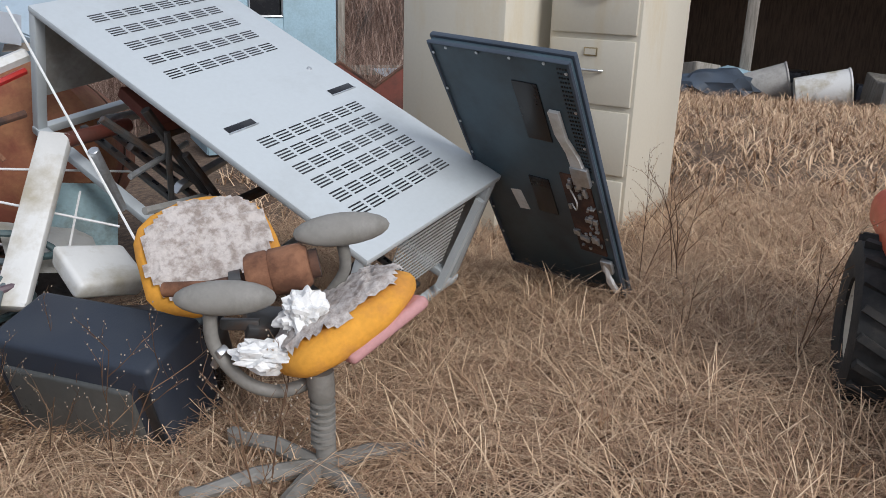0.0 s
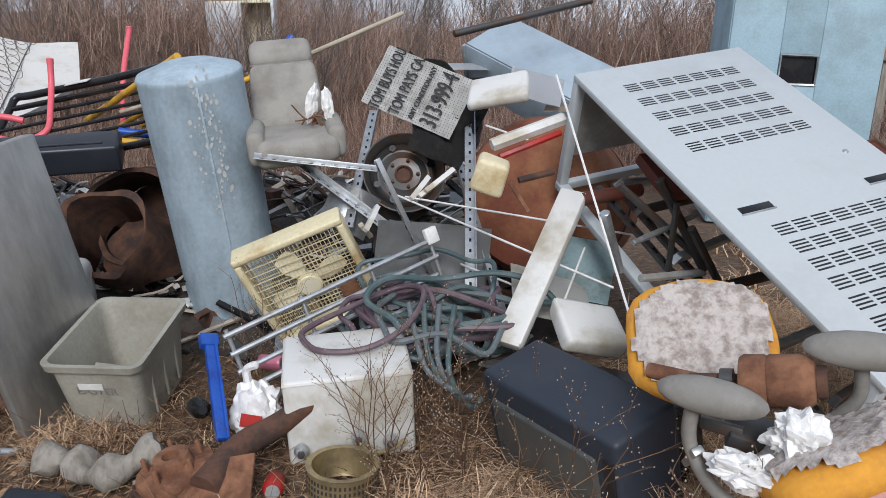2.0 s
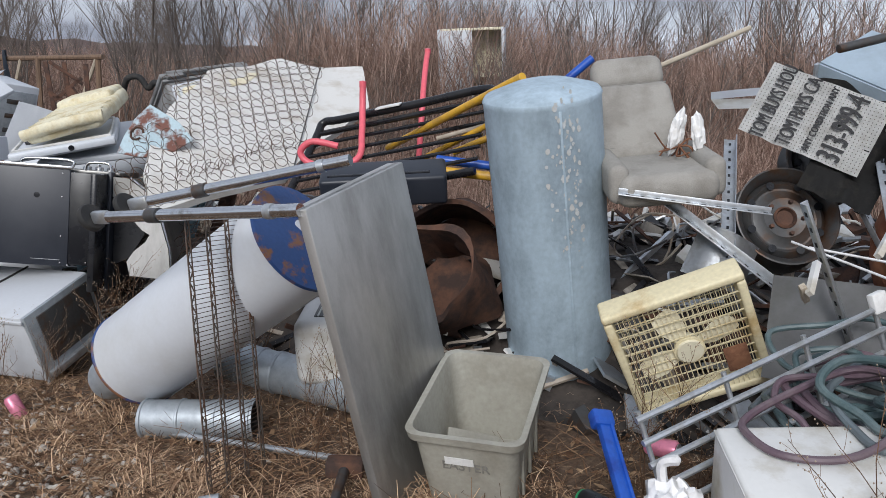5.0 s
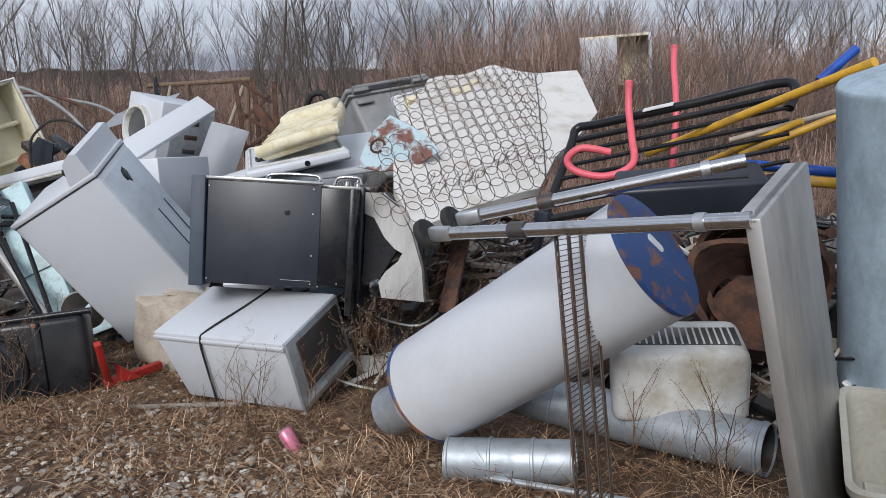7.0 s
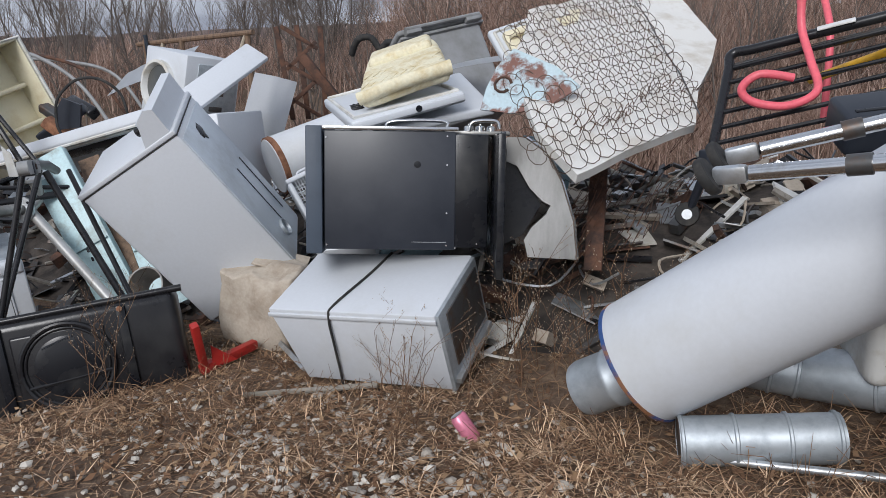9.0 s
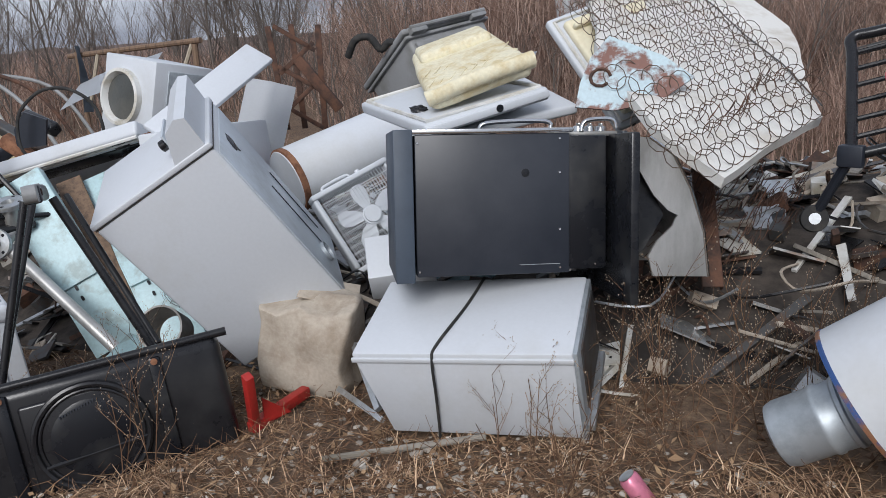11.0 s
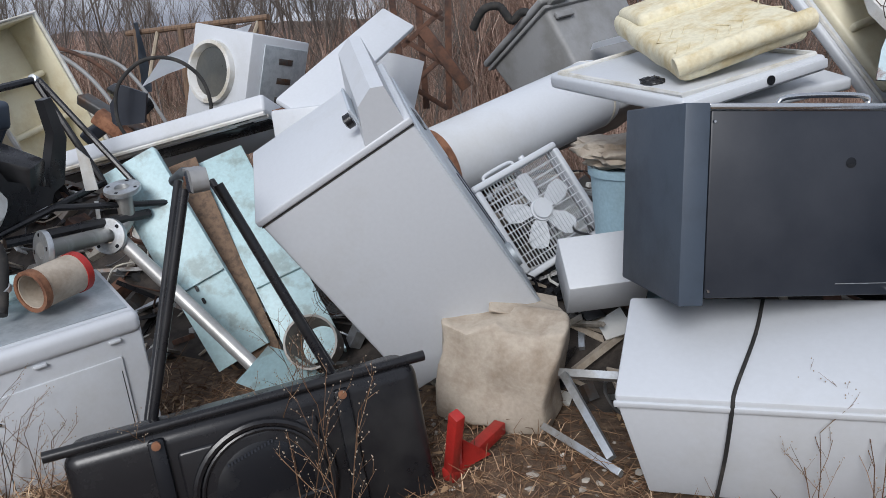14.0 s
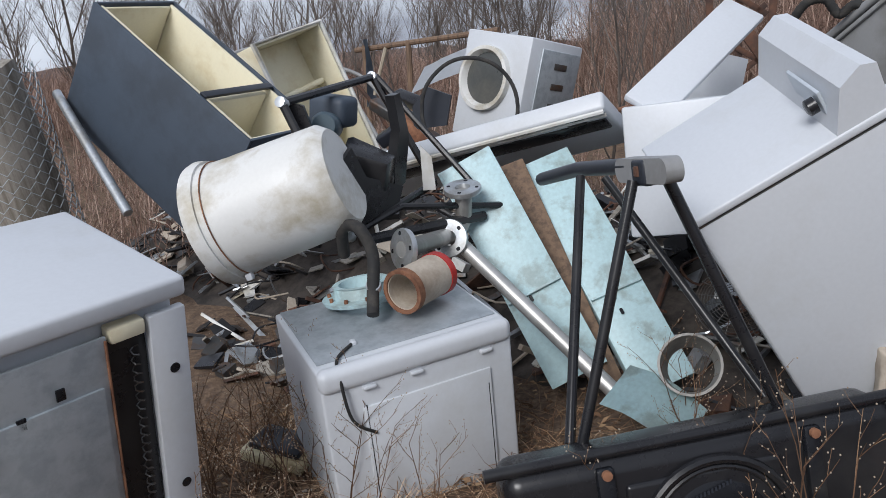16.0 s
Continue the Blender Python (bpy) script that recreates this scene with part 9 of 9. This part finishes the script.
def brush(name, count, seed, d0, d1, y0, y1, h0, h1, thick):
    r = np.random.default_rng(seed)
    verts, faces = [], []

    def stick(p, q, w):
        d = q - p
        side = np.cross(d, [0, 0, 1.0])
        side = side / (np.linalg.norm(side) + 1e-9) * w
        oth = np.cross(d, side)
        oth = oth / (np.linalg.norm(oth) + 1e-9) * w
        i = len(verts)
        for a, k in ((p, 1.0), (q, 0.45)):
            verts.extend((tuple(a - side * k), tuple(a + side * k), tuple(a + oth * 1.4 * k)))
        for j in range(3):
            faces.append((i + j, i + (j + 1) % 3, i + 3 + (j + 1) % 3, i + 3 + j))

    for _ in range(count):
        yaw = np.radians(r.uniform(y0, y1))
        dist = r.uniform(d0, d1)
        x, y = -3.5 - dist * np.sin(yaw), 1 + dist * np.cos(yaw)
        if x > 1.2 and y < 22:
            continue
        h = r.uniform(h0, h1) * (0.75 + 0.5 * noise.noise(Vector((x * 0.25, y * 0.25, 0))))
        p = np.array([x, y, ground_z(x, y) - 0.03])
        d = np.array([r.normal(0, 0.22), r.normal(0, 0.22), 1.0])
        mid = p + d * h * 0.55
        tip = mid + (d + np.array([r.normal(0, 0.3), r.normal(0, 0.3), 0])) * h * 0.4
        stick(p, mid, thick)
        stick(mid, tip, thick * 0.6)
        for _ in range(4):
            f = r.uniform(0.25, 1.0)
            q = p + (mid - p) * min(f * 1.4, 1.0) + (tip - mid) * max(0, f - 0.6)
            stick(q, q + np.array([r.normal(0, 0.5), r.normal(0, 0.5), r.uniform(0.2, 0.9)]) * h * 0.28, thick * 0.45)
    raw(name, verts, faces, brush_stem, "dense reddish-brown leafless brush behind the heap", "brush")


brush("brush", 6500, 3, 8.0, 15.0, -22, 62, 0.8, 1.7, 0.0055)
brush("tall_brush", 16500, 13, 12.0, 26.0, -24, 58, 1.8, 3.6, 0.0105)
brush("brush", 8000, 4, 18.0, 36.0, 40, 112, 1.0, 2.3, 0.011)
brush("brush_low", 2600, 5, 9.0, 16.0, 66, 112, 0.3, 0.8, 0.007)
brush("far_thicket", 4200, 6, 45.0, 100.0, -30, 120, 1.4, 3.2, 0.028)


def far_wood():
    r = np.random.default_rng(2)
    verts, faces = [], []
    n = 260
    for i in range(n + 1):
        yaw = math.radians(-60 + 210 * i / n)
        d = 230 + 20 * math.sin(i * 0.2)
        x, y = -3 - d * math.sin(yaw), d * math.cos(yaw)
        h = 3.4 + 1.3 * noise.noise(Vector((i * 0.31, 0, 0))) + 0.9 * r.uniform()
        verts += [(x, y, -1.0), (x, y, h), (x * 1.05, y * 1.05, h * 0.8), (x * 1.05, y * 1.05, -1.0)]
    for i in range(n):
        a, b = 4 * i, 4 * (i + 1)
        faces += [(a, b, b + 1, a + 1), (a + 1, b + 1, b + 2, a + 2), (a + 2, b + 2, b + 3, a + 3)]
    ob = raw("backdrop", verts, faces, weed_brown, "far dark line of bare woods", "backdrop", "structure")
    ob.data.materials[0] = material("far_wood", (0.13, 0.1, 0.1), 1.0, dirt=(0.19, 0.15, 0.14), amount=0.6, scale=0.4, grain=2.0, bump=0)


far_wood()


# ---- loose debris that fills the heap ----
def heap_height(s, q):
    rise = max(0.0, min(1.0, (q - 0.45) / 1.5))
    fall = max(0.0, min(1.0, (4.3 - q) / 1.2))
    ends = max(0.0, min(1.0, (s - 0.6) / 0.9)) * max(0.0, min(1.0, (14.2 - s) / 1.2))
    return (0.66 * rise * rise * (3 - 2 * rise)) * fall * ends * (0.9 + 0.25 * noise.noise(Vector((s * 0.9, q * 0.9, 3))))


def heap_place(s, q):
    return -0.6 - 0.948 * s - 0.32 * q, 2.75 - 0.32 * s + 0.948 * q


def heap():
    verts, faces = [], []
    ns, nq = 108, 36
    for j in range(nq + 1):
        for i in range(ns + 1):
            s, q = 0.4 + 13.9 * i / ns, 0.3 + 4.1 * j / nq
            x, y = heap_place(s, q)
            h = heap_height(s, q)
            verts.append((x, y, ground_z(x, y) - 0.03 + h + 0.06 * h * noise.noise(Vector((s * 4, q * 4, 1)))))
    for j in range(nq):
        for i in range(ns):
            a = j * (ns + 1) + i
            faces.append((a, a + 1, a + ns + 2, a + ns + 1))
    ob = raw("debris_heap", verts, faces, leaf_litter, "mound of crushed debris, darkened for the shade under the scrap", "debris")
    # debris colour lowered to carry the shadow between the scrap pieces
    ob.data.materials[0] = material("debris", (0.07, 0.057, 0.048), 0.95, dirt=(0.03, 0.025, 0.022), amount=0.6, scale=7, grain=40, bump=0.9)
    r = random.Random(90)
    kinds = ((steel_dark, "dark steel offcuts filling the heap", 380), (white_dirty, "dirty white plastic and enamel bits in the heap", 170), (aluminium, "grey metal strips filling the heap", 260), (rust, "rusty iron bits filling the heap", 330), (grey_wood, "broken grey laths in the heap", 170), (black_plastic, "black plastic scraps filling the heap", 420), (cardboard, "soggy brown scraps in the heap", 190))
    for n, (mat, label, many) in enumerate(kinds):
        bm = bmesh.new()
        for _ in range(many):
            s = r.uniform(0.9, 13.2)
            q = r.uniform(-0.15 if 8.9 < s < 11 else 0.6, 3.2)
            x, y = heap_place(s, q)
            z = ground_z(x, y) + heap_height(s, q) + r.uniform(-0.02, 0.05)
            m = pose(x, y, z, r.uniform(-35, 35), r.uniform(-35, 35), r.uniform(0, 180))
            form = r.random()
            if form < 0.4:
                size = (r.uniform(0.15, 0.6), r.uniform(0.015, 0.04), r.uniform(0.006, 0.03))
            elif form < 0.75:
                size = (r.uniform(0.08, 0.26), r.uniform(0.06, 0.2), r.uniform(0.004, 0.02))
            else:
                size = (r.uniform(0.06, 0.18), r.uniform(0.05, 0.14), r.uniform(0.05, 0.12))
            if form > 0.88:
                pts = [m @ Vector((size[0] * 2 * math.cos(a), size[1] * 2 * math.sin(a), 0.03 * math.sin(3 * a))) for a in (0, 0.9, 1.8, 2.8, 3.9, 4.8)]
                tube(smooth_path(pts, 4), 0.007, 5, bm)
                continue
            for v in bmesh.ops.create_cube(bm, size=1)["verts"]:
                v.co = m @ Vector((v.co.x * size[0], v.co.y * size[1] * (1 + 0.3 * v.co.x), v.co.z * size[2]))
        solo("scrap_pieces", bm, mat, Matrix.Identity(4), label, "scrap", kind="stuff", smooth=False)


heap()
